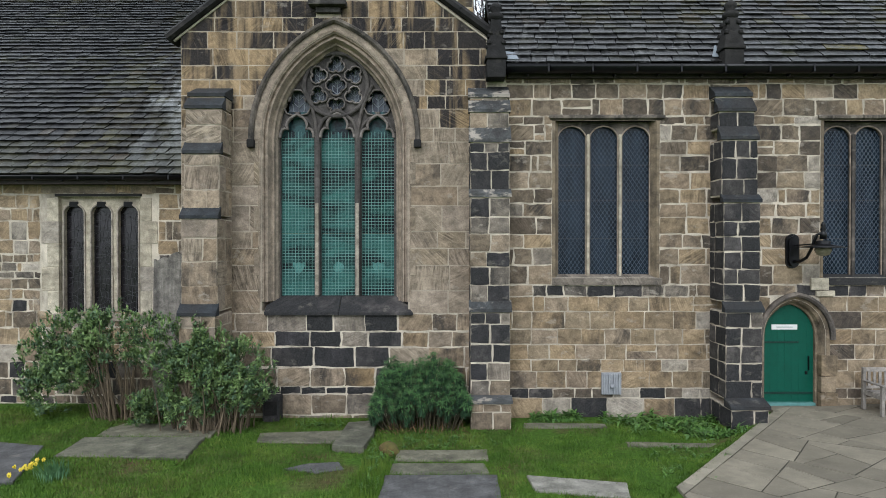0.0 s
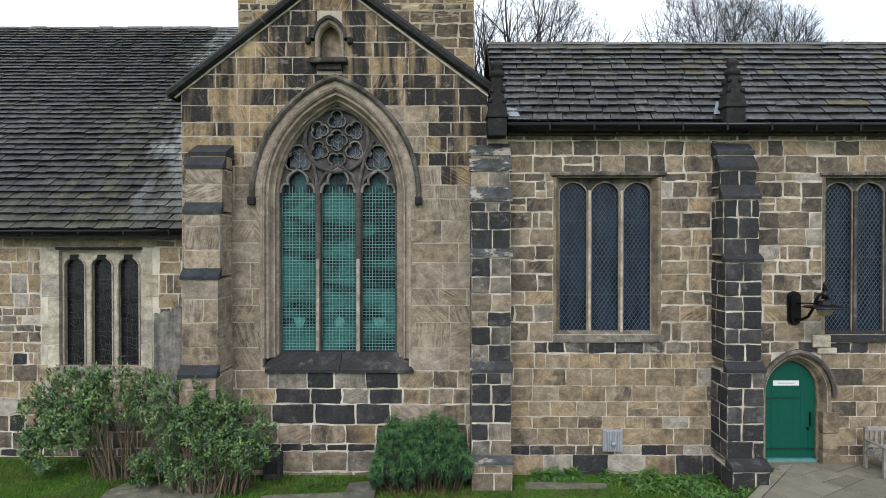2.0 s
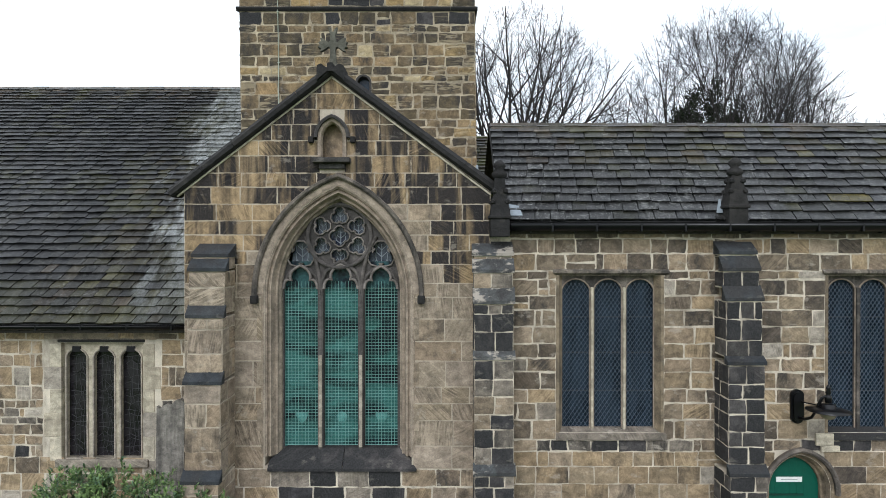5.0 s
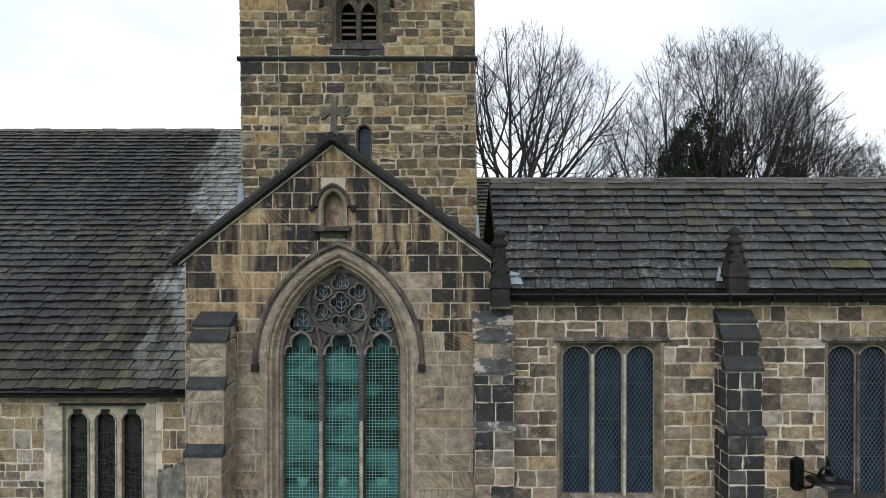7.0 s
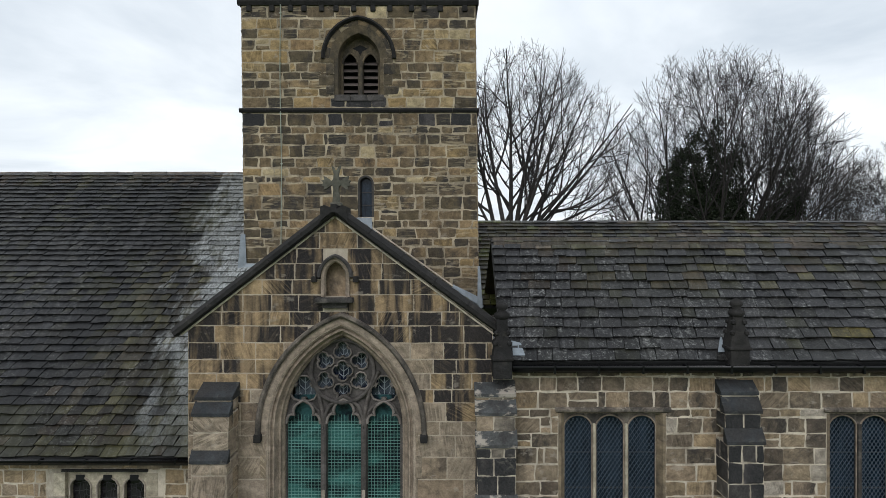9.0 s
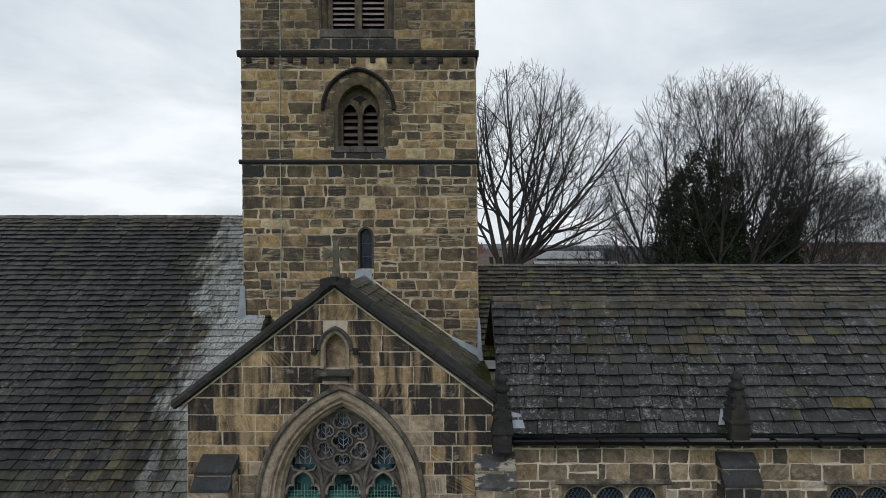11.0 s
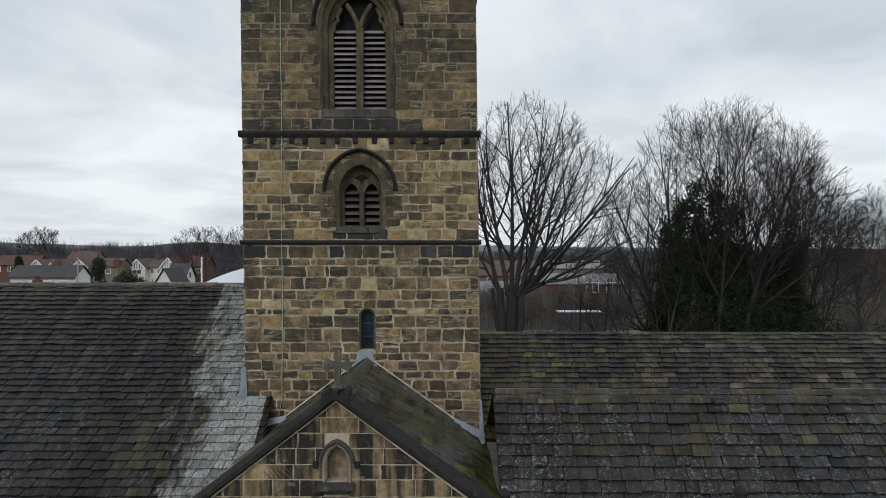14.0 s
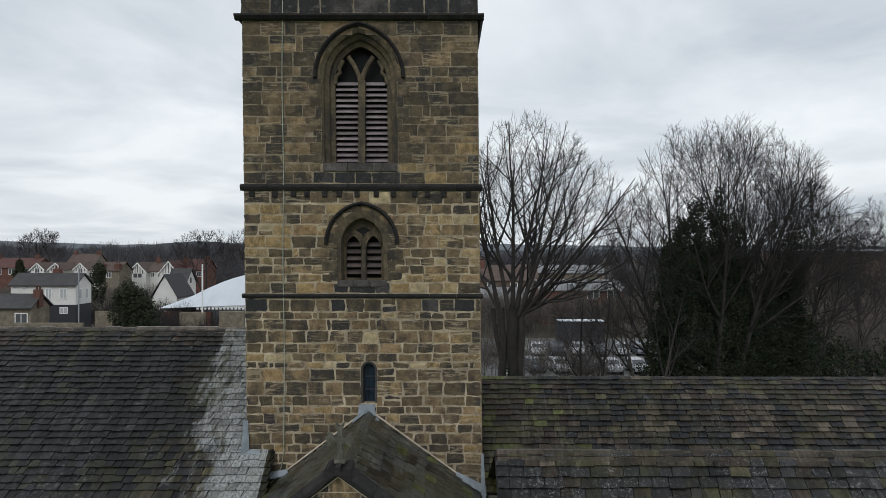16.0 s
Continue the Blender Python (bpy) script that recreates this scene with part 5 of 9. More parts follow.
def pick_l(u, v, r):
    if v < 0.7:
        return r.choices(["brown", "black", "grey", "buff"], [3, 2, 2, 2])[0]
    if v < 2.9:
        return r.choices(["buff", "gold", "brown", "grey", "pale", "black"], [2, 3, 3, 1.0, 1.2, 0.4])[0]
    return r.choices(["gold", "pale", "brown", "buff"], [5, 1, 2, 2])[0]


lay(wall_l, -10.6, -4.62, zl, (0.26, 0.52), F_L, pick_l, blocked_l, joint=0.011, jit=0.016, split=0.15, limit=260, near=lambda u, v: -u, seed=31)
lay(wall_l, -17.9, -10.6, zl, (0.30, 0.55), F_L, pick_l, None, joint=0.014, jit=0.014, split=0.1, limit=0, seed=32)
wl_ = structure("window_4", "three round-headed lights in a pale stone surround with dark leaded glass", "window")
ls = []
for lx in (-7.655, -7.085, -6.53):
    o = arc_light(lx, 0.222, 1.66, 3.92, 6)
    ls.append(o[:-1] + [o[-1]])
plate("window_frame", [(LW[0] - 0.002, LW[2]), (LW[1] + 0.002, LW[2]), (LW[1] + 0.002, LW[3]), (LW[0] - 0.002, LW[3])], ls, -0.22, -0.10, F_L, M["white_stone"], wl_)
bars("light_mouldings", [bar_data(l, 0.016, -0.12, -0.07, F_L) for l in ls], M["pale"], wl_)
for lx in (-7.655, -7.085, -6.53):
    # solid dark block in place of the shaded top of the light
    part("head_notch", box_bm(lx - 0.085, lx + 0.085, YL + 0.068, YL + 0.13, 3.86, 3.97), M["shade_dark"], wl_)
    part("pane", box_bm(lx - 0.235, lx + 0.235, YL + 0.215, YL + 0.225, 1.62, 3.9), M["dark_glass"], wl_)
    r = random.Random(int(lx * 100))
    lines = []
    for k in range(16):
        z = 1.7 + k * 0.135
        lines.append(bar_data([(lx - 0.18, z + r.uniform(-.03, .03)), (lx - 0.06, z + r.uniform(-.06, .08)), (lx + 0.06, z + r.uniform(-.06, .08)), (lx + 0.18, z + r.uniform(-.03, .03))], 0.004, -0.214, -0.205, F_L))
    for s in (-0.09, 0.0, 0.09):
        lines.append(bar_data([(lx + s + r.uniform(-.04, .04), 1.66 + j * 0.16) for j in range(14)], 0.004, -0.214, -0.206, F_L))
    bars("lead_cames", lines, M["lead_dark"], wl_)
for s, xx in ((-1, LW[0]), (1, LW[1])):
    for i, (z0, z1_) in enumerate(((1.62, 2.12), (2.12, 2.62), (2.62, 3.10), (3.10, 3.56), (3.56, 4.04))):
        w_ = 0.34 if i % 2 else 0.22
        a, b = sorted((xx - s * 0.015, xx + s * w_))
        part("quoin", box_bm(a, b, YL - 0.012, YL + 0.2, z0 + 0.005, z1_ - 0.005, bevel=0.008), M["white_stone" if (i * 3 + s) % 4 else "pale"], wl_)
part("window_sill", box_bm(LW[0] - 0.1, LW[1] + 0.1, YL - 0.06, YL + 0.22, 1.50, 1.66, bevel=0.02), M["pale"], wl_)
part("label_mould", box_bm(LW[0] - 0.05, LW[1] + 0.02, YL - 0.035, YL + 0.02, 4.07, 4.125, bevel=0.012), M["coping"], wl_)
part("lintel", box_bm(LW[0] - 0.34, LW[1] + 0.32, YL - 0.008, YL + 0.1, 4.135, 4.40, bevel=0.006), M["ashlar"], wl_)


# ---- buttresses ----
def buttress(name, label, x0, x1, wall_y, stages, pick, slabs, seed, course=(0.24, 0.36), wr=(0.22, 0.5), mortar="mortar", slab="slab", joint=0.011):
    """A stepped buttress. stages: (bottom, top, front depth) from the ground up; a weathering slab closes each step."""
    b = structure(name, label, "buttress")
    r = random.Random(seed)
    for i, (z0, z1, yf) in enumerate(stages):
        part("core", box_bm(x0 + 0.012, x1 - 0.012, yf + 0.012, wall_y + 0.1, z0, z1), M[mortar], b)
        zz = courses(z0 + 0.01, z1 - 0.01, *course, r=r)
        lay(b, x0, x1, zz, wr, front(yf + 0.012), pick, joint=joint, jit=0.009, split=0.0, seed=seed + i * 7, proud=(0.004, 0.016))
        for xx, sg in ((x0 + 0.012, -1), (x1 - 0.012, 1)):
            lay(b, yf + 0.012, wall_y, zz, (0.25, 0.5), side(xx, sg), pick, joint=joint, jit=0.009, seed=seed + i * 7 + 2 + sg, proud=(0.004, 0.016))
        nxt = stages[i + 1][2] if i + 1 < len(stages) else wall_y + 0.02
        dz = slabs[i]
        e = 0.022
        V = [(x0 - e, yf - e, z1), (x1 + e, yf - e, z1), (x1 + e, yf - e, z1 + 0.06), (x0 - e, yf - e, z1 + 0.06), (x1 + e, nxt + 0.02, z1 + dz), (x0 - e, nxt + 0.02, z1 + dz), (x0 - e, nxt + 0.02, z1), (x1 + e, nxt + 0.02, z1)]
        mesh_ob("weathering", V, [(0, 1, 2, 3), (3, 2, 4, 5), (0, 6, 7, 1), (0, 3, 5, 6), (1, 7, 4, 2), (6, 5, 4, 7)], M[slab], b)
    return b


def pick_lb(u, v, r):
    return r.choices(["ashlar", "buff", "mould"], [4, 2.0, 1.5])[0]


buttress("buttress_transept_west", "stepped buttress of soot-streaked pale stone with dark slab weatherings", -4.73, -4.07, YT,
         [(-0.6, 1.80, 11.08), (1.86, 3.55, 11.20), (3.61, 4.74, 11.32), (4.80, 5.58, 11.42), (5.62, 5.84, 11.58)], pick_lb, [0.22, 0.22, 0.23, 0.24, 0.27], 41, course=(0.40, 0.48), wr=(0.30, 0.75), mortar="mortar_fine", joint=0.005)


def pick_pier(u, v, r):
    if 1.85 > v > 0.9 or 4.1 < v < 5.0:
        return r.choices(["black", "grey"], [4, 1])[0]
    if v < 0.3:
        return r.choices(["brown", "buff", "grey"], [2, 2, 1])[0]
    return r.choices(["grey", "black", "buff", "brown"], [3, 1.2, 1.6, 2.4])[0]


buttress("buttress_angle", "angle buttress of dark grey gritstone with pale joints and slab weatherings", 0.50, 1.24, YT + 0.02,
         [(-0.6, 0.20, 11.22), (0.28, 1.84, 11.38), (2.0, 3.96, 11.44), (4.08, 4.98, 11.50), (5.24, 5.55, 11.60), (5.79, 5.86, 11.76)], pick_pier, [0.12, 0.22, 0.16, 0.31, 0.27, 0.28], 43, slab="slab_lichen", joint=0.008, course=(0.28, 0.38), wr=(0.30, 0.42))


def pick_rb(u, v, r):
    return r.choices(["black", "sooty", "grey"], [8, 1.6, 0.3])[0]


buttress("buttress_aisle", "soot-black stepped buttress with pale lime joints", 5.17, 5.85, YR,
         [(-0.6, 0.12, 11.10), (0.24, 1.84, 11.34), (2.02, 3.86, 11.44), (3.98, 5.03, 11.54), (5.26, 5.58, 11.66), (5.84, 5.89, 11.80)], pick_rb, [0.16, 0.2, 0.16, 0.29, 0.29, 0.28], 47, course=(0.27, 0.40), wr=(0.24, 0.48), joint=0.009)


def pinnacle(x, y, z0, h, name="pinnacle"):
    p = thing(name, "soot-black crocketed stone pinnacle above the eaves", "pinnacle", (x, y, z0), group="pinnacles on the eaves")
    part("base", box_bm(-0.18, 0.18, -0.18, 0.18, 0, 0.34, bevel=0.02), M["coping"], p)
    part("cap", box_bm(-0.21, 0.21, -0.21, 0.21, 0.34, 0.40, bevel=0.02), M["coping"], p)
    V = []
    for hw, z in ((0.185, 0.40), (0.15, 0.62), (0.115, 0.80), (0.095, h - 0.34)):
        V += [(-hw, -hw, z), (hw, -hw, z), (hw, hw, z), (-hw, hw, z)]
    F = [(k * 4 + i, k * 4 + (i + 1) % 4, k * 4 + 4 + (i + 1) % 4, k * 4 + 4 + i) for k in range(3) for i in range(4)] + [(12, 13, 14, 15)]
    mesh_ob("spire", V, F, M["coping"], p)
    for i in range(4):
        a = math.pi / 2 * i + math.pi / 4
        for z, q in ((0.66, 0.19), (0.86, 0.15)):
            bm = bmesh.new()
            bmesh.ops.create_icosphere(bm, subdivisions=1, radius=0.06)
            bmesh.ops.translate(bm, vec=(q * math.cos(a), q * math.sin(a), z), verts=bm.verts[:])
            part("crocket", bm, M["coping"], p)
    lathe("finial", [(0.09, h - 0.36), (0.15, h - 0.30), (0.15, h - 0.24), (0.07, h - 0.18), (0.12, h - 0.12), (0.11, h - 0.06), (0.04, h)], (0, 0, 0), M["coping"], p, 10)
    return p


pinnacle(5.47, 11.86, 6.42, 1.30)
pinnacle(1.00, 11.84, 6.22, 1.45)

# ---- roofs ----
def pick_lroof(u, k, r):
    # pale lichened run-off beside the tower, mossy towards the transept and eaves
    d_ = u - (-5.75 - 1.9 * max(0, 0.75 - k))
    if d_ > 0 and k > 0.22:
        return r.choices(["slate_green", "slate_left", "slate_brown"], [3, 1.2, 0.8])[0]
    if d_ > -1.3 and k > 0.1:
        return r.choices(["slate_green", "slate_left", "slate_olive"], [3, 1.5, 1.2])[0]
    if k < 0.46 and u > -7.7 - (0.42 - k) * 2:
        return r.choices(["slate_green", "slate_left", "slate_brown", "slate_olive"], [3, 1.0, 1, 2])[0]
    if k > 0.93:
        return r.choices(["slate_green", "slate_left", "slate_brown"], [1, 2, 1])[0]
    if u < -7.6 - r.uniform(0, 1.2) and k > 0.12:
        return r.choices(["slate_dark", "slate_left"], [7, 2])[0]
    return r.choices(["slate_left", "slate_brown", "slate_green"], [9, 0.6, 0.3])[0]


lroof, _, L1 = roof("roof_chancel", "steep chancel roof of thick dark stone slates with lichen", -18, -4.75, 12.46, 4.48, 20.0, 11.12, pick_lroof, (0.25, 0.185), (0.21, 0.37), seed=51, skew=0.05, near=lambda u, s: s + abs(u + 6.5) * 0.3)
ridge_row("r", -18, -5.5, 20.0, 11.10, 0.86, 0.86, lroof)
mesh_ob("back_slope", [(-18, 20, 11.02), (-5.0, 20, 11.02), (-5.0, 27.5, 4.5), (-18, 27.5, 4.5)], [(0, 1, 2, 3)], M["slate_left"], lroof)


def pick_aisle(u, k, r):
    if k > 0.86:
        return r.choices(["slate_brown", "slate_olive", "slate_right", "slate_pale"], [4, 2, 2.4, 0.3])[0]
    if abs(u - 7.93) < 0.28 and 0.13 < k < 0.22:
        return "slate_yellow"
    if k > 0.55:
        return r.choices(["slate_right", "slate_left", "slate_brown", "slate_olive"], [5, 1.5, 1.6, 0.6])[0]
    return r.choices(["slate_right", "slate_left"], [12, 1.5])[0]


aroof, _, L2 = roof("roof_aisle", "aisle roof of large blue-grey stone slates with pale lichen", 1.0, 16.2, 11.84, 6.52, 14.7, 8.92, pick_aisle, (0.29, 0.25), (0.26, 0.50), seed=53, skew=0.05, near=lambda u, s: u + s * 0.5)
ridge_row("r", 1.05, 16.2, 14.7, 8.90, 0.82, 0.82, aroof, half=0.26, material="ridge_dark")
mesh_ob("back_slope", [(1.0, 14.72, 8.82), (16.2, 14.72, 8.82), (16.2, 17.2, 7.3), (1.0, 17.2, 7.3)], [(0, 1, 2, 3)], M["slate_brown"], aroof)


def pick_nave(u, k, r):
    # replaced and lichened slates in patches, moss towards the tower
    for c, hw in ((6.2, 0.4), (9.0, 0.75), (10.75, 0.3), (11.9, 0.35)):
        if abs(u - c) < hw and 0.50 < k < 0.74:
            return r.choices(["slate_pale", "slate_brown", "slate_left"], [2.0, 2, 0.8])[0]
    if u < 4.2 - 2.0 * k + r.uniform(0, 0.8):
        return r.choices(["slate_olive", "slate_green", "slate_moss", "slate_brown"], [3, 2, 0.9, 1.5])[0]
    return r.choices(["slate_left", "slate_brown", "slate_dark", "slate_olive", "slate_pale"], [3, 3, 2.4, 0.8, 0.12])[0]


nroof, _, L3 = roof("roof_nave", "nave roof of dark stone slates behind the aisle", 0.7, 18, 16.6, 7.15, 20.0, 9.55, pick_nave, (0.23, 0.19), (0.24, 0.46), seed=55, skew=0.03, near=lambda u, s: abs(u - 5) - s)
ridge_row("r", 0.9, 18, 20.0, 9.52, 0.72, 0.72, nroof, seed=8, material="ridge_dark")
mesh_ob("back_slope", [(0.7, 20, 9.45), (18, 20, 9.45), (18, 25, 6.0), (0.7, 25, 6.0)], [(0, 1, 2, 3)], M["slate_left"], nroof)


def pick_troof(u, k, r):
    if k < 0.25:
        return r.choices(["slate_green", "slate_moss", "slate_transept"], [1, 3, 1])[0]
    return r.choices(["slate_moss", "slate_transept", "slate_green"], [0.5, 6, 1.2])[0]


troof, _, _ = roof("roof_transept_east", "transept roof slope of dark mossy stone slates", 12.34, 16.74, 0.98, 6.98, -2.21, 9.26, pick_troof, (0.30, 0.27), (0.24, 0.40), seed=57, axis="y", limit=160)
roof("roof_transept_west", "transept roof slope of dark mossy stone slates", 12.34, 16.74, -5.2, 7.02, -2.21, 9.26, pick_troof, (0.30, 0.27), (0.24, 0.40), seed=58, axis="y", limit=160)
y = 12.36
while y < 16.7:
    V = []
    for yy in (y + 0.005, min(16.7, y + 0.5) - 0.005):
        for o, up in ((-0.13, -0.09), (-0.03, 0.0), (0.03, 0.0), (0.13, -0.09)):
            V.append((-2.21 + o, yy, 9.28 + up + 0.045))
    V += [(a, b, c - 0.05) for a, b, c in V]
    mesh_ob("ridge_stone", V, [(0, 4, 5, 1), (1, 5, 6, 2), (2, 6, 7, 3), (0, 8, 12, 4), (3, 7, 15, 11), (0, 1, 9, 8), (1, 2, 10, 9), (2, 3, 11, 10), (4, 12, 13, 5), (5, 13, 14, 6), (6, 14, 15, 7)], M["slate_transept"], troof)
    y += 0.5


# ---- gutters ----
def gutter(name, label, x0, x1, y, z, r_, step):
    g = thing(name, label, "gutter", (0, 0, 0))
    V, F, n = [], [], 9
    for x in (x0, x1):
        for k in range(n):
            a = math.pi + math.pi * k / (n - 1)
            V.append((x, y + r_ * math.cos(a), z + r_ * math.sin(a)))
        for k in range(n):
            a = 2 * math.pi - math.pi * k / (n - 1)
            V.append((x, y + (r_ - 0.012) * math.cos(a), z + (r_ - 0.012) * math.sin(a)))
    m = 2 * n
    F = [(i, (i + 1) % m, (i + 1) % m + m, i + m) for i in range(m)] + [tuple(reversed(range(m))), tuple(range(m, 2 * m))]
    mesh_ob("trough", V, F, M["iron"], g, smooth=True)
    x = x0 + step * 0.5
    while x < x1:
        part("bracket", box_bm(x - 0.012, x + 0.012, y + 0.02, y + r_ + 0.06, z - r_ - 0.03, z - r_ + 0.04, bevel=0.006), M["iron"], g)
        part("joint_collar", box_bm(x + step * 0.42, x + step * 0.42 + 0.035, y - r_ - 0.002, y + r_ * 0.4, z - r_ - 0.003, z + 0.003, bevel=0.002), M["iron"], g)
        x += step
    return g


gutter("gutter", "black cast-iron eaves gutter on brackets", 1.2, 16, 11.80, 6.47, 0.145, 0.83)
gutter("gutter", "black cast-iron eaves gutter on brackets", -18, -4.8, 12.42, 4.46, 0.085, 0.9)
ev = structure("eaves_board", "dark timber board beneath the eaves", "fascia")
part("board", box_bm(1.24, 16, 11.93, 12.04, 6.28, 6.52), M["fascia"], ev)
part("board", box_bm(-18, -4.75, 12.5, 12.79, 4.30, 4.44), M["fascia"], ev)

# ---- tower ----
YW, XA, XB, LEAN_T = 16.72, -5.555, 0.765, 0.0125


def lean(x, z):
    return x - LEAN_T * (z - 13.65)


def F_W(u, v, w):
    return (lean(u, v), YW - w, v)


def side_w(x, sg):
    return lambda u, v, w: (lean(x, v) + sg * w, u, v)


TW = 6.32
BEL = dict(cx=-2.42, zs=18.25, a=0.97, R=1.25, zb=15.95, inset=0.25, hood=0.16)
SML = dict(cx=-2.40, zs=13.80, a=0.57, R=0.70, zb=12.80, inset=0.06, hood=0.33)
SLT = dict(cx=-2.25, zs=10.42, a=0.165, R=0.17, zb=9.52)
wall_w = structure("wall_tower", "square tower of dark gold gritstone with string courses", "wall")
hs = [arch_path(q["cx"], q["zb"], q["zs"], q["a"], q["R"], q.get("hood", 0.0) * 0.56, 8) for q in (BEL, SML, SLT)]
plate("wall_core", [(XA + 0.01, 0), (XB - 0.01, 0), (XB - 0.01, 21.2), (XA + 0.01, 21.2)], hs, -0.7, 0, F_W, M["mortar_dark"], wall_w)


plate("pointing", [(XA + 0.02, 6.6), (XB - 0.02, 6.6), (XB - 0.02, 15.2), (XA + 0.02, 15.2)], [hs[2], hs[1]], -0.01, 0.003, F_W, M["mortar_tower"], wall_w, "pale lime pointing")


def blocked_w(z0, z1):
    out = []
    for q, n, lo in ((BEL, 0.16, 0.2), (SML, 0.36, 0.02), (SLT, 0.05, 0.1)):
        if z1 > q["zb"] - lo + 0.06 and z0 < q["zs"] + 2:
            h = arch_half(max(z0 + 0.55 * (z1 - z0), q["zb"]), q["zs"], q["a"], q["R"], n if z1 > q["zs"] + 0.05 else n * 0.62)
            if h > 0.05:
                out.append((q["cx"] - h, q["cx"] + h))
    return out


def pick_w(u, v, r):
    if abs(u + 2.42) < 1.05 and (15.4 < v < 15.75 or (v < 12.8 and v > 12.46 and abs(u + 2.42) < 0.8)):
        return "black"
    if 12.0 < v < 12.5 or 15.1 < v < 15.5:
        return r.choices(["black", "tower_dark", "tower"], [2, 3, 1])[0]
    if v > 15.4:
        return r.choices(["tower", "tower_dark"], [4, 6])[0] if u < -1.4 or v > 17.3 else r.choices(["tower", "tower_pale", "tower_dark"], [6, 1.2, 2])[0]
    if v > 12.4:
        return r.choices(["tower", "tower_pale", "tower_dark", "tower_cream"], [7, 2.8, 2.4, 0.9])[0] if r.random() > 0.03 else "ochre"
    return r.choices(["tower", "tower_dark", "tower_pale", "tower_cream"], [8, 3.8, 1.1, 0.55])[0] if r.random() > 0.03 else "ochre"


zw_hi = [15.40, 15.72, 15.95, 16.18, 16.49, 16.67, 16.99, 17.20, 17.51, 17.86, 18.12, 18.27, 18.54, 18.92, 19.37, 19.76]
zw_mid = [12.46, 12.75, 12.98, 13.21, 13.42, 13.67, 14.0, 14.31, 14.58, 14.86, 15.20]
zw_lo = [6.6, 6.95, 7.27, 7.57, 7.88, 8.18, 8.41, 8.72, 8.95, 9.22, 9.43, 9.71, 10.09, 10.44, 10.62, 10.85, 11.12, 11.46, 11.76, 11.96, 12.32]
belf = structure("wall_tower_belfry", "belfry stage of dark gold gritstone", "wall")
midd = structure("wall_tower_middle", "middle tower stage of gold and brown gritstone with pale repairs", "wall")
lay(belf, XA, XB, zw_hi, (0.36, 0.80), F_W, pick_w, blocked_w, joint=0.009, jit=0.014, split=0.05, seed=61)
lay(midd, XA, XB, zw_mid, (0.36, 0.72), F_W, pick_w, blocked_w, joint=0.013, jit=0.015, split=0.05, proud=(0.006, 0.016), wear=0.04, seed=62)
lay(wall_w, XA, XB, zw_lo, (0.34, 0.66), F_W, pick_w, blocked_w, joint=0.0145, jit=0.016, split=0.04, proud=(0.006, 0.016), wear=0.045, seed=63, near=lambda u, v: -v)
lay(belf, XA - 0.03, XB + 0.03, [19.96, 20.36, 20.76, 21.2], (0.5, 0.9), F_W, weights(black=4, tower_dark=1), joint=0.012, seed=64)
for xx, sg in ((XA, -1), (XB, 1)):
    sw = structure("wall_tower_side", "tower side wall of dark gold gritstone", "wall")
    V = [(lean(xx - sg * 0.01, z), y_, z) for z in (0, 21.2) for y_ in (YW + 0.05, YW + TW)] + [(lean(xx - sg * 0.7, z), y_, z) for z in (0, 21.2) for y_ in (YW + 0.05, YW + TW)]
    mesh_ob("wall_core", V, [(0, 1, 3, 2), (4, 6, 7, 5), (0, 4, 5, 1), (2, 3, 7, 6), (0, 2, 6, 4), (1, 5, 7, 3)], M["mortar_dark"], sw)
    lay(sw, YW + 0.01, YW + TW, courses(7.0, 21.2, 0.25, 0.38), (0.4, 0.9), side_w(xx, sg), weights(tower=8, tower_dark=4, tower_pale=1), limit=0, seed=65 + sg)
rearw = structure("wall_tower_rear", "rear tower wall of dark gritstone", "wall")
part("wall_core", box_bm(lean(XA, 14), lean(XB, 14), YW + TW - 0.7, YW + TW - 0.02, 0, 21.2), M["tower"], rearw)
part("tower_deck", box_bm(lean(XA, 20) + 0.3, lean(XB, 20) - 0.3, YW + 0.3, YW + TW - 0.3, 20.2, 20.4), M["lead"], rearw)


def string_course(z0, z1, out):
    s = structure("string_course", "dark projecting string course round the tower", "trim")
    n = 9
    for k in range(n):
        a = XA - out + (XB - XA + 2 * out) * k / n + 0.003
        b = XA - out + (XB - XA + 2 * out) * (k + 1) / n - 0.003
        V = []
        for u in (a, b):
            for w, z in ((-0.02, z0), (out * 0.55, z0), (out, z0 + (z1 - z0) * 0.45), (out, z0 + (z1 - z0) * 0.7), (0.03, z1), (-0.02, z1)):
                V.append(F_W(u, z, w))
        F = [tuple(range(6)), tuple(reversed(range(6, 12)))] + [(j, (j + 1) % 6, (j + 1) % 6 + 6, j + 6) for j in range(6)]
        mesh_ob("string_stone", V, F, M["coping"], s)
    for xx, sg in ((XA, -1), (XB, 1)):
        V = []
        for yy in (YW + 0.02, YW + TW):
            for w, z in ((-0.02, z0), (out * 0.55, z0), (out, z0 + (z1 - z0) * 0.45), (out, z0 + (z1 - z0) * 0.7), (0.03, z1), (-0.02, z1)):
                V.append(side_w(xx, sg)(yy, z, w))
        F = [tuple(range(6)), tuple(reversed(range(6, 12)))] + [(j, (j + 1) % 6, (j + 1) % 6 + 6, j + 6) for j in range(6)]
        mesh_ob("string_return", V, F, M["coping"], s)


string_course(19.77, 19.96, 0.17)
string_course(15.21, 15.39, 0.085)
string_course(12.33, 12.45, 0.07)
# small corbels beneath the middle string
cb = structure("corbel_table", "small black corbels below the string course", "trim")
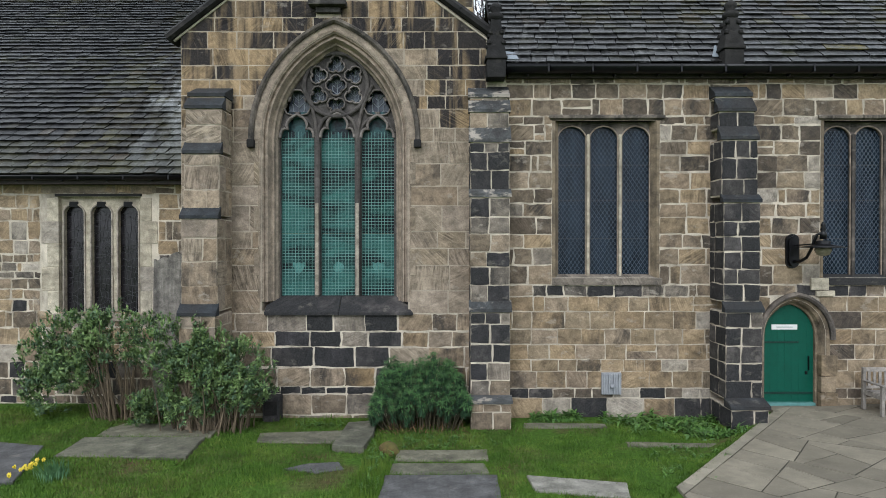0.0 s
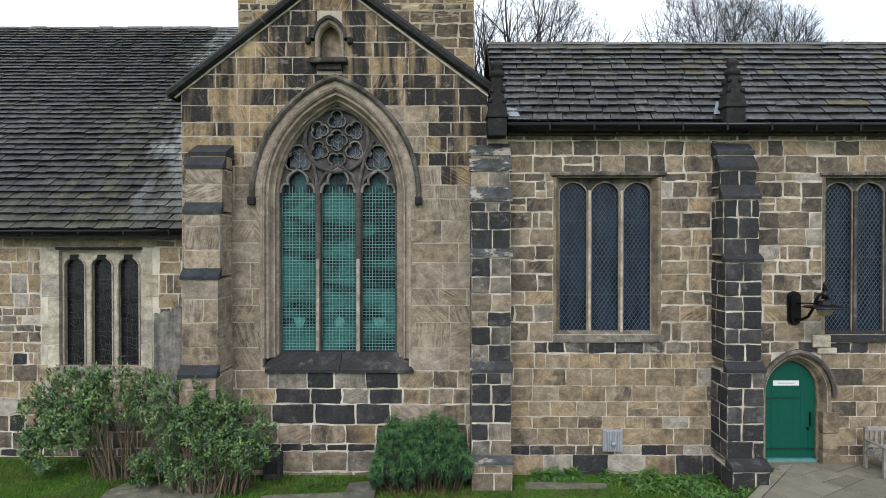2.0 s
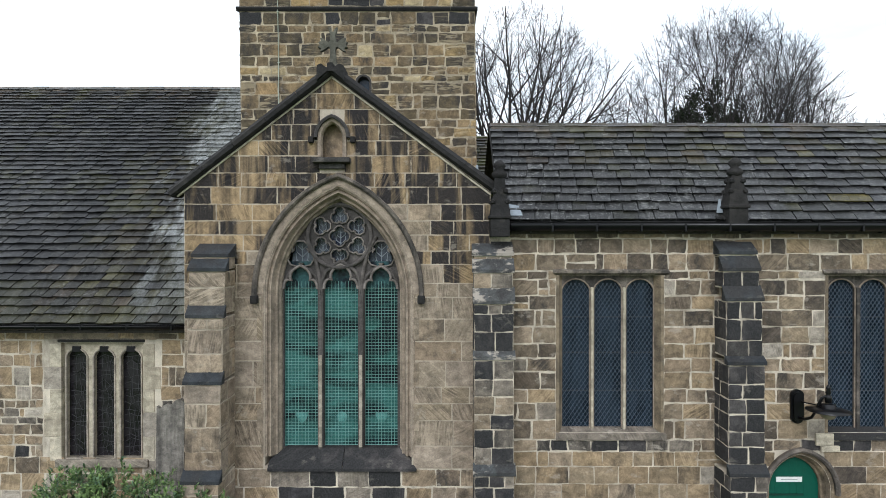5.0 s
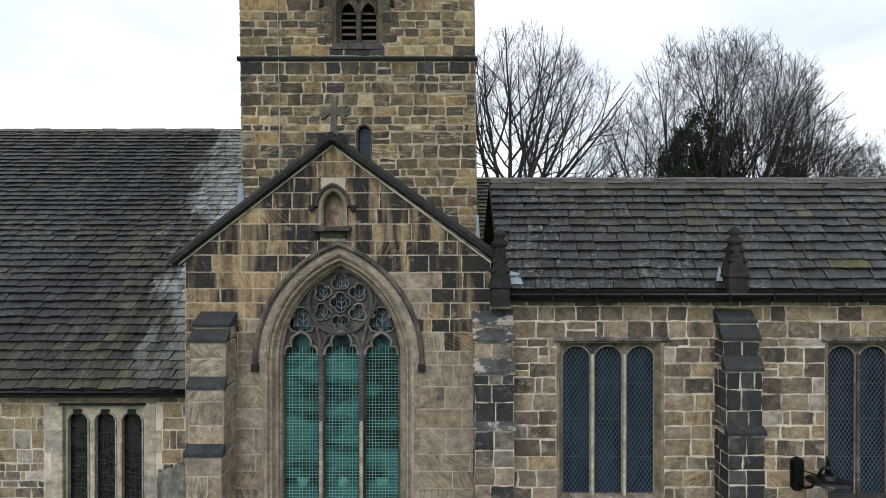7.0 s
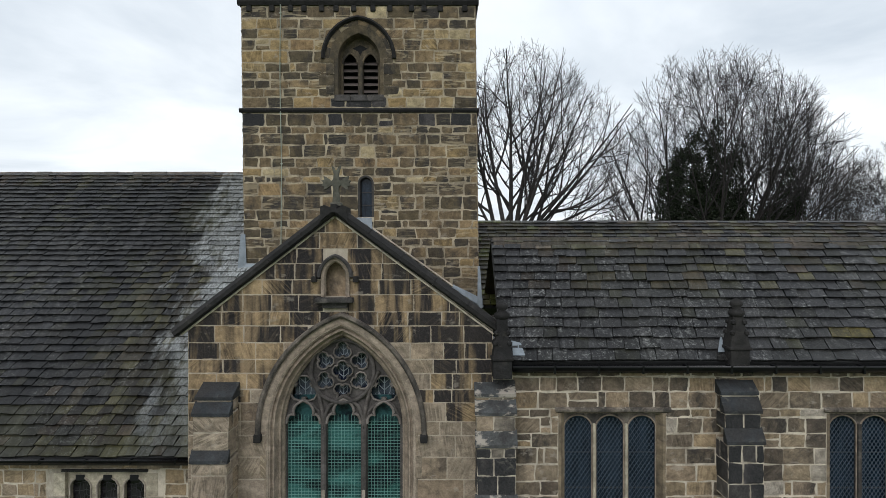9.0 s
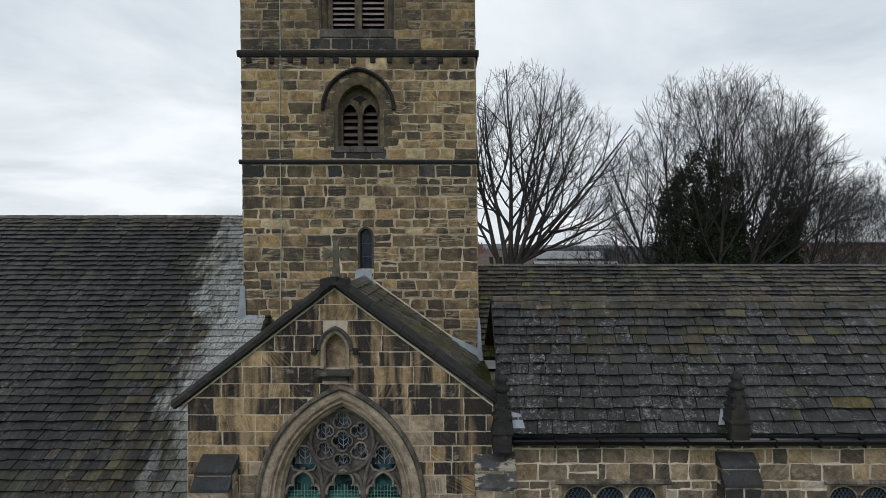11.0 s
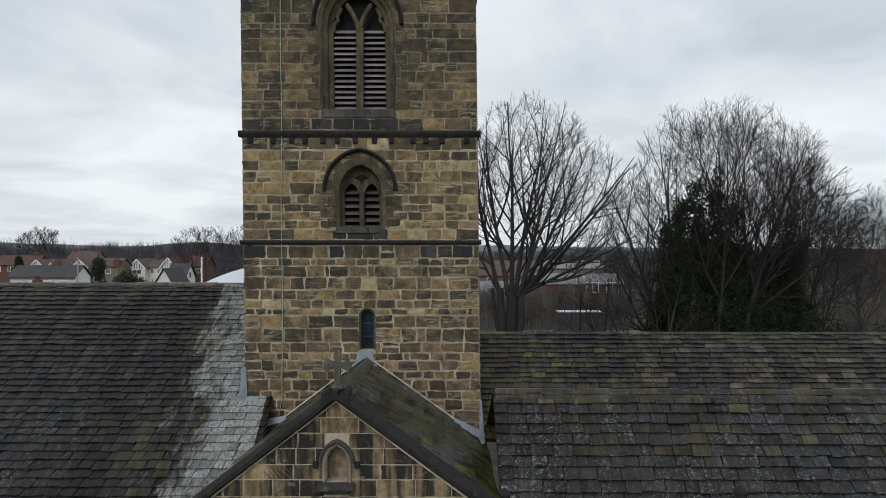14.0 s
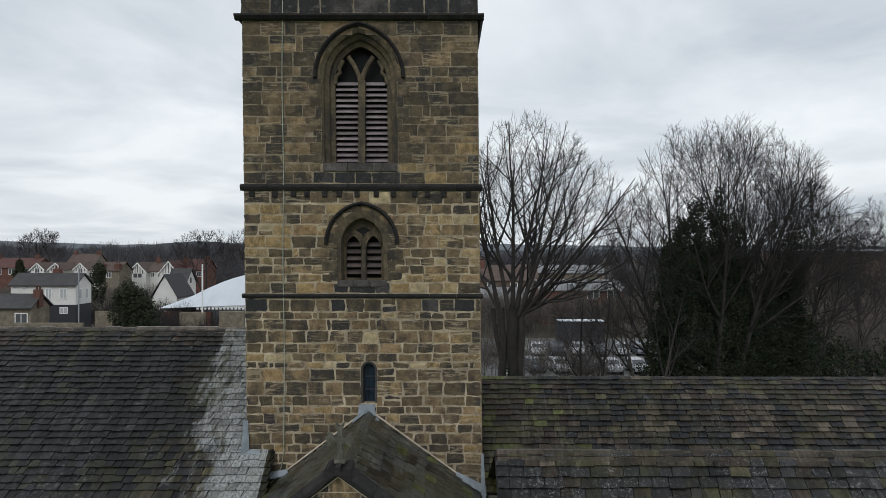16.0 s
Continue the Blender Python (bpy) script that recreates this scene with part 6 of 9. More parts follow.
for k in range(13):
    u = XA + 0.3 + k * 0.47 + rng.uniform(-0.1, 0.1)
    bm = box_bm(lean(u, 15.2) - 0.07, lean(u, 15.2) + 0.07, YW - 0.06, YW + 0.01, 15.04, 15.205, bevel=0.025)
    part("corbel", bm, M["coping"], cb)


def louvre_window(name, q, lights2, top_tr, hood, nsl, z_sl0, z_sl1, label, deep):
    w = structure(name, label, "window")
    arch_sweep("window_reveal", q["cx"], q["zb"] - 0.02, q["zs"], q["a"], q["R"], [(-q["inset"] - 0.01, -0.46), (-q["inset"] - 0.01, -0.36), (-q["inset"] * 0.6, -0.30), (-q["inset"] * 0.5, -0.2), (-0.02, -0.12), (0.0, -0.05), (q["hood"] * 0.5, 0.0), (q["hood"] * 0.62, 0.012), (q["hood"] * 0.65, -0.02)], F_W, M["mould_tower"], w, k=9)
    arch_sweep("hood_mould", q["cx"], q["zs"] - 0.02, q["zs"], q["a"], q["R"], [(hood, -0.01), (hood, 0.06), (hood + 0.05, 0.12), (hood + 0.10, 0.09), (hood + 0.11, -0.01)], F_W, M["coping"], w, k=9)
    ri = arch_path(q["cx"], q["zs"], q["zs"], q["a"], q["R"], q["hood"] * 0.64, 10)[1:-1]
    ro = arch_path(q["cx"], q["zs"], q["zs"], q["a"], q["R"], hood, 10)[1:-1]
    for i in range(0, len(ri) - 1, 2):
        j = min(i + 2, len(ri) - 1)
        poly = [ri[i], ro[i], ro[j], ri[j]]
        if area(poly) < 0:
            poly = poly[::-1]
        v, f = block(poly, 0.016, F_W, 0.006)
        mesh_ob("voussoir", v, f, M["tower" if i % 4 else "mould_tower"], w)
    # long and short jamb stones beside the chamfer
    rj = random.Random(name)
    zj, i = q["zb"], 0
    while zj < q["zs"] - 0.1:
        hj = min(rj.uniform(0.24, 0.36), q["zs"] - zj)
        for s in (-1, 1):
            long_ = (0.30 if (i + (s > 0)) % 2 else 0.10) + rj.uniform(-0.04, 0.04)
            ua, ub = sorted((q["cx"] + s * (q["a"] + q["hood"] * 0.3), q["cx"] + s * (q["a"] + q["hood"] * 0.65 + long_)))
            v, f = block([(ua, zj + 0.008), (ub, zj + 0.008), (ub, zj + hj - 0.008), (ua, zj + hj - 0.008)], 0.026, F_W, 0.008, r=rj, wear=0.02)
            rim_of(mesh_ob("jamb_stone", v, f, M[rj.choice(["tower_dark", "mould_tower"])], w), [len(v)])
        zj += hj
        i += 1
    if deep:
        # Y-tracery: the mullion forks into two curved arms under an open head
        h0 = q["a"] - q["inset"]
        arms = []
        for s in (-1, 1):
            arms.append(bar_data([(q["cx"], q["zs"] - 0.15), (q["cx"] + s * 0.06, q["zs"] + 0.16), (q["cx"] + s * 0.19, q["zs"] + 0.44), (q["cx"] + s * 0.34, q["zs"] + 0.66)], 0.06, -0.42, -0.30, F_W))
            arms.append(bar_data([(q["cx"] + s * (h0 + 0.0), q["zs"] - 0.1), (q["cx"] + s * (h0 - 0.04), q["zs"] + 0.12), (q["cx"] + s * (h0 - 0.15), q["zs"] + 0.22), (q["cx"] + s * (h0 - 0.12), q["zs"] + 0.34), (q["cx"] + s * (h0 - 0.24), q["zs"] + 0.56)], 0.05, -0.42, -0.32, F_W))
        bars("tracery_bars", arms, M["mould_tower"], w)
    oi = arch_path(q["cx"], q["zb"], q["zs"], q["a"] - q["inset"], q["R"] - q["inset"], 0, 9)
    tr_holes = [light for light in lights2]
    if not deep:
        plate("tracery_plate", oi, tr_holes, -0.42, -0.34, F_W, M["mould_tower"], w)
        bars("tracery_bars", [bar_data(l[1:-1], 0.022, -0.36, -0.29, F_W) for l in tr_holes], M["mould_tower"], w)
    if not deep:
        # flat dark panel on the tracery, painted as a shaded opening
        plate("spandrel_opening", [(q["cx"] - 0.21, q["zs"] + 0.36), (q["cx"] - 0.06, q["zs"] + 0.28), (q["cx"], q["zs"] + 0.17), (q["cx"] + 0.06, q["zs"] + 0.28), (q["cx"] + 0.21, q["zs"] + 0.36), (q["cx"], q["zs"] + 0.46)], [], -0.35, -0.335, F_W, M["shade_dark"], w, "dark panel standing for the shaded spandrel opening")
    part("mullion", box_bm(lean(q["cx"], q["zb"]) - (0.10 if deep else 0.06), lean(q["cx"], q["zb"]) + (0.10 if deep else 0.06), YW + 0.27, YW + 0.40, q["zb"], q["zs"], bevel=0.02), M["mould_tower"], w)
    # near-black sheet that stands for the unlit room behind the louvres
    part("dark_back", box_bm(q["cx"] - q["a"], q["cx"] + q["a"], YW + 0.64, YW + 0.66, q["zb"] - 0.1, q["zs"] + 1.1), M["shade_dark"], w)
    for l in tr_holes:
        ua, ub = l[0][0], l[-1][0]
        for k in range(nsl):
            z = z_sl0 + (z_sl1 - z_sl0) * (k + 0.5) / nsl
            pts = [(ua - 0.02, 0.40, z - 0.035), (ub + 0.02, 0.40, z - 0.035), (ub + 0.02, 0.54, z + 0.06), (ua - 0.02, 0.54, z + 0.06)]
            V = [(lean(a, c), YW + b, c) for a, b, c in pts] + [(lean(a, c), YW + b, c + 0.028) for a, b, c in pts]
            mesh_ob("louvre", V, [(3, 2, 1, 0), (4, 5, 6, 7), (0, 1, 5, 4), (1, 2, 6, 5), (2, 3, 7, 6), (3, 0, 4, 7)], M["slat" if deep else "slat_dark"], w)
    return w


bl = []
for s in (-1, 1):
    bl.append(arch_path(BEL["cx"] + 0.0 + s * 0.385, 16.0, 18.25, 0.30, 0.5, 0, 5))
louvre_window("window_5", BEL, bl, None, BEL["hood"], 15, 16.0, 18.25, "pointed two-light belfry window with pale timber louvres", True)
sl = []
for s in (-1, 1):
    sl.append(arch_path(SML["cx"] + s * 0.275, 12.86, 13.74, 0.20, 0.30, 0, 5))
louvre_window("window_6", SML, sl, None, SML["hood"], 5, 12.9, 13.85, "small pointed two-light louvred tower window", False)
for q, n, dz in ((BEL, 0.03, 0.22), (SML, 0.1, 0.16)):
    for i in range(3):
        ww = (q["a"] + n) * 2 / 3
        a = q["cx"] - q["a"] - n + ww * i
        part("window_sill", box_bm(lean(a, q["zb"]) + 0.005, lean(a, q["zb"]) + ww - 0.005, YW - 0.035, YW + 0.5, q["zb"] - dz, q["zb"] + 0.01, bevel=0.015), M["sooty"], bpy.data.objects["window_5" if q is BEL else "window_6"])
slit = structure("window_7", "narrow round-headed tower light with dark glass", "window")
arch_sweep("window_reveal", SLT["cx"], SLT["zb"], SLT["zs"], SLT["a"], SLT["R"], [(-0.03, -0.3), (-0.02, -0.1), (0.0, 0.01), (0.05, 0.012), (0.06, -0.01)], F_W, M["sooty"], slit, k=5)
part("pane", box_bm(lean(SLT["cx"], 10) - 0.2, lean(SLT["cx"], 10) + 0.2, YW + 0.2, YW + 0.22, 9.4, 10.7), M["navy"], slit)
for zz in (9.85, 10.2):
    part("saddle_bar", box_bm(lean(SLT["cx"], 10) - 0.15, lean(SLT["cx"], 10) + 0.15, YW + 0.17, YW + 0.2, zz - 0.01, zz + 0.01), M["lead_dark"], slit)

# lightning conductor and lead flashings
lc = thing("lightning_conductor", "pale copper conductor tape fixed down the tower", "conductor", (0, 0, 0))
tape = [(-4.50 - 0.006 * (z - 14) + 0.012 * math.sin(z * 1.3) - 0.55 * max(0.0, 7.95 - z), YW - 0.045, z) for z in [7.35 + 0.45 * k for k in range(31)]]
tube("tape", tape, 0.012, M["copper"], lc, 5)
for k in range(2, 30, 3):
    part("clip", box_bm(tape[k][0] - 0.03, tape[k][0] + 0.03, YW - 0.05, YW - 0.005, tape[k][2] - 0.012, tape[k][2] + 0.012), M["copper"], lc)
fl = structure("lead_flashing", "blue-grey lead flashings where roofs meet the tower", "flashing")


def sheet(name, pts, th, parent, material):
    n = len(pts)
    V = [Vector(p) for p in pts]
    nrm = (V[1] - V[0]).cross(V[2] - V[0]).normalized() * th
    mesh_ob(name, [tuple(v) for v in V] + [tuple(v + nrm) for v in V], [tuple(range(n)), tuple(reversed(range(n, 2 * n)))] + [(i, (i + 1) % n, (i + 1) % n + n, i + n) for i in range(n)], material, parent)


sheet("apron", [(-2.50, 16.62, 9.20), (-2.02, 16.62, 9.20), (-2.04, 16.66, 9.50), (-2.46, 16.66, 9.50)], 0.012, fl, M["lead"])
sheet("apron", [(-2.60, 16.40, 9.06), (-2.26, 16.40, 9.33), (-2.26, 16.64, 9.36), (-2.60, 16.64, 9.12)], 0.012, fl, M["lead"])
sheet("apron", [(-1.92, 16.40, 9.06), (-2.26, 16.40, 9.33), (-2.26, 16.64, 9.36), (-1.92, 16.64, 9.12)], 0.012, fl, M["lead"])
sheet("step", [(-5.62, 16.60, 8.10), (-5.10, 16.60, 8.10), (-5.10, 16.66, 8.26), (-5.40, 16.66, 8.26), (-5.44, 16.68, 9.05), (-5.56, 16.68, 9.05)], 0.012, fl, M["lead"])
sheet("step", [(-5.25, 16.55, 7.40), (-4.30, 16.55, 7.65), (-4.40, 16.66, 7.75), (-5.15, 16.66, 7.62)], 0.012, fl, M["lead"])
sheet("step", [(0.10, 16.55, 7.58), (0.95, 16.55, 7.10), (0.93, 16.66, 7.32), (0.15, 16.66, 7.70)], 0.012, fl, M["lead"])
sheet("step", [(0.78, 16.4, 7.1), (0.92, 16.4, 7.1), (0.86, 16.62, 8.2), (0.80, 16.62, 8.2)], 0.012, fl, M["lead"])
# mortar fillets along both transept slopes against the tower
for xa, za, xb, zb_ in ((-5.1, 7.15, -2.4, 9.2), (0.85, 7.12, -2.05, 9.2)):
    sheet("fillet", [(xa, 16.66, za + 0.02), (xb, 16.66, zb_ + 0.02), (xb, 16.68, zb_ + 0.065), (xa, 16.68, za + 0.065)], 0.01, fl, M["mortar_fine"])
sheet("apron", [(1.22, 11.9, 6.62), (1.45, 11.9, 6.62), (1.40, 12.15, 6.82), (1.22, 12.2, 6.86)], 0.012, fl, M["lead"])
sheet("apron", [(5.16, 11.95, 6.68), (5.30, 11.95, 6.68), (5.30, 12.1, 6.95), (5.27, 12.1, 6.95)], 0.012, fl, M["lead"])


# ---- churchyard: paving, ledgers, planting ----
M["flag"] = plain_mat("paving_flag", (0.192, 0.170, 0.130), 0.8, vary=0.18, scale=2.6, fine=45, by_piece=0.26, bump=0.3, dirt=(0.135, 0.120, 0.090), dirt_amt=0.5)
M["flag_pale"] = plain_mat("paving_border", (0.25, 0.225, 0.175), 0.8, vary=0.2, scale=2.6, fine=45, by_piece=0.2, bump=0.3, dirt=(0.15, 0.14, 0.095), dirt_amt=0.5)
M["ledger"] = stone_mat("ledger_stone", [(0.165, 0.155, 0.100), (0.195, 0.18, 0.118), (0.14, 0.135, 0.09)], 0.4, 0.56, 1.0, tool=0.15, rough=0.7, lime=0.2)
M["ledger_dark"] = stone_mat("ledger_slate", [(0.100, 0.097, 0.088), (0.122, 0.117, 0.104)], 0.4, 0.56, 1.0, tool=0.2, rough=0.6, lime=0.25)
M["ledger_pale"] = stone_mat("ledger_pale", [(0.27, 0.255, 0.195), (0.30, 0.28, 0.215)], 0.3, 0.6, 1.0, tool=0.15, lime=0.2)
M["moss_stone"] = plain_mat("ochre_moss", (0.095, 0.07, 0.024), 0.95, vary=0.5, scale=9, fine=50, bump=0.8, dirt=(0.07, 0.085, 0.02), dirt_amt=0.8)
M["joint_soil"] = plain_mat("joint_soil", (0.050, 0.046, 0.034), 0.95)


def slab_poly(name, poly, z0, top, material, parent=None, label="", ch=0.012, follow=False):
    """A flat stone lying on the ground, or following its fall."""
    if area(poly) < 0:
        poly = poly[::-1]
    n = len(poly)
    cx_, cy_ = sum(p[0] for p in poly) / n, sum(p[1] for p in poly) / n
    V = []
    for k, z in ((0.0, z0), (0.0, top - ch), (ch, top)):
        for u, v in poly:
            d_ = math.hypot(u - cx_, v - cy_) or 1
            V.append((u + (cx_ - u) / d_ * k, v + (cy_ - v) / d_ * k, z + (ground_z(u, v) if follow else 0.0)))
    F = [(k * n + i, k * n + (i + 1) % n, (k + 1) * n + (i + 1) % n, (k + 1) * n + i) for k in (0, 1) for i in range(n)] + [tuple(range(2 * n, 3 * n))]
    return mesh_ob(name, V, F, material, parent, label)


def rough_edge(poly, r, step=0.25, amp=0.012):
    out = []
    for i, p in enumerate(poly):
        q = poly[(i + 1) % len(poly)]
        n = max(1, int(math.hypot(q[0] - p[0], q[1] - p[1]) / step))
        for k in range(n):
            out.append((p[0] + (q[0] - p[0]) * k / n + r.uniform(-amp, amp), p[1] + (q[1] - p[1]) * k / n + r.uniform(-amp, amp)))
    return out


rr = random.Random(5)
LEDGERS = []
for pts, m, lab, th in (
        ([(-6.07, 11.50), (-4.05, 11.45), (-4.02, 10.70), (-6.02, 10.68)], "ledger", "flat grey-brown ledger stone sunk in the grass", 0.05),
        ([(-6.12, 10.58), (-4.07, 10.58), (-3.98, 9.58), (-6.05, 9.62)], "ledger", "flat buff ledger stone sunk in the grass", 0.06),
        ([(-8.3, 10.5), (-6.5, 10.07), (-6.2, 9.3), (-5.95, 8.55), (-8.3, 8.2)], "ledger_dark", "grey ledger stone lying beside the daffodils", 0.05),
        ([(-3.24, 11.0), (-1.75, 11.15), (-1.75, 10.45), (-3.18, 10.5)], "ledger", "mossy ledger stone half covered by grass", 0.045),
        ([(-1.72, 11.3), (-1.24, 11.45), (-1.20, 10.6), (-1.28, 9.95), (-1.80, 10.05)], "ledger", "broken raised ledger stone with an open edge", 0.19),
        ([(-2.38, 9.21), (-2.05, 9.45), (-1.59, 9.5), (-1.48, 9.22), (-1.85, 9.05)], "ledger_dark", "corner of a grey ledger stone in the grass", 0.04),
        ([(-0.74, 10.06), (0.72, 10.08), (0.70, 9.62), (-0.75, 9.58)], "ledger", "narrow mossy grey ledger stone", 0.05),
        ([(-0.78, 9.48), (0.64, 9.48), (0.68, 9.05), (-0.80, 9.03)], "ledger", "grey-brown ledger stone edged by grass", 0.05),
        ([(-0.84, 8.95), (0.78, 8.97), (0.76, 7.9), (-0.85, 7.9)], "ledger_dark", "dark weathered ledger stone with worn face", 0.05),
        ([(1.22, 8.93), (2.57, 8.66), (2.48, 8.12), (1.25, 8.40)], "ledger_pale", "pale ledger stone set in the lawn", 0.06),
        ([(1.50, 11.60), (3.02, 11.56), (3.0, 11.30), (1.48, 11.32)], "ledger", "buff kerb stone beside the wall", 0.04),
        ([(3.10, 10.50), (4.75, 10.40), (4.66, 10.18), (3.08, 10.28)], "ledger", "low kerb stone sunk in the grass", 0.03)):
    mx, my = sum(p[0] for p in pts) / len(pts), sum(p[1] for p in pts) / len(pts)
    gz = ground_z(mx, my)
    lg = thing("ledger_stone", lab, "gravestone", (0, 0, 0), group="ledger stones in the lawn")
    th *= 0.65
    slab_poly("slab", rough_edge(pts, rr), gz - 0.12, gz + th, M[m], lg)
    LEDGERS.append(pts)

# crazy paving to the door
pave = structure("pavement", "grey sandstone crazy paving leading to the door", "paving")
PATH_CLIP = [(-1.0, 0.93, 4.68), (0, 1, 12.02), (0, -1, -6.5), (1, 0, 12.5), (-1, 0, -3.2)]
rp = random.Random(17)
base = clip_poly([(1.5, 6.0), (13, 6.0), (13, 12.3), (1.5, 12.3)], PATH_CLIP)
V, F = [], []
for i in range(38):
    for j in range(24):
        a, b = 3.0 + i * 0.25, 6.25 + j * 0.25
        q = clip_poly([(a, b), (a + 0.25, b), (a + 0.25, b + 0.25), (a, b + 0.25)], PATH_CLIP)
        if len(q) > 2:
            F.append(tuple(range(len(V), len(V) + len(q))))
            V += [(x_, y_, ground_z(x_, y_) + 0.037) for x_, y_ in q]
mesh_ob("bedding", V, F, M["joint_soil"], pave)


def split_flags(poly, r, out, depth=0):
    """Breaks a flagged area into uneven stones along straight joints."""
    a_ = abs(area(poly))
    if a_ < 0.34 or (a_ < 0.95 and r.random() < 0.35) or depth > 14:
        out.append(poly)
        return
    # cut across the longer of two directions, one along the path and one across it, never quite square
    best = None
    for th0 in (0.62, 0.62 + math.pi / 2):
        d_ = [p[0] * math.cos(th0) + p[1] * math.sin(th0) for p in poly]
        if best is None or max(d_) - min(d_) > best[0]:
            best = (max(d_) - min(d_), th0)
    an = best[1] + r.uniform(-0.32, 0.32)
    nx, ny = math.cos(an), math.sin(an)
    d_ = [p[0] * nx + p[1] * ny for p in poly]
    k = min(d_) + (max(d_) - min(d_)) * r.uniform(0.36, 0.64)
    mx, my = nx * k, ny * k
    c = nx * mx + ny * my
    for h in ((nx, ny, c - 0.010), (-nx, -ny, -c - 0.010)):
        q = clip_poly(poly, [h])
        if len(q) > 2 and abs(area(q)) > 0.02:
            split_flags(q, r, out, depth + 1)


flags = []
split_flags(clip_poly(base, [(-1.0, 0.93, 4.42)]), rp, flags)
# a border of narrow stones along the lawn
along = 5.6
while along < 14.6:
    step_ = rp.uniform(0.55, 1.1)
    q = clip_poly(base, [(1.0, -0.93, -4.44), (-0.68, -0.73, -along), (0.68, 0.73, along + step_ - 0.02)])
    if len(q) > 2 and abs(area(q)) > 0.02:
        slab_poly("border_stone", rough_edge(q, rp, 0.4, 0.006), -0.03, 0.050 + rp.uniform(-0.003, 0.004), M["flag_pale"], pave, ch=0.008, follow=True)
    along += step_
for P in flags:
    slab_poly("flagstone", rough_edge(P, rp, 0.4, 0.005), -0.03, 0.045 + rp.uniform(-0.003, 0.004), M["flag"], pave, ch=0.006, follow=True)
part("door_step", box_bm(6.30, 7.40, 11.75, 12.25, -0.22, -0.085, bevel=0.015), M["flag"], pave)


def leaf_mat(name, cols, rough=0.5):
    t = Tree(name, rough, 0, 0.3)
    r = t.rnd()
    c = t.ramp(r, [(i / (len(cols) - 1), q) for i, q in enumerate(cols)])
    f = t.noise(t.vec(), 3.0, 3)
    c = t.scale(c, t.grey(f, 0.3, 0.7, 0.7, 1.35))
    return t.done(c)


M["leaf_grey"] = leaf_mat("grey_green_leaf", [(0.045, 0.085, 0.038), (0.082, 0.138, 0.058), (0.065, 0.115, 0.07), (0.108, 0.168, 0.062)])
# lighter leaf green, brightened to carry the shrubs' highlights in its colour
M["leaf_light"] = leaf_mat("light_green_leaf", [(0.105, 0.175, 0.055), (0.165, 0.24, 0.085), (0.075, 0.135, 0.045)])
M["leaf_deep"] = leaf_mat("deep_green_leaf", [(0.009, 0.031, 0.014), (0.018, 0.052, 0.020), (0.013, 0.040, 0.017), (0.026, 0.068, 0.025)], 0.75)
M["leaf_weed"] = leaf_mat("weed_leaf", [(0.06, 0.135, 0.03), (0.095, 0.18, 0.04), (0.045, 0.10, 0.03)])
def grass_mat(name, stops):
    """Blades tinted in drifts over the lawn, with a little change from blade to blade."""
    t = Tree(name, 0.6, 0, 0.25)
    f = t.math("ADD", t.noise(t.vec(), 1.3, 4, 0.6), t.math("MULTIPLY", t.math("SUBTRACT", t.rnd(), 0.5), 0.16))
    return t.done(t.scale(t.ramp(f, stops), t.grey(t.noise(t.vec(), 6.0, 3), 0.3, 0.7, 0.72, 1.25)))


M["grass"] = grass_mat("grass_blade", [(0.30, (0.044, 0.096, 0.012)), (0.48, (0.070, 0.140, 0.016)), (0.62, (0.105, 0.172, 0.024)), (0.75, (0.122, 0.145, 0.036))])
M["grass_dry"] = grass_mat("grass_blade_olive", [(0.3, (0.06, 0.10, 0.02)), (0.5, (0.085, 0.105, 0.028)), (0.7, (0.115, 0.105, 0.045))])
M["stem"] = plain_mat("shrub_stem", (0.125, 0.095, 0.062), 0.85, vary=0.3, by_piece=0.3)
M["stem_dark"] = plain_mat("spurge_stem", (0.07, 0.06, 0.035), 0.85, vary=0.3, by_piece=0.3)
M["dead"] = plain_mat("dead_leaf", (0.16, 0.09, 0.045), 0.9, vary=0.4, by_piece=0.4)


def leaf_into(V, F, p, d, up, L, W, bend=0.25):
    s = d.cross(up)
    if s.length < 1e-4:
        s = Vector((1, 0, 0))
    s.normalize()
    n = s.cross(d).normalized()
    k = len(V)
    m = p + d * (L * 0.5) + n * (L * bend * 0.3)
    e = p + d * L - n * (L * bend * 0.4)
    V += [tuple(p), tuple(m + s * W * 0.5), tuple(e), tuple(m - s * W * 0.5)]
    F += [(k, k + 1, k + 3), (k + 1, k + 2, k + 3)]


def rand_dir(r, up=0.0):
    while True:
        v = Vector((r.uniform(-1, 1), r.uniform(-1, 1), r.uniform(-1, 1) + up))
        if 0.1 < v.length < 1.4:
            return v.normalized()


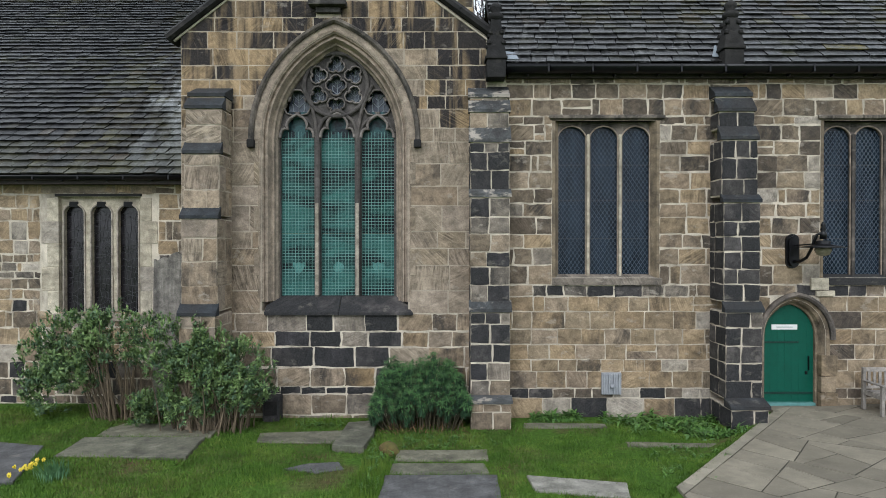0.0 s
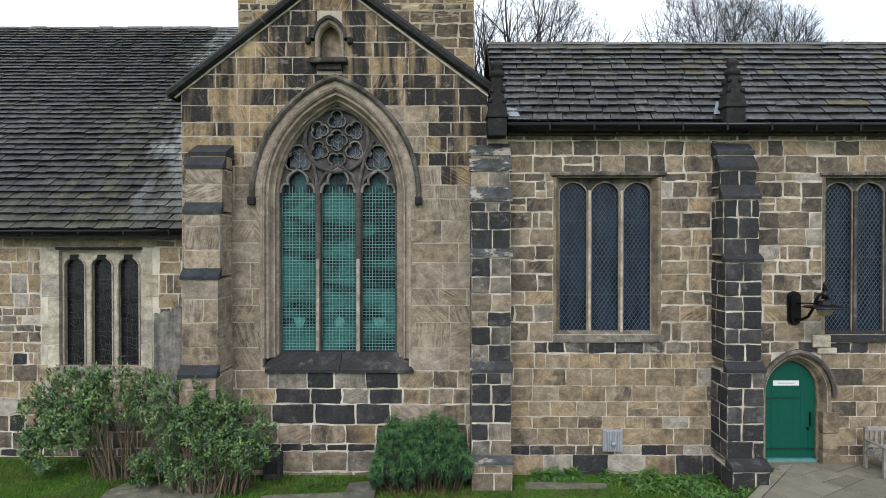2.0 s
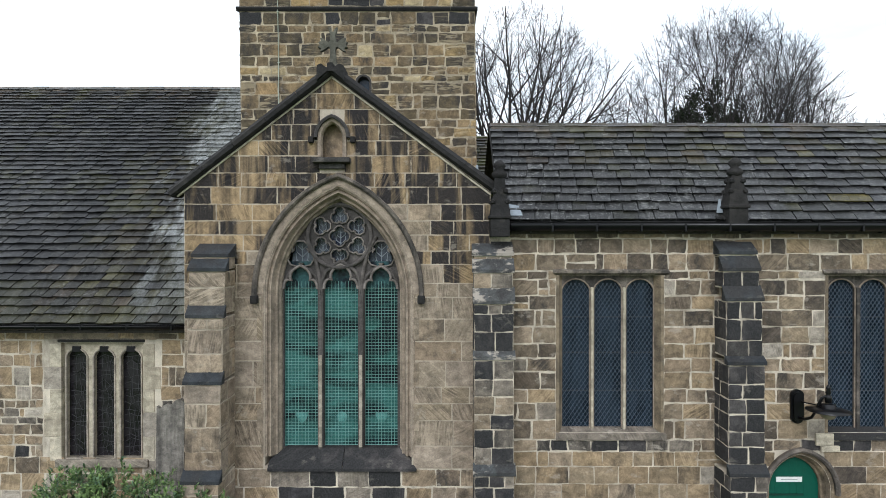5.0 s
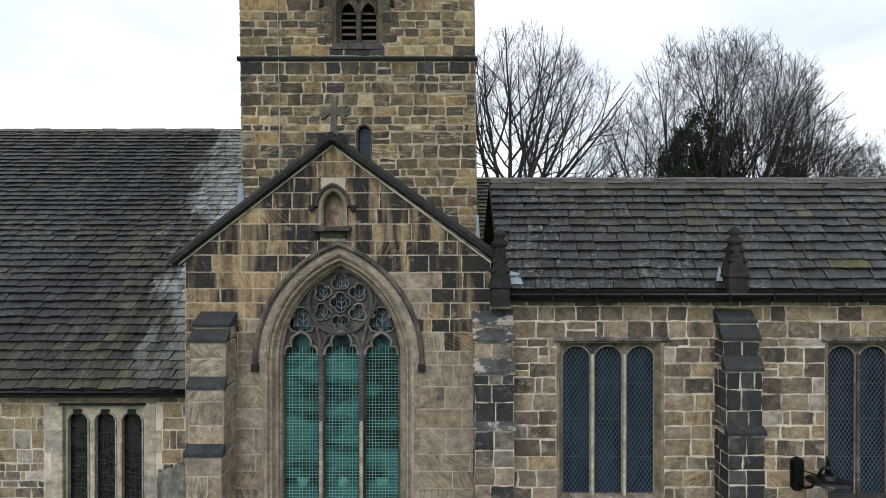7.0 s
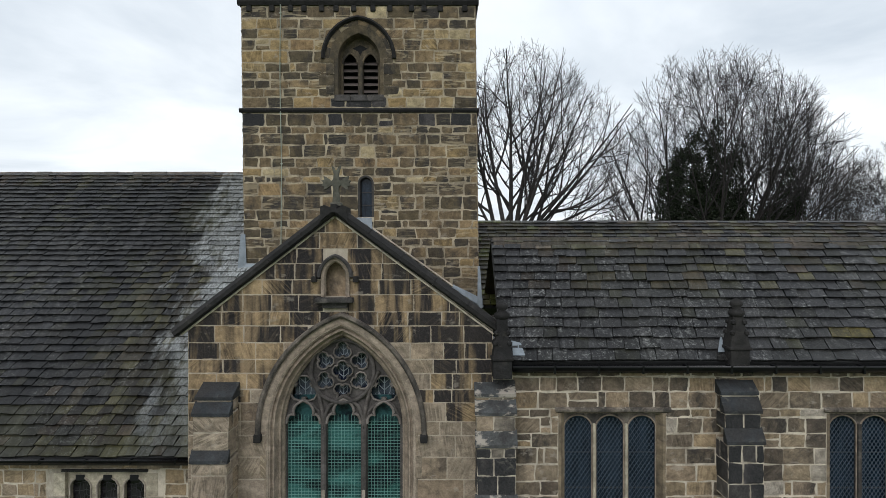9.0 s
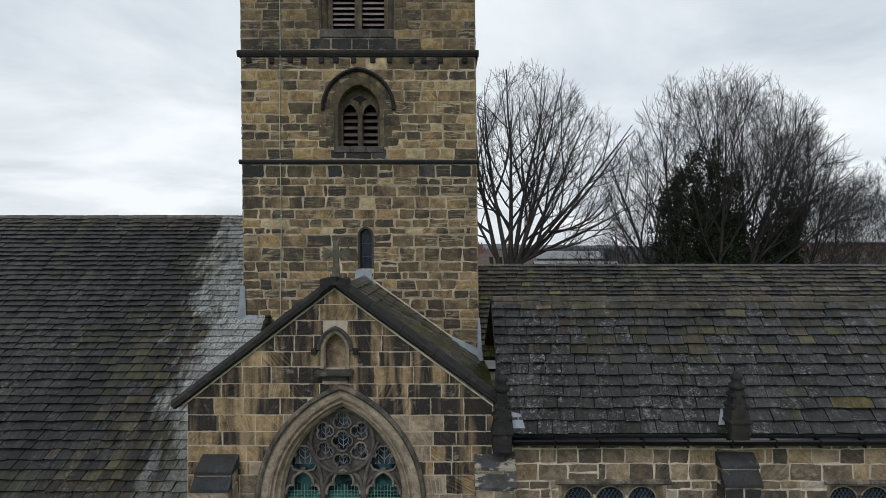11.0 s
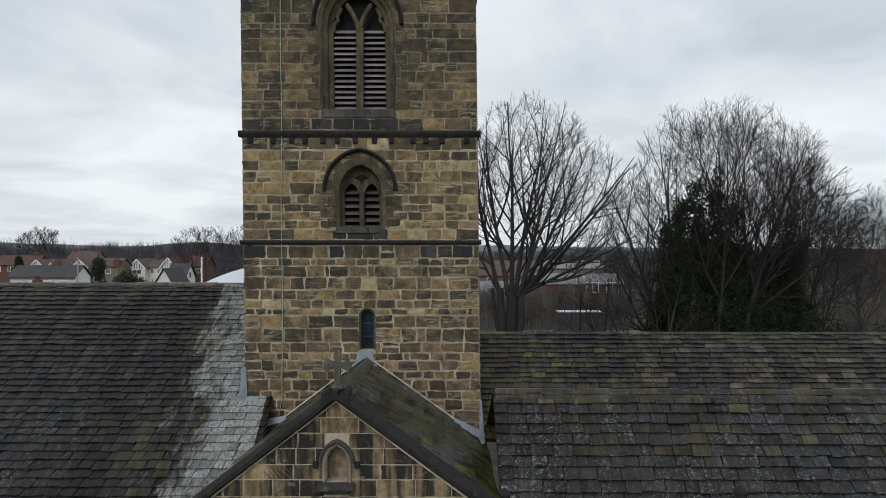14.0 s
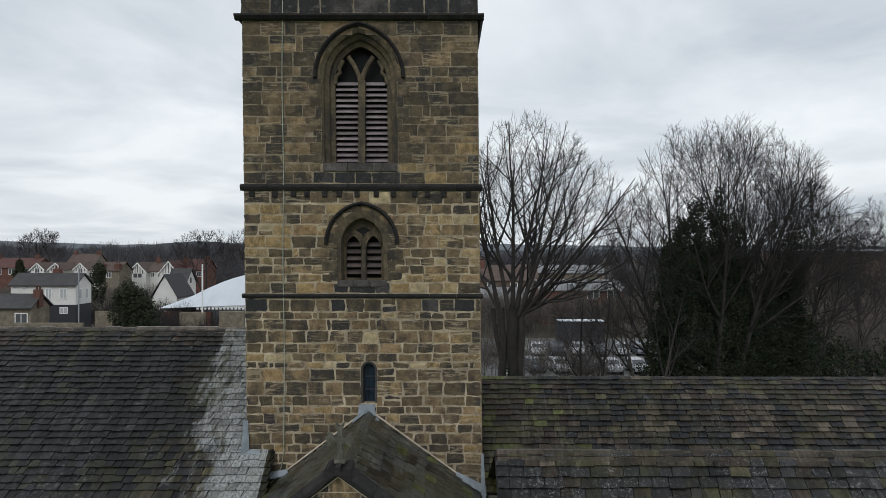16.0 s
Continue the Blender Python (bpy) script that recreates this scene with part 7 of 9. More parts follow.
def rosette_shrub(name, label, lobes, base_pts, seed, tips, material, mat2):
    """A loose evergreen shrub: bare stems below, tufts of leaves on an uneven crown."""
    r = random.Random(seed)
    sh = thing(name, label, "shrub", (0, 0, 0))
    V, F, V2, F2, SV, SF = [], [], [], [], [], []
    for i in range(tips):
        c, rad = r.choice(lobes)
        d = rand_dir(r, 0.25)
        if d.y > 0.5 and r.random() < 0.6:
            d.y = -d.y
        k = r.uniform(0.72, 1.04) if r.random() < 0.8 else r.uniform(0.3, 0.7)
        k *= 1 + 0.42 * noise.noise(Vector((d.x * 2 + c[0], d.y * 2, d.z * 2)))
        p = Vector((c[0] + d.x * rad[0] * k, c[1] + d.y * rad[1] * k, c[2] + d.z * rad[2] * k))
        if p.z < ground_z(p.x, p.y) + 0.12 or noise.noise(p * 2.3) < -0.28:
            continue
        axis = (d * 0.5 + Vector((0, 0, 0.9)) + rand_dir(r) * 0.35).normalized()
        # over half the tufts take the lighter leaf, which paints highlights at random
        tv, tf = (V, F) if r.random() < 0.42 else (V2, F2)
        size = r.uniform(0.75, 1.25)
        for j in range(r.randint(9, 13)):
            q = rand_dir(r)
            dd = (axis * r.uniform(0.2, 1.1) + q * 0.8).normalized()
            leaf_into(tv, tf, p - axis * r.uniform(0, 0.10), dd, axis, r.uniform(0.07, 0.11) * size, r.uniform(0.024, 0.035) * size)
        b = Vector(r.choice(base_pts))
        if r.random() < 0.085 and abs(p.x - b.x) < 0.9:
            b.x = b.x + (p.x - b.x) * 0.45 + r.uniform(-0.12, 0.12)
            b.y += r.uniform(-0.15, 0.15)
            b.z = ground_z(b.x, b.y) - 0.03
            m1 = b.lerp(p, 0.4) + Vector((r.uniform(-0.05, 0.05), r.uniform(-0.05, 0.05), 0.05))
            m2 = b.lerp(p, 0.75) + Vector((r.uniform(-0.05, 0.05), r.uniform(-0.05, 0.05), 0.03))
            v, f = tube_data([b, m1, m2, p], [r.uniform(0.012, 0.022), 0.011, 0.007, 0.003], 5, False)
            o = len(SV)
            SV += v
            SF += [tuple(x + o for x in q) for q in f]
    mesh_ob("stem_growth", SV, SF, M["stem"], sh, "bare brown stems")
    mesh_ob("foliage", V, F, M[material], sh)
    mesh_ob("foliage", V2, F2, M[mat2], sh)
    return sh


rosette_shrub("evergreen_shrub", "loose grey-green evergreen shrub with bare stems against the chancel wall",
              [((-6.95, 11.75, 1.25), (0.75, 0.5, 0.62)), ((-6.1, 11.6, 1.4), (0.85, 0.55, 0.6)), ((-7.45, 11.8, 0.85), (0.55, 0.4, 0.6)), ((-5.15, 11.5, 1.3), (0.85, 0.5, 0.62)), ((-6.9, 11.5, 0.75), (0.6, 0.35, 0.4)), ((-6.6, 11.6, 1.5), (0.6, 0.4, 0.4)), ((-7.5, 11.7, 0.35), (0.5, 0.35, 0.5)), ((-5.2, 11.3, 0.1), (0.6, 0.25, 0.35))],
              [(-6.2, 11.75, 0), (-5.6, 11.75, 0), (-6.0, 11.7, 0)], 71, 2200, "leaf_grey", "leaf_light")
rosette_shrub("evergreen_shrub", "grey-green evergreen shrub in front of the buttress",
              [((-4.58, 10.95, 1.15), (0.75, 0.36, 0.65)), ((-3.78, 11.05, 0.87), (0.62, 0.40, 0.68)), ((-3.78, 11.20, 0.45), (0.6, 0.28, 0.42)), ((-4.33, 10.95, 0.95), (0.5, 0.32, 0.6)), ((-3.53, 11.05, 0.74), (0.5, 0.36, 0.6)), ((-4.50, 10.95, 0.40), (0.48, 0.20, 0.52))],
              [(-4.85, 11.15, 0), (-4.35, 10.98, 0), (-4.0, 11.15, 0), (-3.7, 11.30, 0)], 73, 1900, "leaf_grey", "leaf_light")


def spurge(name, label, seed, n):
    """A dense clump of upright stems, each ending in a bottle-brush head of short narrow leaves."""
    r = random.Random(seed)
    sh = thing(name, label, "shrub", (0, 0, 0))
    V, F, TV, TF, SV, SF, DV, DF = [], [], [], [], [], [], [], []
    heads = []
    tries = 0
    while len(heads) < n and tries < 9000:
        tries += 1
        x, y = r.uniform(-1.28, 0.47), r.uniform(10.95, 11.80)
        ex = abs(x + 0.40) / 0.95
        top = -0.12 + 1.0 * max(0.0, 1 - ex ** 2.3) ** 0.5 + 0.24 * noise.noise(Vector((x * 3.2, y * 2.0, 4)))
        low = 0.24 + 0.30 * noise.noise(Vector((x * 2.4, 7, 2))) - 0.25 * max(0.0, -x - 0.7)
        front = min(1.0, max(0.0, (y - 10.95) / 0.6))
        z = low + (top - low) * front ** 0.6 + r.uniform(-0.09, 0.09)
        p = Vector((x, y, max(z, ground_z(x, y) + 0.30)))
        if any((p - q).length < 0.125 for q in heads):
            continue
        heads.append(p)
    for p in heads:
        gz = ground_z(p.x, p.y)
        b = Vector((-0.37 + (p.x + 0.37) * 0.75, 11.35 + (p.y - 11.35) * 0.5, gz - 0.02))
        v, f = tube_data([b, b.lerp(p, 0.55) + Vector((0, 0.02, -0.03)), p - Vector((0, 0, 0.02))], [0.009, 0.008, 0.005], 5, False)
        o = len(SV)
        SV += v
        SF += [tuple(x + o for x in q) for q in f]
        axis = ((p - b).normalized() * 0.25 + Vector((r.uniform(-0.2, 0.2), r.uniform(-0.35, 0.0), 1))).normalized()
        H, s = r.uniform(0.14, 0.24), r.uniform(0.75, 1.2)
        side_ = axis.orthogonal().normalized()
        other = axis.cross(side_)
        for j in range(120):
            h = (j + r.random()) / 120
            a = j * 2.4 + r.uniform(-0.3, 0.3)
            out = side_ * math.cos(a) + other * math.sin(a)
            # lower leaves hang, those at the crown stand out in a blunt mop
            dd = (out + axis * (-0.75 + 1.45 * h ** 1.5) + rand_dir(r) * 0.35).normalized()
            L = (0.085 + 0.045 * h) * s * r.uniform(0.8, 1.15) * (1 - 0.35 * max(0.0, h - 0.85) / 0.15)
            # top leaves go to a brighter copy of the leaf, as if lit from above
            tv, tf = (TV, TF) if h > 0.72 else (V, F)
            leaf_into(tv, tf, p - axis * (H * (1 - h)), dd, axis, L, 0.0125 * s, 0.45)
    for i in range(320):
        x, y = r.uniform(-1.2, 0.4), r.uniform(10.85, 11.5)
        leaf_into(DV, DF, Vector((x, y, ground_z(x, y) + r.uniform(0.01, 0.06))), rand_dir(r, 0.1), Vector((0, 0, 1)), r.uniform(0.06, 0.2), r.uniform(0.008, 0.02))
    mesh_ob("stem_growth", SV, SF, M["stem_dark"], sh, "bare brown stems")
    mesh_ob("foliage", V, F, M["leaf_deep"], sh)
    mesh_ob("young_growth", TV, TF, M["leaf_tip"], sh, "brighter leaves at the shoot tips, with light from above put into their colour")
    mesh_ob("leaf_litter", DV, DF, M["dead"], sh, "brown fallen leaves")


# brighter spurge green: the light on the head tops is in the colour
M["leaf_tip"] = leaf_mat("spurge_leaf_lit_tip", [(0.048, 0.115, 0.040), (0.088, 0.180, 0.055), (0.034, 0.088, 0.038)], 0.75)
spurge("spurge_clump", "dense deep green spurge clump against the transept wall", 77, 190)


def tuft_bed(name, label, boxes_, seed, n, L, W, material, up=0.7):
    """Low broad-leaved plants: many leaves springing from crowns."""
    r = random.Random(seed)
    V, F = [], []
    for i in range(n):
        x0, x1, y0, y1 = r.choice(boxes_)
        x, y = r.uniform(x0, x1), r.uniform(y0, y1)
        p = Vector((x, y, ground_z(x, y) + 0.0))
        s = r.uniform(0.6, 1.2)
        for j in range(r.randint(6, 10)):
            leaf_into(V, F, p, rand_dir(r, up), Vector((0, 0, 1)), r.uniform(*L) * s, r.uniform(*W) * s, 0.7)
    ob = mesh_ob(name, V, F, M[material])
    return tagged(ob, label, "plants", kind="stuff")


tuft_bed("wall_foot_plants", "low broad-leaved green plants along the wall foot", [(1.7, 2.2, 11.75, 11.95), (2.3, 2.6, 11.8, 11.95), (3.0, 5.1, 11.5, 11.95), (3.4, 5.0, 11.0, 11.6), (4.2, 5.3, 10.7, 11.2)], 81, 260, (0.12, 0.24), (0.03, 0.06), "leaf_weed")
tuft_bed("weeds", "scattered green weeds among the stones", [(-1.2, -0.7, 9.5, 10.4), (-1.15, -0.9, 8.2, 10.3), (-0.7, 0.9, 10.1, 10.8), (-2.7, -1.8, 11.3, 11.8), (3.2, 4.4, 8.6, 10.2), (-5.9, -4.9, 11.3, 11.6)], 82, 170, (0.07, 0.16), (0.012, 0.03), "leaf_weed", 1.0)


def in_poly(x, y, poly):
    hit = False
    for i, (ax, ay) in enumerate(poly):
        bx, by = poly[i - 1]
        if (ay > y) != (by > y) and x < (bx - ax) * (y - ay) / (by - ay) + ax:
            hit = not hit
    return hit


def grass_patch(name, label, n, seed, material, test, L=(0.025, 0.055), box=(-9.5, 6.2, 7.4, 12.7)):
    r = random.Random(seed)
    V, F = [], []
    k = 0
    while k < n:
        x, y = r.uniform(box[0], box[1]), r.uniform(box[2], box[3])
        if not test(x, y, r) or any(in_poly(x, y, q) for q in LEDGERS):
            continue
        k += 1
        h = r.uniform(*L) * (1 + 0.6 * noise.noise(Vector((x * 1.7, y * 1.7, 3))))
        a = r.uniform(0, 6.283)
        z = ground_z(x, y)
        w = r.uniform(0.004, 0.009)
        o = len(V)
        lx, ly = r.uniform(-0.03, 0.03), r.uniform(-0.03, 0.03)
        V += [(x - w * math.cos(a), y - w * math.sin(a), z - 0.005), (x + w * math.cos(a), y + w * math.sin(a), z - 0.005), (x + lx, y + ly, z + h)]
        F.append((o, o + 1, o + 2))
    return tagged(mesh_ob(name, V, F, M[material]), label, "grass", kind="stuff")


def on_lawn(x, y, r):
    if -x + 0.93 * y < 4.75 - 0.04:
        return False
    if x > -5 and y > 11.7 or y > 12.6:
        return False
    return noise.noise(Vector((x * 0.8, y * 0.8, 7))) > -0.25 + r.uniform(-0.2, 0.2)


def on_dry(x, y, r):
    return -x + 0.93 * y > 4.75 and y < 11.9 and x < 1 and noise.noise(Vector((x * 0.9, y * 0.9, 2))) > 0.0 and r.random() < 0.8


grass_patch("grass", "short bright green lawn grass", 95000, 91, "grass", on_lawn)
grass_patch("olive_grass", "olive moss-rich grass among the ledgers", 26000, 92, "grass_dry", on_dry, (0.018, 0.042))
grass_patch("long_grass", "longer uncut grass at the wall foot and stone edges", 2600, 93, "grass", lambda x, y, r: (-3.2 < x < -1.2 and 11.45 < y < 11.85) or (-1.25 < x < -0.85 and 8.0 < y < 10.6) or (-6.6 < x < -6.0 and 9.3 < y < 9.6), (0.06, 0.14), (-6.6, -0.8, 8.0, 11.9))

# grass that leans over the edges of the ledgers and the path
r = random.Random(94)
V, F = [], []
edges = [(p[i], p[(i + 1) % len(p)]) for p in LEDGERS for i in range(len(p))] + [((2.6, 7.83), (5.75, 11.22))] * 3
for (ax, ay), (bx, by) in edges:
    for k in range(int(math.hypot(bx - ax, by - ay) * 110)):
        q = r.random()
        x, y = ax + (bx - ax) * q + r.gauss(0, 0.035), ay + (by - ay) * q + r.gauss(0, 0.035)
        h, a, w = r.uniform(0.03, 0.09), r.uniform(0, 6.283), r.uniform(0.004, 0.008)
        z = ground_z(x, y)
        o = len(V)
        V += [(x - w * math.cos(a), y - w * math.sin(a), z - 0.005), (x + w * math.cos(a), y + w * math.sin(a), z - 0.005), (x + r.uniform(-0.05, 0.05), y + r.uniform(-0.06, 0.03), z + h)]
        F.append((o, o + 1, o + 2))
tagged(mesh_ob("edge_grass", V, F, M["grass"]), "grass leaning over the stone edges", "grass", kind="stuff")

# daffodils
M["petal"] = plain_mat("daffodil_petal", (0.58, 0.45, 0.03), 0.5, vary=0.15, bump=0)
daf = thing("daffodil_clump", "clump of yellow daffodils with blue-green leaves", "flowers", (0, 0, 0))
r = random.Random(95)
V, F = [], []
for i in range(110):
    x, y = r.gauss(-5.50, 0.085), r.gauss(8.72, 0.08)
    leaf_into(V, F, Vector((x, y, ground_z(x, y))), Vector((r.uniform(-0.4, 0.4), r.uniform(-0.4, 0.4), 1)).normalized(), Vector((0, 1, 0)), r.uniform(0.20, 0.33), 0.016)
mesh_ob("leaves", V, F, leaf_mat("daffodil_leaf", [(0.05, 0.12, 0.055), (0.08, 0.16, 0.07)]), daf)
for i in range(13):
    x, y = r.gauss(-5.80, 0.14), r.gauss(8.70, 0.07)
    z = ground_z(-6, 9.3) + 0.21 + 0.35 * (x + 5.8) + r.uniform(-0.04, 0.06)
    V, F = [], []
    face = Vector((r.uniform(-0.5, 0.5), -1, r.uniform(0.1, 0.5))).normalized()
    s = face.cross(Vector((0, 0, 1))).normalized()
    u = s.cross(face)
    for k in range(6):
        a = k * math.pi / 3
        leaf_into(V, F, Vector((x, y, z)), (s * math.cos(a) + u * math.sin(a)).normalized(), face, 0.035, 0.026, 0.2)
    v, f = tube_data([(x, y, z), tuple(Vector((x, y, z)) + face * 0.03)], [0.011, 0.016], 6)
    o = len(V)
    V += v
    F += [tuple(q + o for q in w) for w in f]
    mesh_ob("flower", V, F, M["petal"], daf)

# mossy stone in the gap between the ledgers
bo_ = bmesh.new()
bmesh.ops.create_icosphere(bo_, subdivisions=3, radius=0.165)
for v_ in bo_.verts:
    v_.co *= 1 + 0.35 * noise.noise(v_.co * 7.0) + 0.12 * noise.noise(v_.co * 22.0)
    v_.co = Vector((v_.co.x - 0.86, v_.co.y * 0.8 + 9.95, v_.co.z * 0.85 - 0.22))
boulder = part("mossy_stone", bo_, M["moss_stone"], None, "", True)
tagged(boulder, "rounded stone covered in ochre moss between the ledgers", "stone")

# leaning gravestone by the buttress
gs = thing("headstone", "grey weathered headstone leaning on the chancel wall", "gravestone", (0, 0, 0))
prof = [(-5.90, -0.3), (-5.33, -0.3), (-5.33, 2.86), (-5.42, 2.93), (-5.52, 2.90), (-5.62, 2.80), (-5.72, 2.82), (-5.84, 2.74), (-5.90, 2.78)]
plate("slab", prof, [], 0.03, 0.13, lambda u, v, w: (u, YL - w - (2.9 - v) * 0.03, v), M["slab_grey"], gs)
dk_ = thing("gully_block", "black stone gully block at the wall foot", "block", (0, 0, 0))
part("body", box_bm(-3.42, -3.10, 11.72, 12.0, -0.4, 0.20, bevel=0.02), M["black"], dk_)
part("lip", box_bm(-3.38, -3.14, 11.70, 11.73, -0.15, 0.12, bevel=0.01), M["coping"], dk_)

# vent box
vb = thing("vent_box", "ribbed grey metal flue guard on the aisle wall", "vent", (0, 0, 0))
part("backplate", box_bm(3.07, 3.45, YR - 0.07, YR + 0.0, 0.18, 0.60, bevel=0.01), M["zinc"], vb)
for k in range(7):
    part("rib", box_bm(3.10 + k * 0.048, 3.125 + k * 0.048, YR - 0.10, YR - 0.066, 0.20, 0.58, bevel=0.006), M["zinc"], vb)
v, f = tube_data([(3.26, YR - 0.16, 0.35), (3.26, YR - 0.09, 0.35)], [0.035, 0.05], 12)
mesh_ob("flue_outlet", v, f, M["zinc"], vb, "round metal outlet", smooth=True)

# wall lantern
M["lamp_glass"] = plain_mat("lamp_globe", (0.22, 0.20, 0.14), 0.2, vary=0.15, bump=0)
wl2 = thing("wall_lantern", "black iron swan-neck wall lantern with a wide shade", "lamp", (0, 0, 0))
bo = []
for k in range(24):
    a = 2 * math.pi * k / 24
    bo.append((6.76 + 0.13 * math.cos(a), 2.955 + (0.20 if math.sin(a) > 0 else -0.20) + 0.13 * math.sin(a)))
plate("wall_plate", bo, [], 0.0, 0.05, F_R, M["iron"], wl2)
plate("boss_plate", [(6.76 + (u - 6.76) * 0.74, 2.955 + (v - 2.955) * 0.88) for u, v in bo], [], 0.04, 0.10, F_R, M["iron"], wl2)
tube("arm", [(6.76, YR - 0.09, 2.75), (6.80, 11.82, 2.76), (6.83, 11.66, 2.84), (6.85, 11.55, 3.00), (6.865, 11.48, 3.16), (6.89, 11.44, 3.26), (6.94, 11.42, 3.295), (6.99, 11.42, 3.25)], 0.028, M["iron"], wl2, 10)
tube("stay", [(6.78, YR - 0.09, 3.06), (6.88, 11.60, 3.09), (6.97, 11.43, 3.11)], 0.013, M["iron"], wl2, 6)
lathe("shade", [(0.10, -0.02), (0.37, -0.035), (0.375, -0.025), (0.17, 0.02), (0.12, 0.03), (0.12, 0.09), (0.07, 0.10)], (6.99, 11.42, 3.06), M["iron"], wl2, 24)
lathe("globe", [(0.13, -0.03), (0.145, -0.08), (0.11, -0.16), (0.04, -0.19)], (6.99, 11.42, 3.06), M["lamp_glass"], wl2, 16)
lathe("finial", [(0.06, 0.12), (0.06, 0.24), (0.035, 0.27), (0.055, 0.30), (0.03, 0.35), (0.045, 0.38), (0.02, 0.44)], (6.99, 11.42, 3.06), M["iron"], wl2, 10)

# bench
be = thing("garden_bench", "weathered grey teak garden bench by the wall", "bench", (7.9, 11.15, ground_z(8.5, 11.4) + 0.03))
be.scale = (1, 1, 0.86)
BL = 1.5
for x in (0.0, BL - 0.06):
    part("leg", box_bm(x, x + 0.06, 0.0, 0.06, 0, 0.62, bevel=0.006), M["wood_grey"], be)
    part("leg", box_bm(x, x + 0.06, 0.50, 0.56, 0, 0.92, bevel=0.006), M["wood_grey"], be)
    part("armrest", box_bm(x - 0.01, x + 0.075, -0.03, 0.54, 0.62, 0.655, bevel=0.01), M["wood_grey"], be)
    part("side_rail", box_bm(x + 0.01, x + 0.05, 0.05, 0.52, 0.34, 0.42), M["wood_grey"], be)
for k in range(5):
    part("seat_slat", box_bm(0.02, BL - 0.02, 0.01 + k * 0.098, 0.09 + k * 0.098, 0.42, 0.445, bevel=0.005), M["wood_grey"], be)
part("top_rail", box_bm(0.05, BL - 0.05, 0.505, 0.55, 0.83, 0.92, bevel=0.01), M["wood_grey"], be)
part("lower_rail", box_bm(0.05, BL - 0.05, 0.505, 0.55, 0.46, 0.52, bevel=0.008), M["wood_grey"], be)
part("front_rail", box_bm(0.05, BL - 0.05, 0.01, 0.045, 0.34, 0.42, bevel=0.006), M["wood_grey"], be)
for k in range(13):
    part("back_slat", box_bm(0.10 + k * 0.103, 0.15 + k * 0.103, 0.515, 0.54, 0.52, 0.83, bevel=0.004), M["wood_grey"], be)


# ---- beyond the church: trees, car park, town and hills ----
M["bark"] = plain_mat("bare_bark", (0.044, 0.039, 0.035), 0.9, vary=0.3, scale=3, by_piece=0.25, bump=0.6)
M["bark_dark"] = plain_mat("dark_bark", (0.032, 0.028, 0.026), 0.9, vary=0.3, scale=3, by_piece=0.25, bump=0.6)
M["twig"] = plain_mat("fine_twigs", (0.023, 0.020, 0.020), 0.9, vary=0.2, scale=2, by_piece=0.35, bump=0)
M["ivy"] = leaf_mat("ivy_leaf", [(0.010, 0.017, 0.009), (0.023, 0.032, 0.014), (0.015, 0.023, 0.011)], 0.85)
M["yew"] = leaf_mat("evergreen_leaf", [(0.018, 0.024, 0.012), (0.032, 0.040, 0.018), (0.022, 0.028, 0.014)], 0.6)


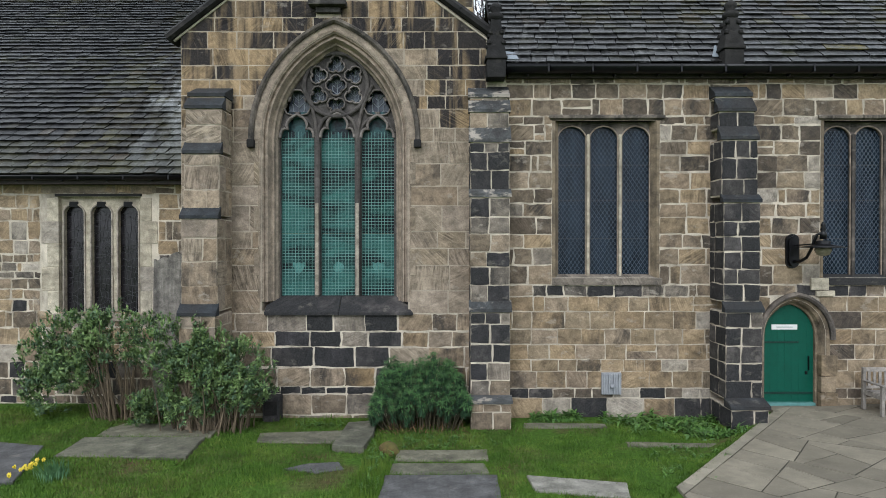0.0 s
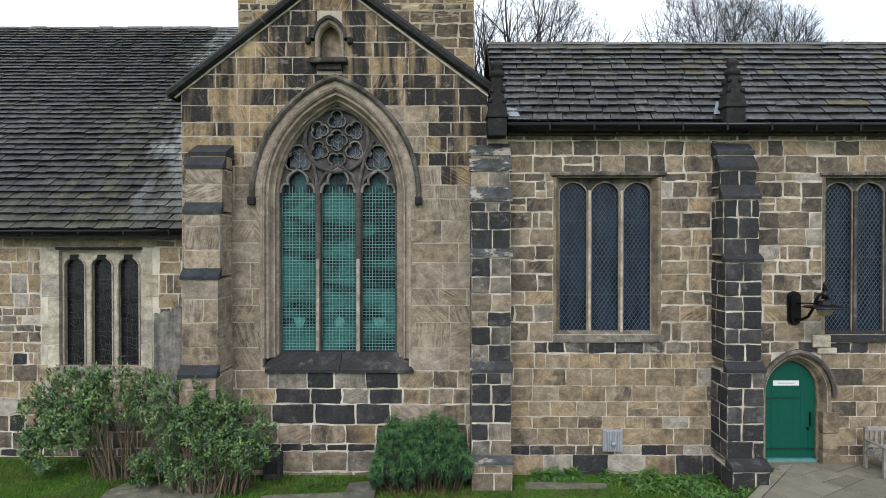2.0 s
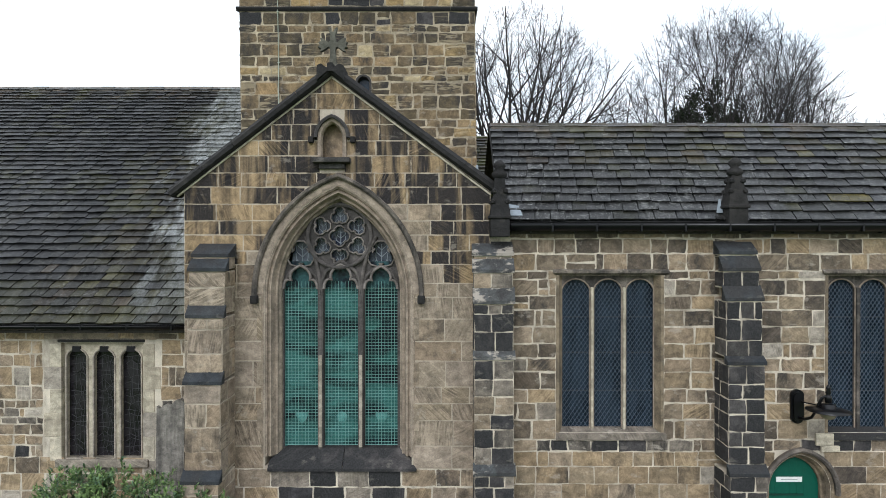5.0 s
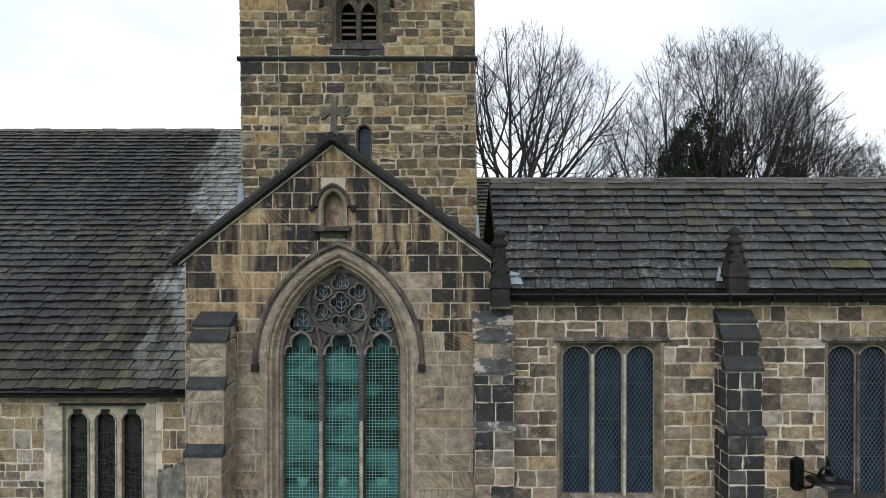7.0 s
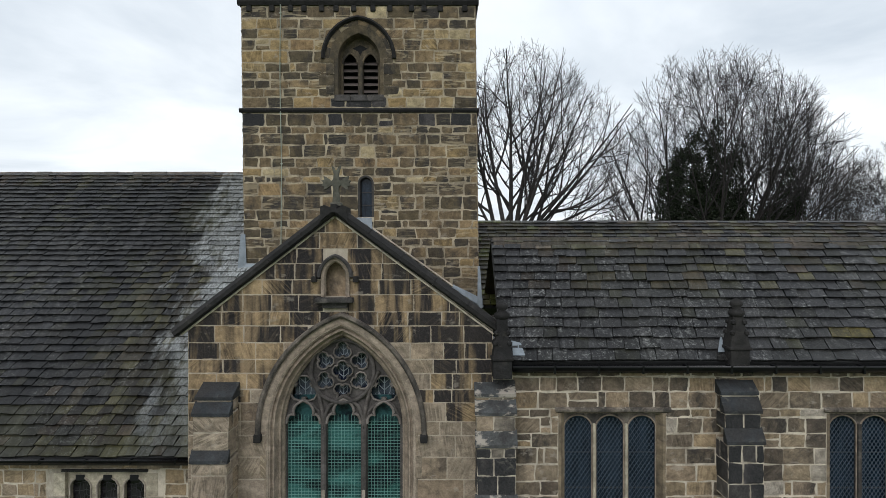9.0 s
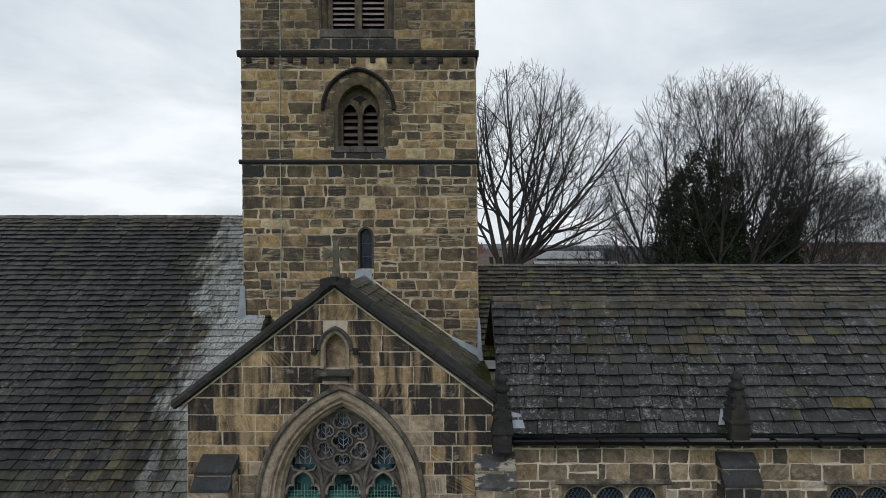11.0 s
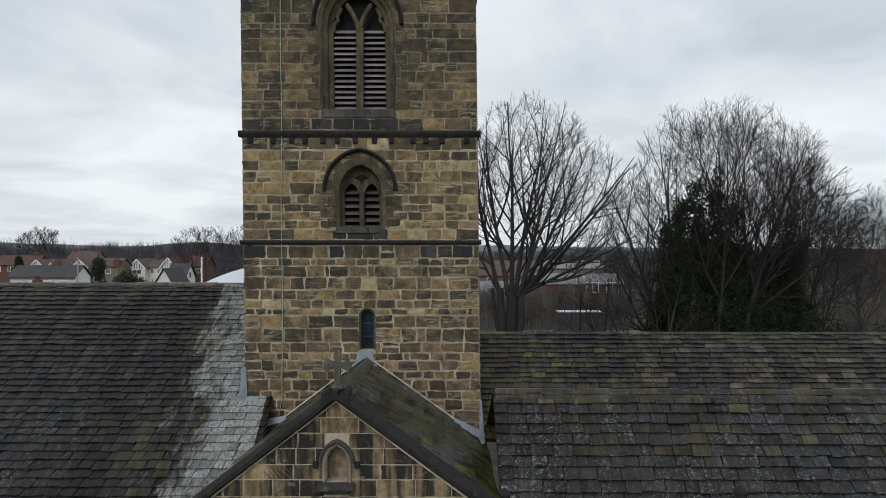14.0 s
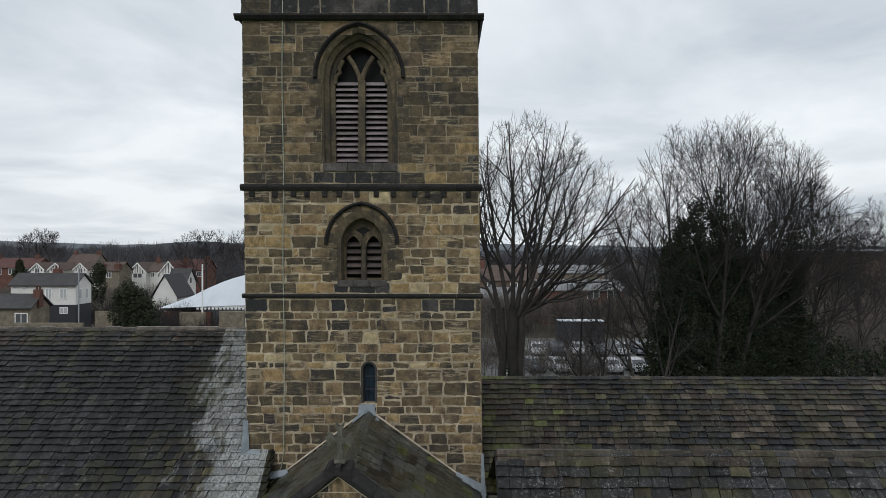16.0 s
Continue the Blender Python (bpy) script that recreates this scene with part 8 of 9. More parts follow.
def bare_tree(name, label, base, stems, envelope, seed, depth=4, L0=3.4, r0=0.30, spread=(25, 50), bark="bark", lift=0.08, rmin=0.011, kids=(10, 9, 8, 5), fork=0.0, trunks=(), low=0.36):
    """A leafless tree: leaders with side limbs along them, which branch in turn to fine upturned twigs."""
    r = random.Random(seed)
    tr = thing(name, label, "tree", base)
    TV, TF, CV, CF = [], [], [], []
    ec, er = Vector(envelope[0]), envelope[1]
    b0 = Vector(base)

    def inside(q):
        e = Vector(((q.x - ec.x) / er[0], (q.y - ec.y) / er[1], (q.z - ec.z) / er[2]))
        return e.length < 1.0 + 0.2 * noise.noise(q * 0.4)

    def grow(p, d, rad, L, lev):
        if lev and not inside(p):
            return
        n = (10, 7, 5, 3, 2)[lev]
        pts, rads, dirs = [p - b0], [rad], [d.copy()]
        q, dd = p.copy(), d.copy()
        wob = (0.06, 0.10, 0.10, 0.09, 0.07)[lev]
        for k in range(n):
            up = lift * (0.2 if lev == 0 else 0.4 + 2.4 * k / n)
            dd = (dd + rand_dir(r) * wob + Vector((0, 0, up))).normalized()
            q = q + dd * (L / n)
            pts.append(q - b0)
            dirs.append(dd.copy())
            rads.append(max(rmin * 0.5, rad * (1 - (0.95 if lev == 0 else 0.82) * ((k + 1) / n) ** 0.9)))
            if k > (0 if lev else 4) and not inside(q):
                break
        sides = 8 if lev == 0 else 5 if lev == 1 else 3
        v, f = tube_data(pts, rads, sides, False)
        tv, tf = (TV, TF) if lev < 2 else (CV, CF)
        o = len(tv)
        tv += v
        tf += [tuple(i + o for i in w) for w in f]
        if lev >= depth:
            return
        m, turn = len(pts) - 1, r.uniform(0, 6.283)
        cnt = max(2, int(kids[lev] * m / n + 0.5))
        for k in range(cnt):
            t_ = (low if lev == 0 else 0.18) + (0.82 if lev else 1.0 - low) * (k + r.random()) / cnt
            t_ = min(0.999, t_) * m
            a, fr = int(t_), t_ - int(t_)
            pos = Vector(pts[a]).lerp(Vector(pts[min(m, a + 1)]), fr) + b0
            dv = dirs[min(m, a + 1)]
            turn += 2.4 + r.uniform(-0.5, 0.5)
            ax = Matrix.Rotation(turn, 3, dv) @ dv.orthogonal().normalized()
            nd = Matrix.Rotation(radians(r.uniform(*spread)), 3, ax) @ dv
            if nd.z < -0.15:
                nd.z *= 0.3
                nd.normalize()
            ra = rads[a] + (rads[min(m, a + 1)] - rads[a]) * fr
            grow(pos, nd, max(rmin, ra * (r.uniform(0.58, 0.82) if lev < 2 else r.uniform(0.46, 0.66))), L * r.uniform(0.40, 0.60) * (1.12 - 0.5 * t_ / m), lev + 1)

    # trunks below the fork: foot, head and girth
    for fx, fy, hx_, hy_, rad in trunks:
        n = 9
        path = [(fx + (hx_ - fx) * (k / n) ** 1.5 + 0.07 * math.sin(1.7 * k + fx * 5), fy + (hy_ - fy) * k / n, -0.3 + (fork + 0.5) * k / n) for k in range(n + 1)]
        v, f = tube_data(path, [rad * (1.0 + 0.5 * max(0.0, 1 - 3.0 * k / n) - 0.3 * k / n) for k in range(n + 1)], 10, False)
        TF += [tuple(i + len(TV) for i in w) for w in f]
        TV += v
    for (ox, oy, lean_, az, sc) in stems:
        d = Vector((math.sin(radians(lean_)) * math.cos(radians(az)), math.sin(radians(lean_)) * math.sin(radians(az)), math.cos(radians(lean_))))
        p = b0 + Vector((ox, oy, fork - 0.3))
        grow(p, d, r0 * sc, L0 * sc, 0)
    mesh_ob("trunk", TV, TF, M[bark], tr, smooth=True)
    mesh_ob("crown", CV, CF, M["twig"], tr, "bare fine twigs")
    return tr


bare_tree("bare_tree", "tall leafless grey ash with clustered trunks and upswept limbs", (4.6, 43, 0),
          [(-0.9, 0, 17, 180, 0.95), (-0.8, 0.1, 30, 185, 0.7), (-0.35, 0, 9, 175, 1.0), (-0.1, 0.1, 2, 0, 1.05), (0.15, 0, 9, 10, 1.05), (0.45, 0, 17, 0, 1.0), (0.5, 0.1, 27, 5, 0.95), (0.55, 0, 39, -5, 0.95), (0.5, 0, 52, 5, 0.95), (0.4, 0, 66, -4, 0.8), (0.0, 0.3, 16, 90, 0.9), (0.3, -0.2, 24, -40, 0.85)],
          ((6.1, 43, 13.2), (6.6, 4.8, 9.0)), 101, fork=9.3, trunks=((0.0, 0.0, -0.15, 0.0, 0.50), (0.35, 0.1, 0.5, 0.05, 0.36), (-0.7, 0.0, -0.85, 0.0, 0.34), (-0.3, -0.1, -1.5, 0.1, 0.2)), bark="bark_dark", L0=14.0, r0=0.18, kids=(9, 6, 6, 3), rmin=0.012, spread=(26, 54), lift=0.12, low=0.10)
bare_tree("bare_tree", "tall leafless dark tree with a rounded twiggy crown", (18.6, 45, 0), [(0, 0, 3, 90, 1.0), (-0.6, 0.3, 10, 180, 0.98), (0.8, 0.2, 9, 0, 0.98), (0.6, -0.4, 18, -10, 0.96), (-0.6, 0.6, 19, 170, 0.93), (1.2, 0.2, 28, 5, 0.86), (-0.8, -0.2, 30, 178, 0.8), (0.4, -0.6, 8, -90, 0.95)],
          ((19.8, 45, 13.0), (8.2, 6.3, 9.4)), 103, L0=21.5, r0=0.26, bark="bark_dark", kids=(12, 8, 7, 5), rmin=0.0125, spread=(20, 46), lift=0.07)
bare_tree("bare_tree", "leafless dark tree beside the ivy-clad trunk", (24.5, 47, 0), [(0, 0, 5, 10, 1.1), (0.8, 0, 16, 0, 1.0), (-0.8, 0.2, 14, 170, 1.0), (1.8, 0.2, 22, 10, 0.9), (0, 1, 8, 80, 1)],
          ((25.3, 47, 11.0), (5.6, 5, 7.8)), 105, L0=17.5, r0=0.22, bark="bark_dark", rmin=0.0125, kids=(10, 8, 6, 4))
bare_tree("bare_tree", "leafless scrub tree with brown twigs", (33.0, 55, 0), [(0, 0, 6, 10, 1.0), (1.5, 0, 18, 0, 0.9), (-1.2, 0, 16, 180, 0.9), (3.2, 0.5, 10, 20, 0.9)], ((34.0, 55, 9.0), (6.5, 5, 7.6)), 107, L0=15, r0=0.18)
bare_tree("bare_tree", "leafless scrub tree with brown twigs", (42.5, 60, 0), [(0, 0, 6, 10, 1.0), (-1.6, 0, 14, 170, 1.0), (2.0, 0, 12, 0, 1.0)], ((42.0, 60, 9.5), (6.5, 5, 8.5)), 108, L0=16, r0=0.18)
bare_tree("bare_tree", "small leafless tree with twin trunks by the car park", (13.0, 41, 0), [(0, 0, 5, 180, 1.0), (0.5, 0, 7, 10, 0.95)], ((13.0, 41, 8.3), (3.6, 3, 4.9)), 109, L0=12.5, r0=0.2, bark="bark_dark", kids=(8, 7, 6, 4))
bare_tree("bare_tree", "small leafless tree with twin trunks by the car park", (10.4, 47, 0), [(0, 0, 6, 190, 1.0), (0.7, 0, 10, 0, 1.0)], ((10.8, 47, 6.5), (4.2, 3, 4.6)), 110, L0=10.5, r0=0.19, bark="bark_dark", kids=(8, 7, 6, 4))
bare_tree("bare_tree", "large leafless tree behind the house roofs", (-150, 230, 0), [(0, 0, 4, 90, 1.0), (0, 0, 20, 0, 1.0), (0, 0, 20, 180, 1.0)], ((-150, 230, 13), (8.5, 6, 7)), 111, depth=3, L0=19, r0=0.4, rmin=0.06, kids=(9, 8, 8, 4))
bare_tree("bare_tree", "leafless tree behind the white-roofed hall", (-62, 160, 0), [(0, 0, 4, 90, 1.0), (0, 0, 18, 0, 1.0), (0, 0, 18, 180, 1.0)], ((-62, 160, 10), (10, 6, 8)), 112, depth=3, L0=17, r0=0.3, rmin=0.04, kids=(9, 8, 8, 4))
bare_tree("bare_tree", "leafless tree behind the white-roofed hall", (-46, 150, 0), [(0, 0, 4, 90, 1.0), (0, 0, 18, 0, 1.0), (0, 0, 18, 180, 1.0)], ((-46, 150, 10), (9, 6, 8.4)), 113, depth=3, L0=17, r0=0.3, rmin=0.04, kids=(9, 8, 8, 4))


def leaf_mass(name, label, cols, seed, n, size, material, category="ivy", kind="stuff", tall=False):
    """Leaves heaped over trunks or rounded masses, uneven at the edge. cols: (centre, radii)."""
    r = random.Random(seed)
    V, F = [], []
    for i in range(n):
        c, rad = cols[i % len(cols)]
        d = rand_dir(r)
        k = r.uniform(0.45, 1.0)
        if tall:
            h_ = r.uniform(-1, 1)
            a_ = r.uniform(0, 6.283)
            q_ = (1 - abs(h_) ** 3) ** 0.5 * (1 + 0.35 * noise.noise(Vector((c[0], math.cos(a_), (c[2] + h_ * rad[2]) * 0.7))))
            s = r.uniform(0.6, 1.4) * size
            leaf_into(V, F, Vector((c[0] + math.cos(a_) * rad[0] * k * q_, c[1] + math.sin(a_) * rad[1] * k * q_, c[2] + h_ * rad[2])), rand_dir(r, -0.3), rand_dir(r), s, s * 0.75, 0.4)
            continue
        nv = 1 + 0.45 * noise.noise(Vector((c[0] + d.x * 1.8, d.y * 1.8 + c[1], (c[2] + d.z * rad[2]) * 0.6)))
        p = Vector((c[0] + d.x * rad[0] * k * nv, c[1] + d.y * rad[1] * k * nv, c[2] + d.z * rad[2] * (r.uniform(0.3, 1.0))))
        s = r.uniform(0.6, 1.4) * size
        leaf_into(V, F, p, rand_dir(r, -0.3), rand_dir(r), s, s * 0.75, 0.4)
    return tagged(mesh_ob(name, V, F, M[material]), label, category, kind=kind)


def ivy_mass(name, label, lumps, seed, per, size, material, clump=0.42):
    """Ivy in overlapping clumps of leaves round trunks, ragged at the edge. lumps: (centre, radii, clumps)."""
    r = random.Random(seed)
    V, F = [], []
    for c, rad, n in lumps:
        for i in range(n):
            d = rand_dir(r)
            k = r.uniform(0.35, 1.0) ** 0.5 * (1 + 0.55 * noise.noise(Vector((c[0] + d.x * 2.6, c[1] + d.y * 2.6, c[2] + d.z * 5))))
            q = Vector((c[0] + d.x * rad[0] * k, c[1] + d.y * rad[1] * k, c[2] + d.z * rad[2] * k))
            if q.z < 0:
                continue
            w = clump * r.uniform(0.6, 1.3)
            for m in range(per):
                p = q + Vector((r.gauss(0, w * 0.5), r.gauss(0, w * 0.5), r.gauss(-0.1, w * 0.6)))
                s = r.uniform(0.6, 1.4) * size
                leaf_into(V, F, p, rand_dir(r, -0.4), rand_dir(r), s, s * 0.75, 0.4)
    return tagged(mesh_ob(name, V, F, M[material]), label, "ivy", kind="stuff")


ivy_mass("ivy", "dark evergreen ivy smothering the tree trunks", [((16.0, 44.2, 5.5), (1.8, 1.5, 7.0), 320), ((17.4, 44.1, 8.0), (1.9, 1.4, 7.0), 340), ((16.0, 44.0, 11.0), (1.0, 0.9, 4.2), 120), ((19.2, 44.2, 14.0), (0.7, 0.7, 4.4), 90), ((20.6, 44.3, 12.5), (0.8, 0.7, 4.2), 90), ((17.8, 44.2, 14.8), (0.5, 0.5, 3.2), 50), ((20.6, 44.4, 8.6), (0.9, 0.9, 5.2), 110), ((15.0, 44.2, 4.2), (1.3, 1.2, 4.8), 130), ((19.2, 44.2, 6.0), (1.9, 1.5, 7.4), 320), ((17.2, 44.2, 13.4), (1.1, 0.9, 3.0), 110), ((18.9, 44.4, 11.6), (1.0, 0.9, 3.4), 90), ((21.4, 45.0, 4.0), (1.6, 1.4, 5.6), 220), ((24.6, 45.4, 7.0), (1.3, 1.2, 7.4), 240), ((25.3, 45.4, 9.5), (0.9, 0.9, 6.0), 130), ((22.6, 45.0, 7.0), (1.2, 1.0, 6.0), 150), ((26.0, 46.0, 4.6), (1.4, 1.3, 6.0), 170), ((23.2, 45.6, 3.6), (1.4, 1.3, 5.0), 130)], 121, 56, 0.14, "ivy")
ivy_mass("ivy", "patchy ivy on leafless trunks beyond the car park", [((27.5, 48, 4.0), (1.4, 1.2, 5.0), 90), ((31.5, 52, 3.0), (2.2, 1.4, 4.2), 80), ((4.5, 43, 2.0), (0.7, 0.6, 4.2), 30), ((29, 50, 2.0), (4, 1.4, 4.0), 110), ((35, 54, 2.0), (5, 1.4, 3.6), 100), ((42, 58, 2.0), (5, 1.4, 3.6), 90)], 122, 30, 0.22, "ivy")
leaf_mass("evergreen_tree", "rounded dark evergreen tree beyond the chancel roof", [((-35.2, 70, 4.4), (2.1, 2.0, 5.0)), ((-34.0, 70, 5.2), (1.7, 1.8, 3.4)), ((-36.6, 70, 6.2), (1.4, 1.6, 3.2)), ((-35.9, 70, 8.0), (1.5, 1.4, 2.3)), ((-34.6, 70, 7.4), (1.1, 1.3, 1.8)), ((-33.4, 70, 4.0), (1.3, 1.3, 2.6))], 123, 15000, 0.22, "yew", "tree", "")


leaf_mass("evergreen_tree", "dark evergreen tree among the houses", [((-68.6, 122, 6.0), (1.9, 1.8, 4.6)), ((-68.2, 122, 8.4), (1.2, 1.2, 2.6))], 124, 3500, 0.32, "yew", "tree", "")
leaf_mass("evergreen_tree", "small dark conifer before the red terrace", [((-115.5, 168, 6.0), (1.9, 1.7, 3.4)), ((-115.5, 168, 8.4), (1.0, 1.0, 2.2))], 125, 2500, 0.4, "yew", "tree", "")


def brush(name, label, areas, seed, material="twig"):
    """Leafless trees too far off to tell apart: round-headed fans of fine twigs. areas: x, y range, heights, twig width, count."""
    r = random.Random(seed)
    V, F = [], []
    for x0, x1, y0, y1, h0, h1, w, n in areas:
        for i in range(n):
            x, y = r.uniform(x0, x1), r.uniform(y0, y1)
            h = r.uniform(h0, h1)
            rad = h * r.uniform(0.26, 0.42)
            for k in range(85):
                d = rand_dir(r, 0.12)
                q = r.uniform(0.82, 1.0)
                e = Vector((x + d.x * rad * q, y + d.y * rad * q, h * 0.58 + d.z * h * 0.42 * q))
                p = Vector((x, y, h * r.uniform(0.15, 0.55))).lerp(e, r.uniform(0.0, 0.6))
                sd_ = Vector((r.uniform(-1, 1), 0, r.uniform(-1, 1))).normalized() * w
                o = len(V)
                V += [tuple(p - sd_), tuple(p + sd_), tuple(e)]
                F.append((o, o + 1, o + 2))
            o = len(V)
            V += [(x - w * 2, y, -0.3), (x + w * 2, y, -0.3), (x, y, h * 0.7)]
            F.append((o, o + 1, o + 2))
    return tagged(mesh_ob(name, V, F, M[material]), label, "thicket", kind="stuff")


# both wood colours have distance haze mixed in: one bluish, one lightened
M["far_wood"] = plain_mat("far_woodland_hazed", (0.062, 0.060, 0.066), 0.95, vary=0.2, scale=0.05, by_piece=0.3, bump=0)
M["far_twig"] = plain_mat("far_twigs_hazed", (0.098, 0.086, 0.076), 0.95, vary=0.2, scale=0.05, by_piece=0.35, bump=0)
brush("thicket", "brown leafless thicket beyond the car park", [(25, 60, 56, 70, 3.5, 8.0, 0.035, 150), (34, 75, 75, 100, 5, 9.0, 0.05, 110), (4, 30, 98, 110, 4.0, 7.5, 0.05, 60), (60, 130, 110, 160, 7, 11, 0.08, 110), (2, 36, 95, 105, 5, 9.0, 0.035, 90), (6, 30, 52, 56, 2.5, 5.5, 0.016, 45), (2.5, 16, 57, 64, 4.0, 8.0, 0.02, 34)], 131, "far_twig")
brush("thicket", "leafless grey-brown trees above the town", [(-200, -70, 215, 270, 8, 13.5, 0.10, 170), (-125, -45, 180, 215, 5, 10.0, 0.08, 120), (-330, -60, 300, 420, 14, 20, 0.16, 300), (10, 60, 150, 220, 6, 10.5, 0.09, 110), (0, 330, 240, 420, 9, 14.5, 0.16, 320)], 132, "far_wood")
brush("thicket", "brown hedges and bushes between the houses", [(-118, -58, 126, 146, 4.2, 6.3, 0.05, 150), (-62, -44, 100, 110, 3.0, 5.0, 0.035, 60)], 134, "far_twig")
brush("thicket", "leafless bushes along the hall and garden walls", [(-46, -31, 84, 92, 3, 5.5, 0.03, 50), (-60, -38, 94, 110, 3, 6.5, 0.04, 60)], 133)

# hills: distance haze is put into their blue-grey colours, paler on the far row
M["hill"] = plain_mat("wooded_hill_hazed", (0.045, 0.050, 0.058), 0.95, vary=0.35, scale=0.02, fine=0.15, bump=0)
M["hill_hazed"] = plain_mat("far_hill_hazed", (0.13, 0.145, 0.16), 0.95, vary=0.25, scale=0.01, fine=0.1, bump=0)
hx = list(range(-1400, 1401, 5))
for y0, amp, hb, mat_, lab in ((760, 5.0, 12.0, "hill", "dark wooded ridge beyond the town, with haze put into its blue-grey colour"), (1500, 6.0, 19.0, "hill_hazed", "far hills on the horizon, paled by haze put into their colour")):
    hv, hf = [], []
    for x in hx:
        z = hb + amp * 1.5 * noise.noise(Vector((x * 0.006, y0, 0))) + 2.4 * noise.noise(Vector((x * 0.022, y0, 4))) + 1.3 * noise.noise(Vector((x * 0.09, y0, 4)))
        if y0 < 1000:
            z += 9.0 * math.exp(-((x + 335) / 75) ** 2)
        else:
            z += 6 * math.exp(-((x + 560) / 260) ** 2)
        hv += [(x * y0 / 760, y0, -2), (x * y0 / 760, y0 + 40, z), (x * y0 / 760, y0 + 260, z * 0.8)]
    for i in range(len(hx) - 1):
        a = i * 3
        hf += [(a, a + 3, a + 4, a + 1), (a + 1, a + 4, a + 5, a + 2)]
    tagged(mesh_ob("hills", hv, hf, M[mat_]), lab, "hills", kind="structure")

# town
M["render_white"] = plain_mat("white_render", (0.66, 0.65, 0.62), 0.8, vary=0.08, scale=0.6)
M["render_black"] = plain_mat("black_plinth_paint", (0.03, 0.03, 0.035), 0.7)
M["brick_red"] = plain_mat("red_brick", (0.115, 0.055, 0.042), 0.9, vary=0.25, scale=0.8, fine=8)
M["brick_brown"] = plain_mat("brown_brick", (0.13, 0.095, 0.075), 0.9, vary=0.25, scale=0.8, fine=8)
M["house_stone"] = plain_mat("house_stone", (0.17, 0.145, 0.11), 0.9, vary=0.35, scale=1.5, fine=6)
M["tile_red"] = plain_mat("red_roof_tile", (0.085, 0.038, 0.033), 0.8, vary=0.2, scale=1.0, fine=5)
M["tile_grey"] = plain_mat("grey_roof_slate", (0.045, 0.043, 0.045), 0.75, vary=0.25, scale=0.8, fine=5)
M["tile_brown"] = plain_mat("brown_roof_tile", (0.085, 0.06, 0.05), 0.8, vary=0.25, scale=0.8, fine=5)
M["tile_pale"] = plain_mat("pale_sheet_roof", (0.17, 0.175, 0.18), 0.7, vary=0.15, scale=0.5)
M["membrane"] = plain_mat("white_roof_sheet", (0.54, 0.58, 0.63), 0.6, vary=0.05, scale=0.4)
M["house_glass"] = plain_mat("house_window_glass", (0.09, 0.095, 0.10), 0.15, vary=0.3, bump=0)
M["blind"] = plain_mat("pale_window_blind", (0.42, 0.43, 0.44), 0.5, vary=0.1, bump=0)
M["asphalt"] = plain_mat("car_park_asphalt", (0.11, 0.11, 0.108), 0.9, vary=0.2, scale=0.3, fine=5)


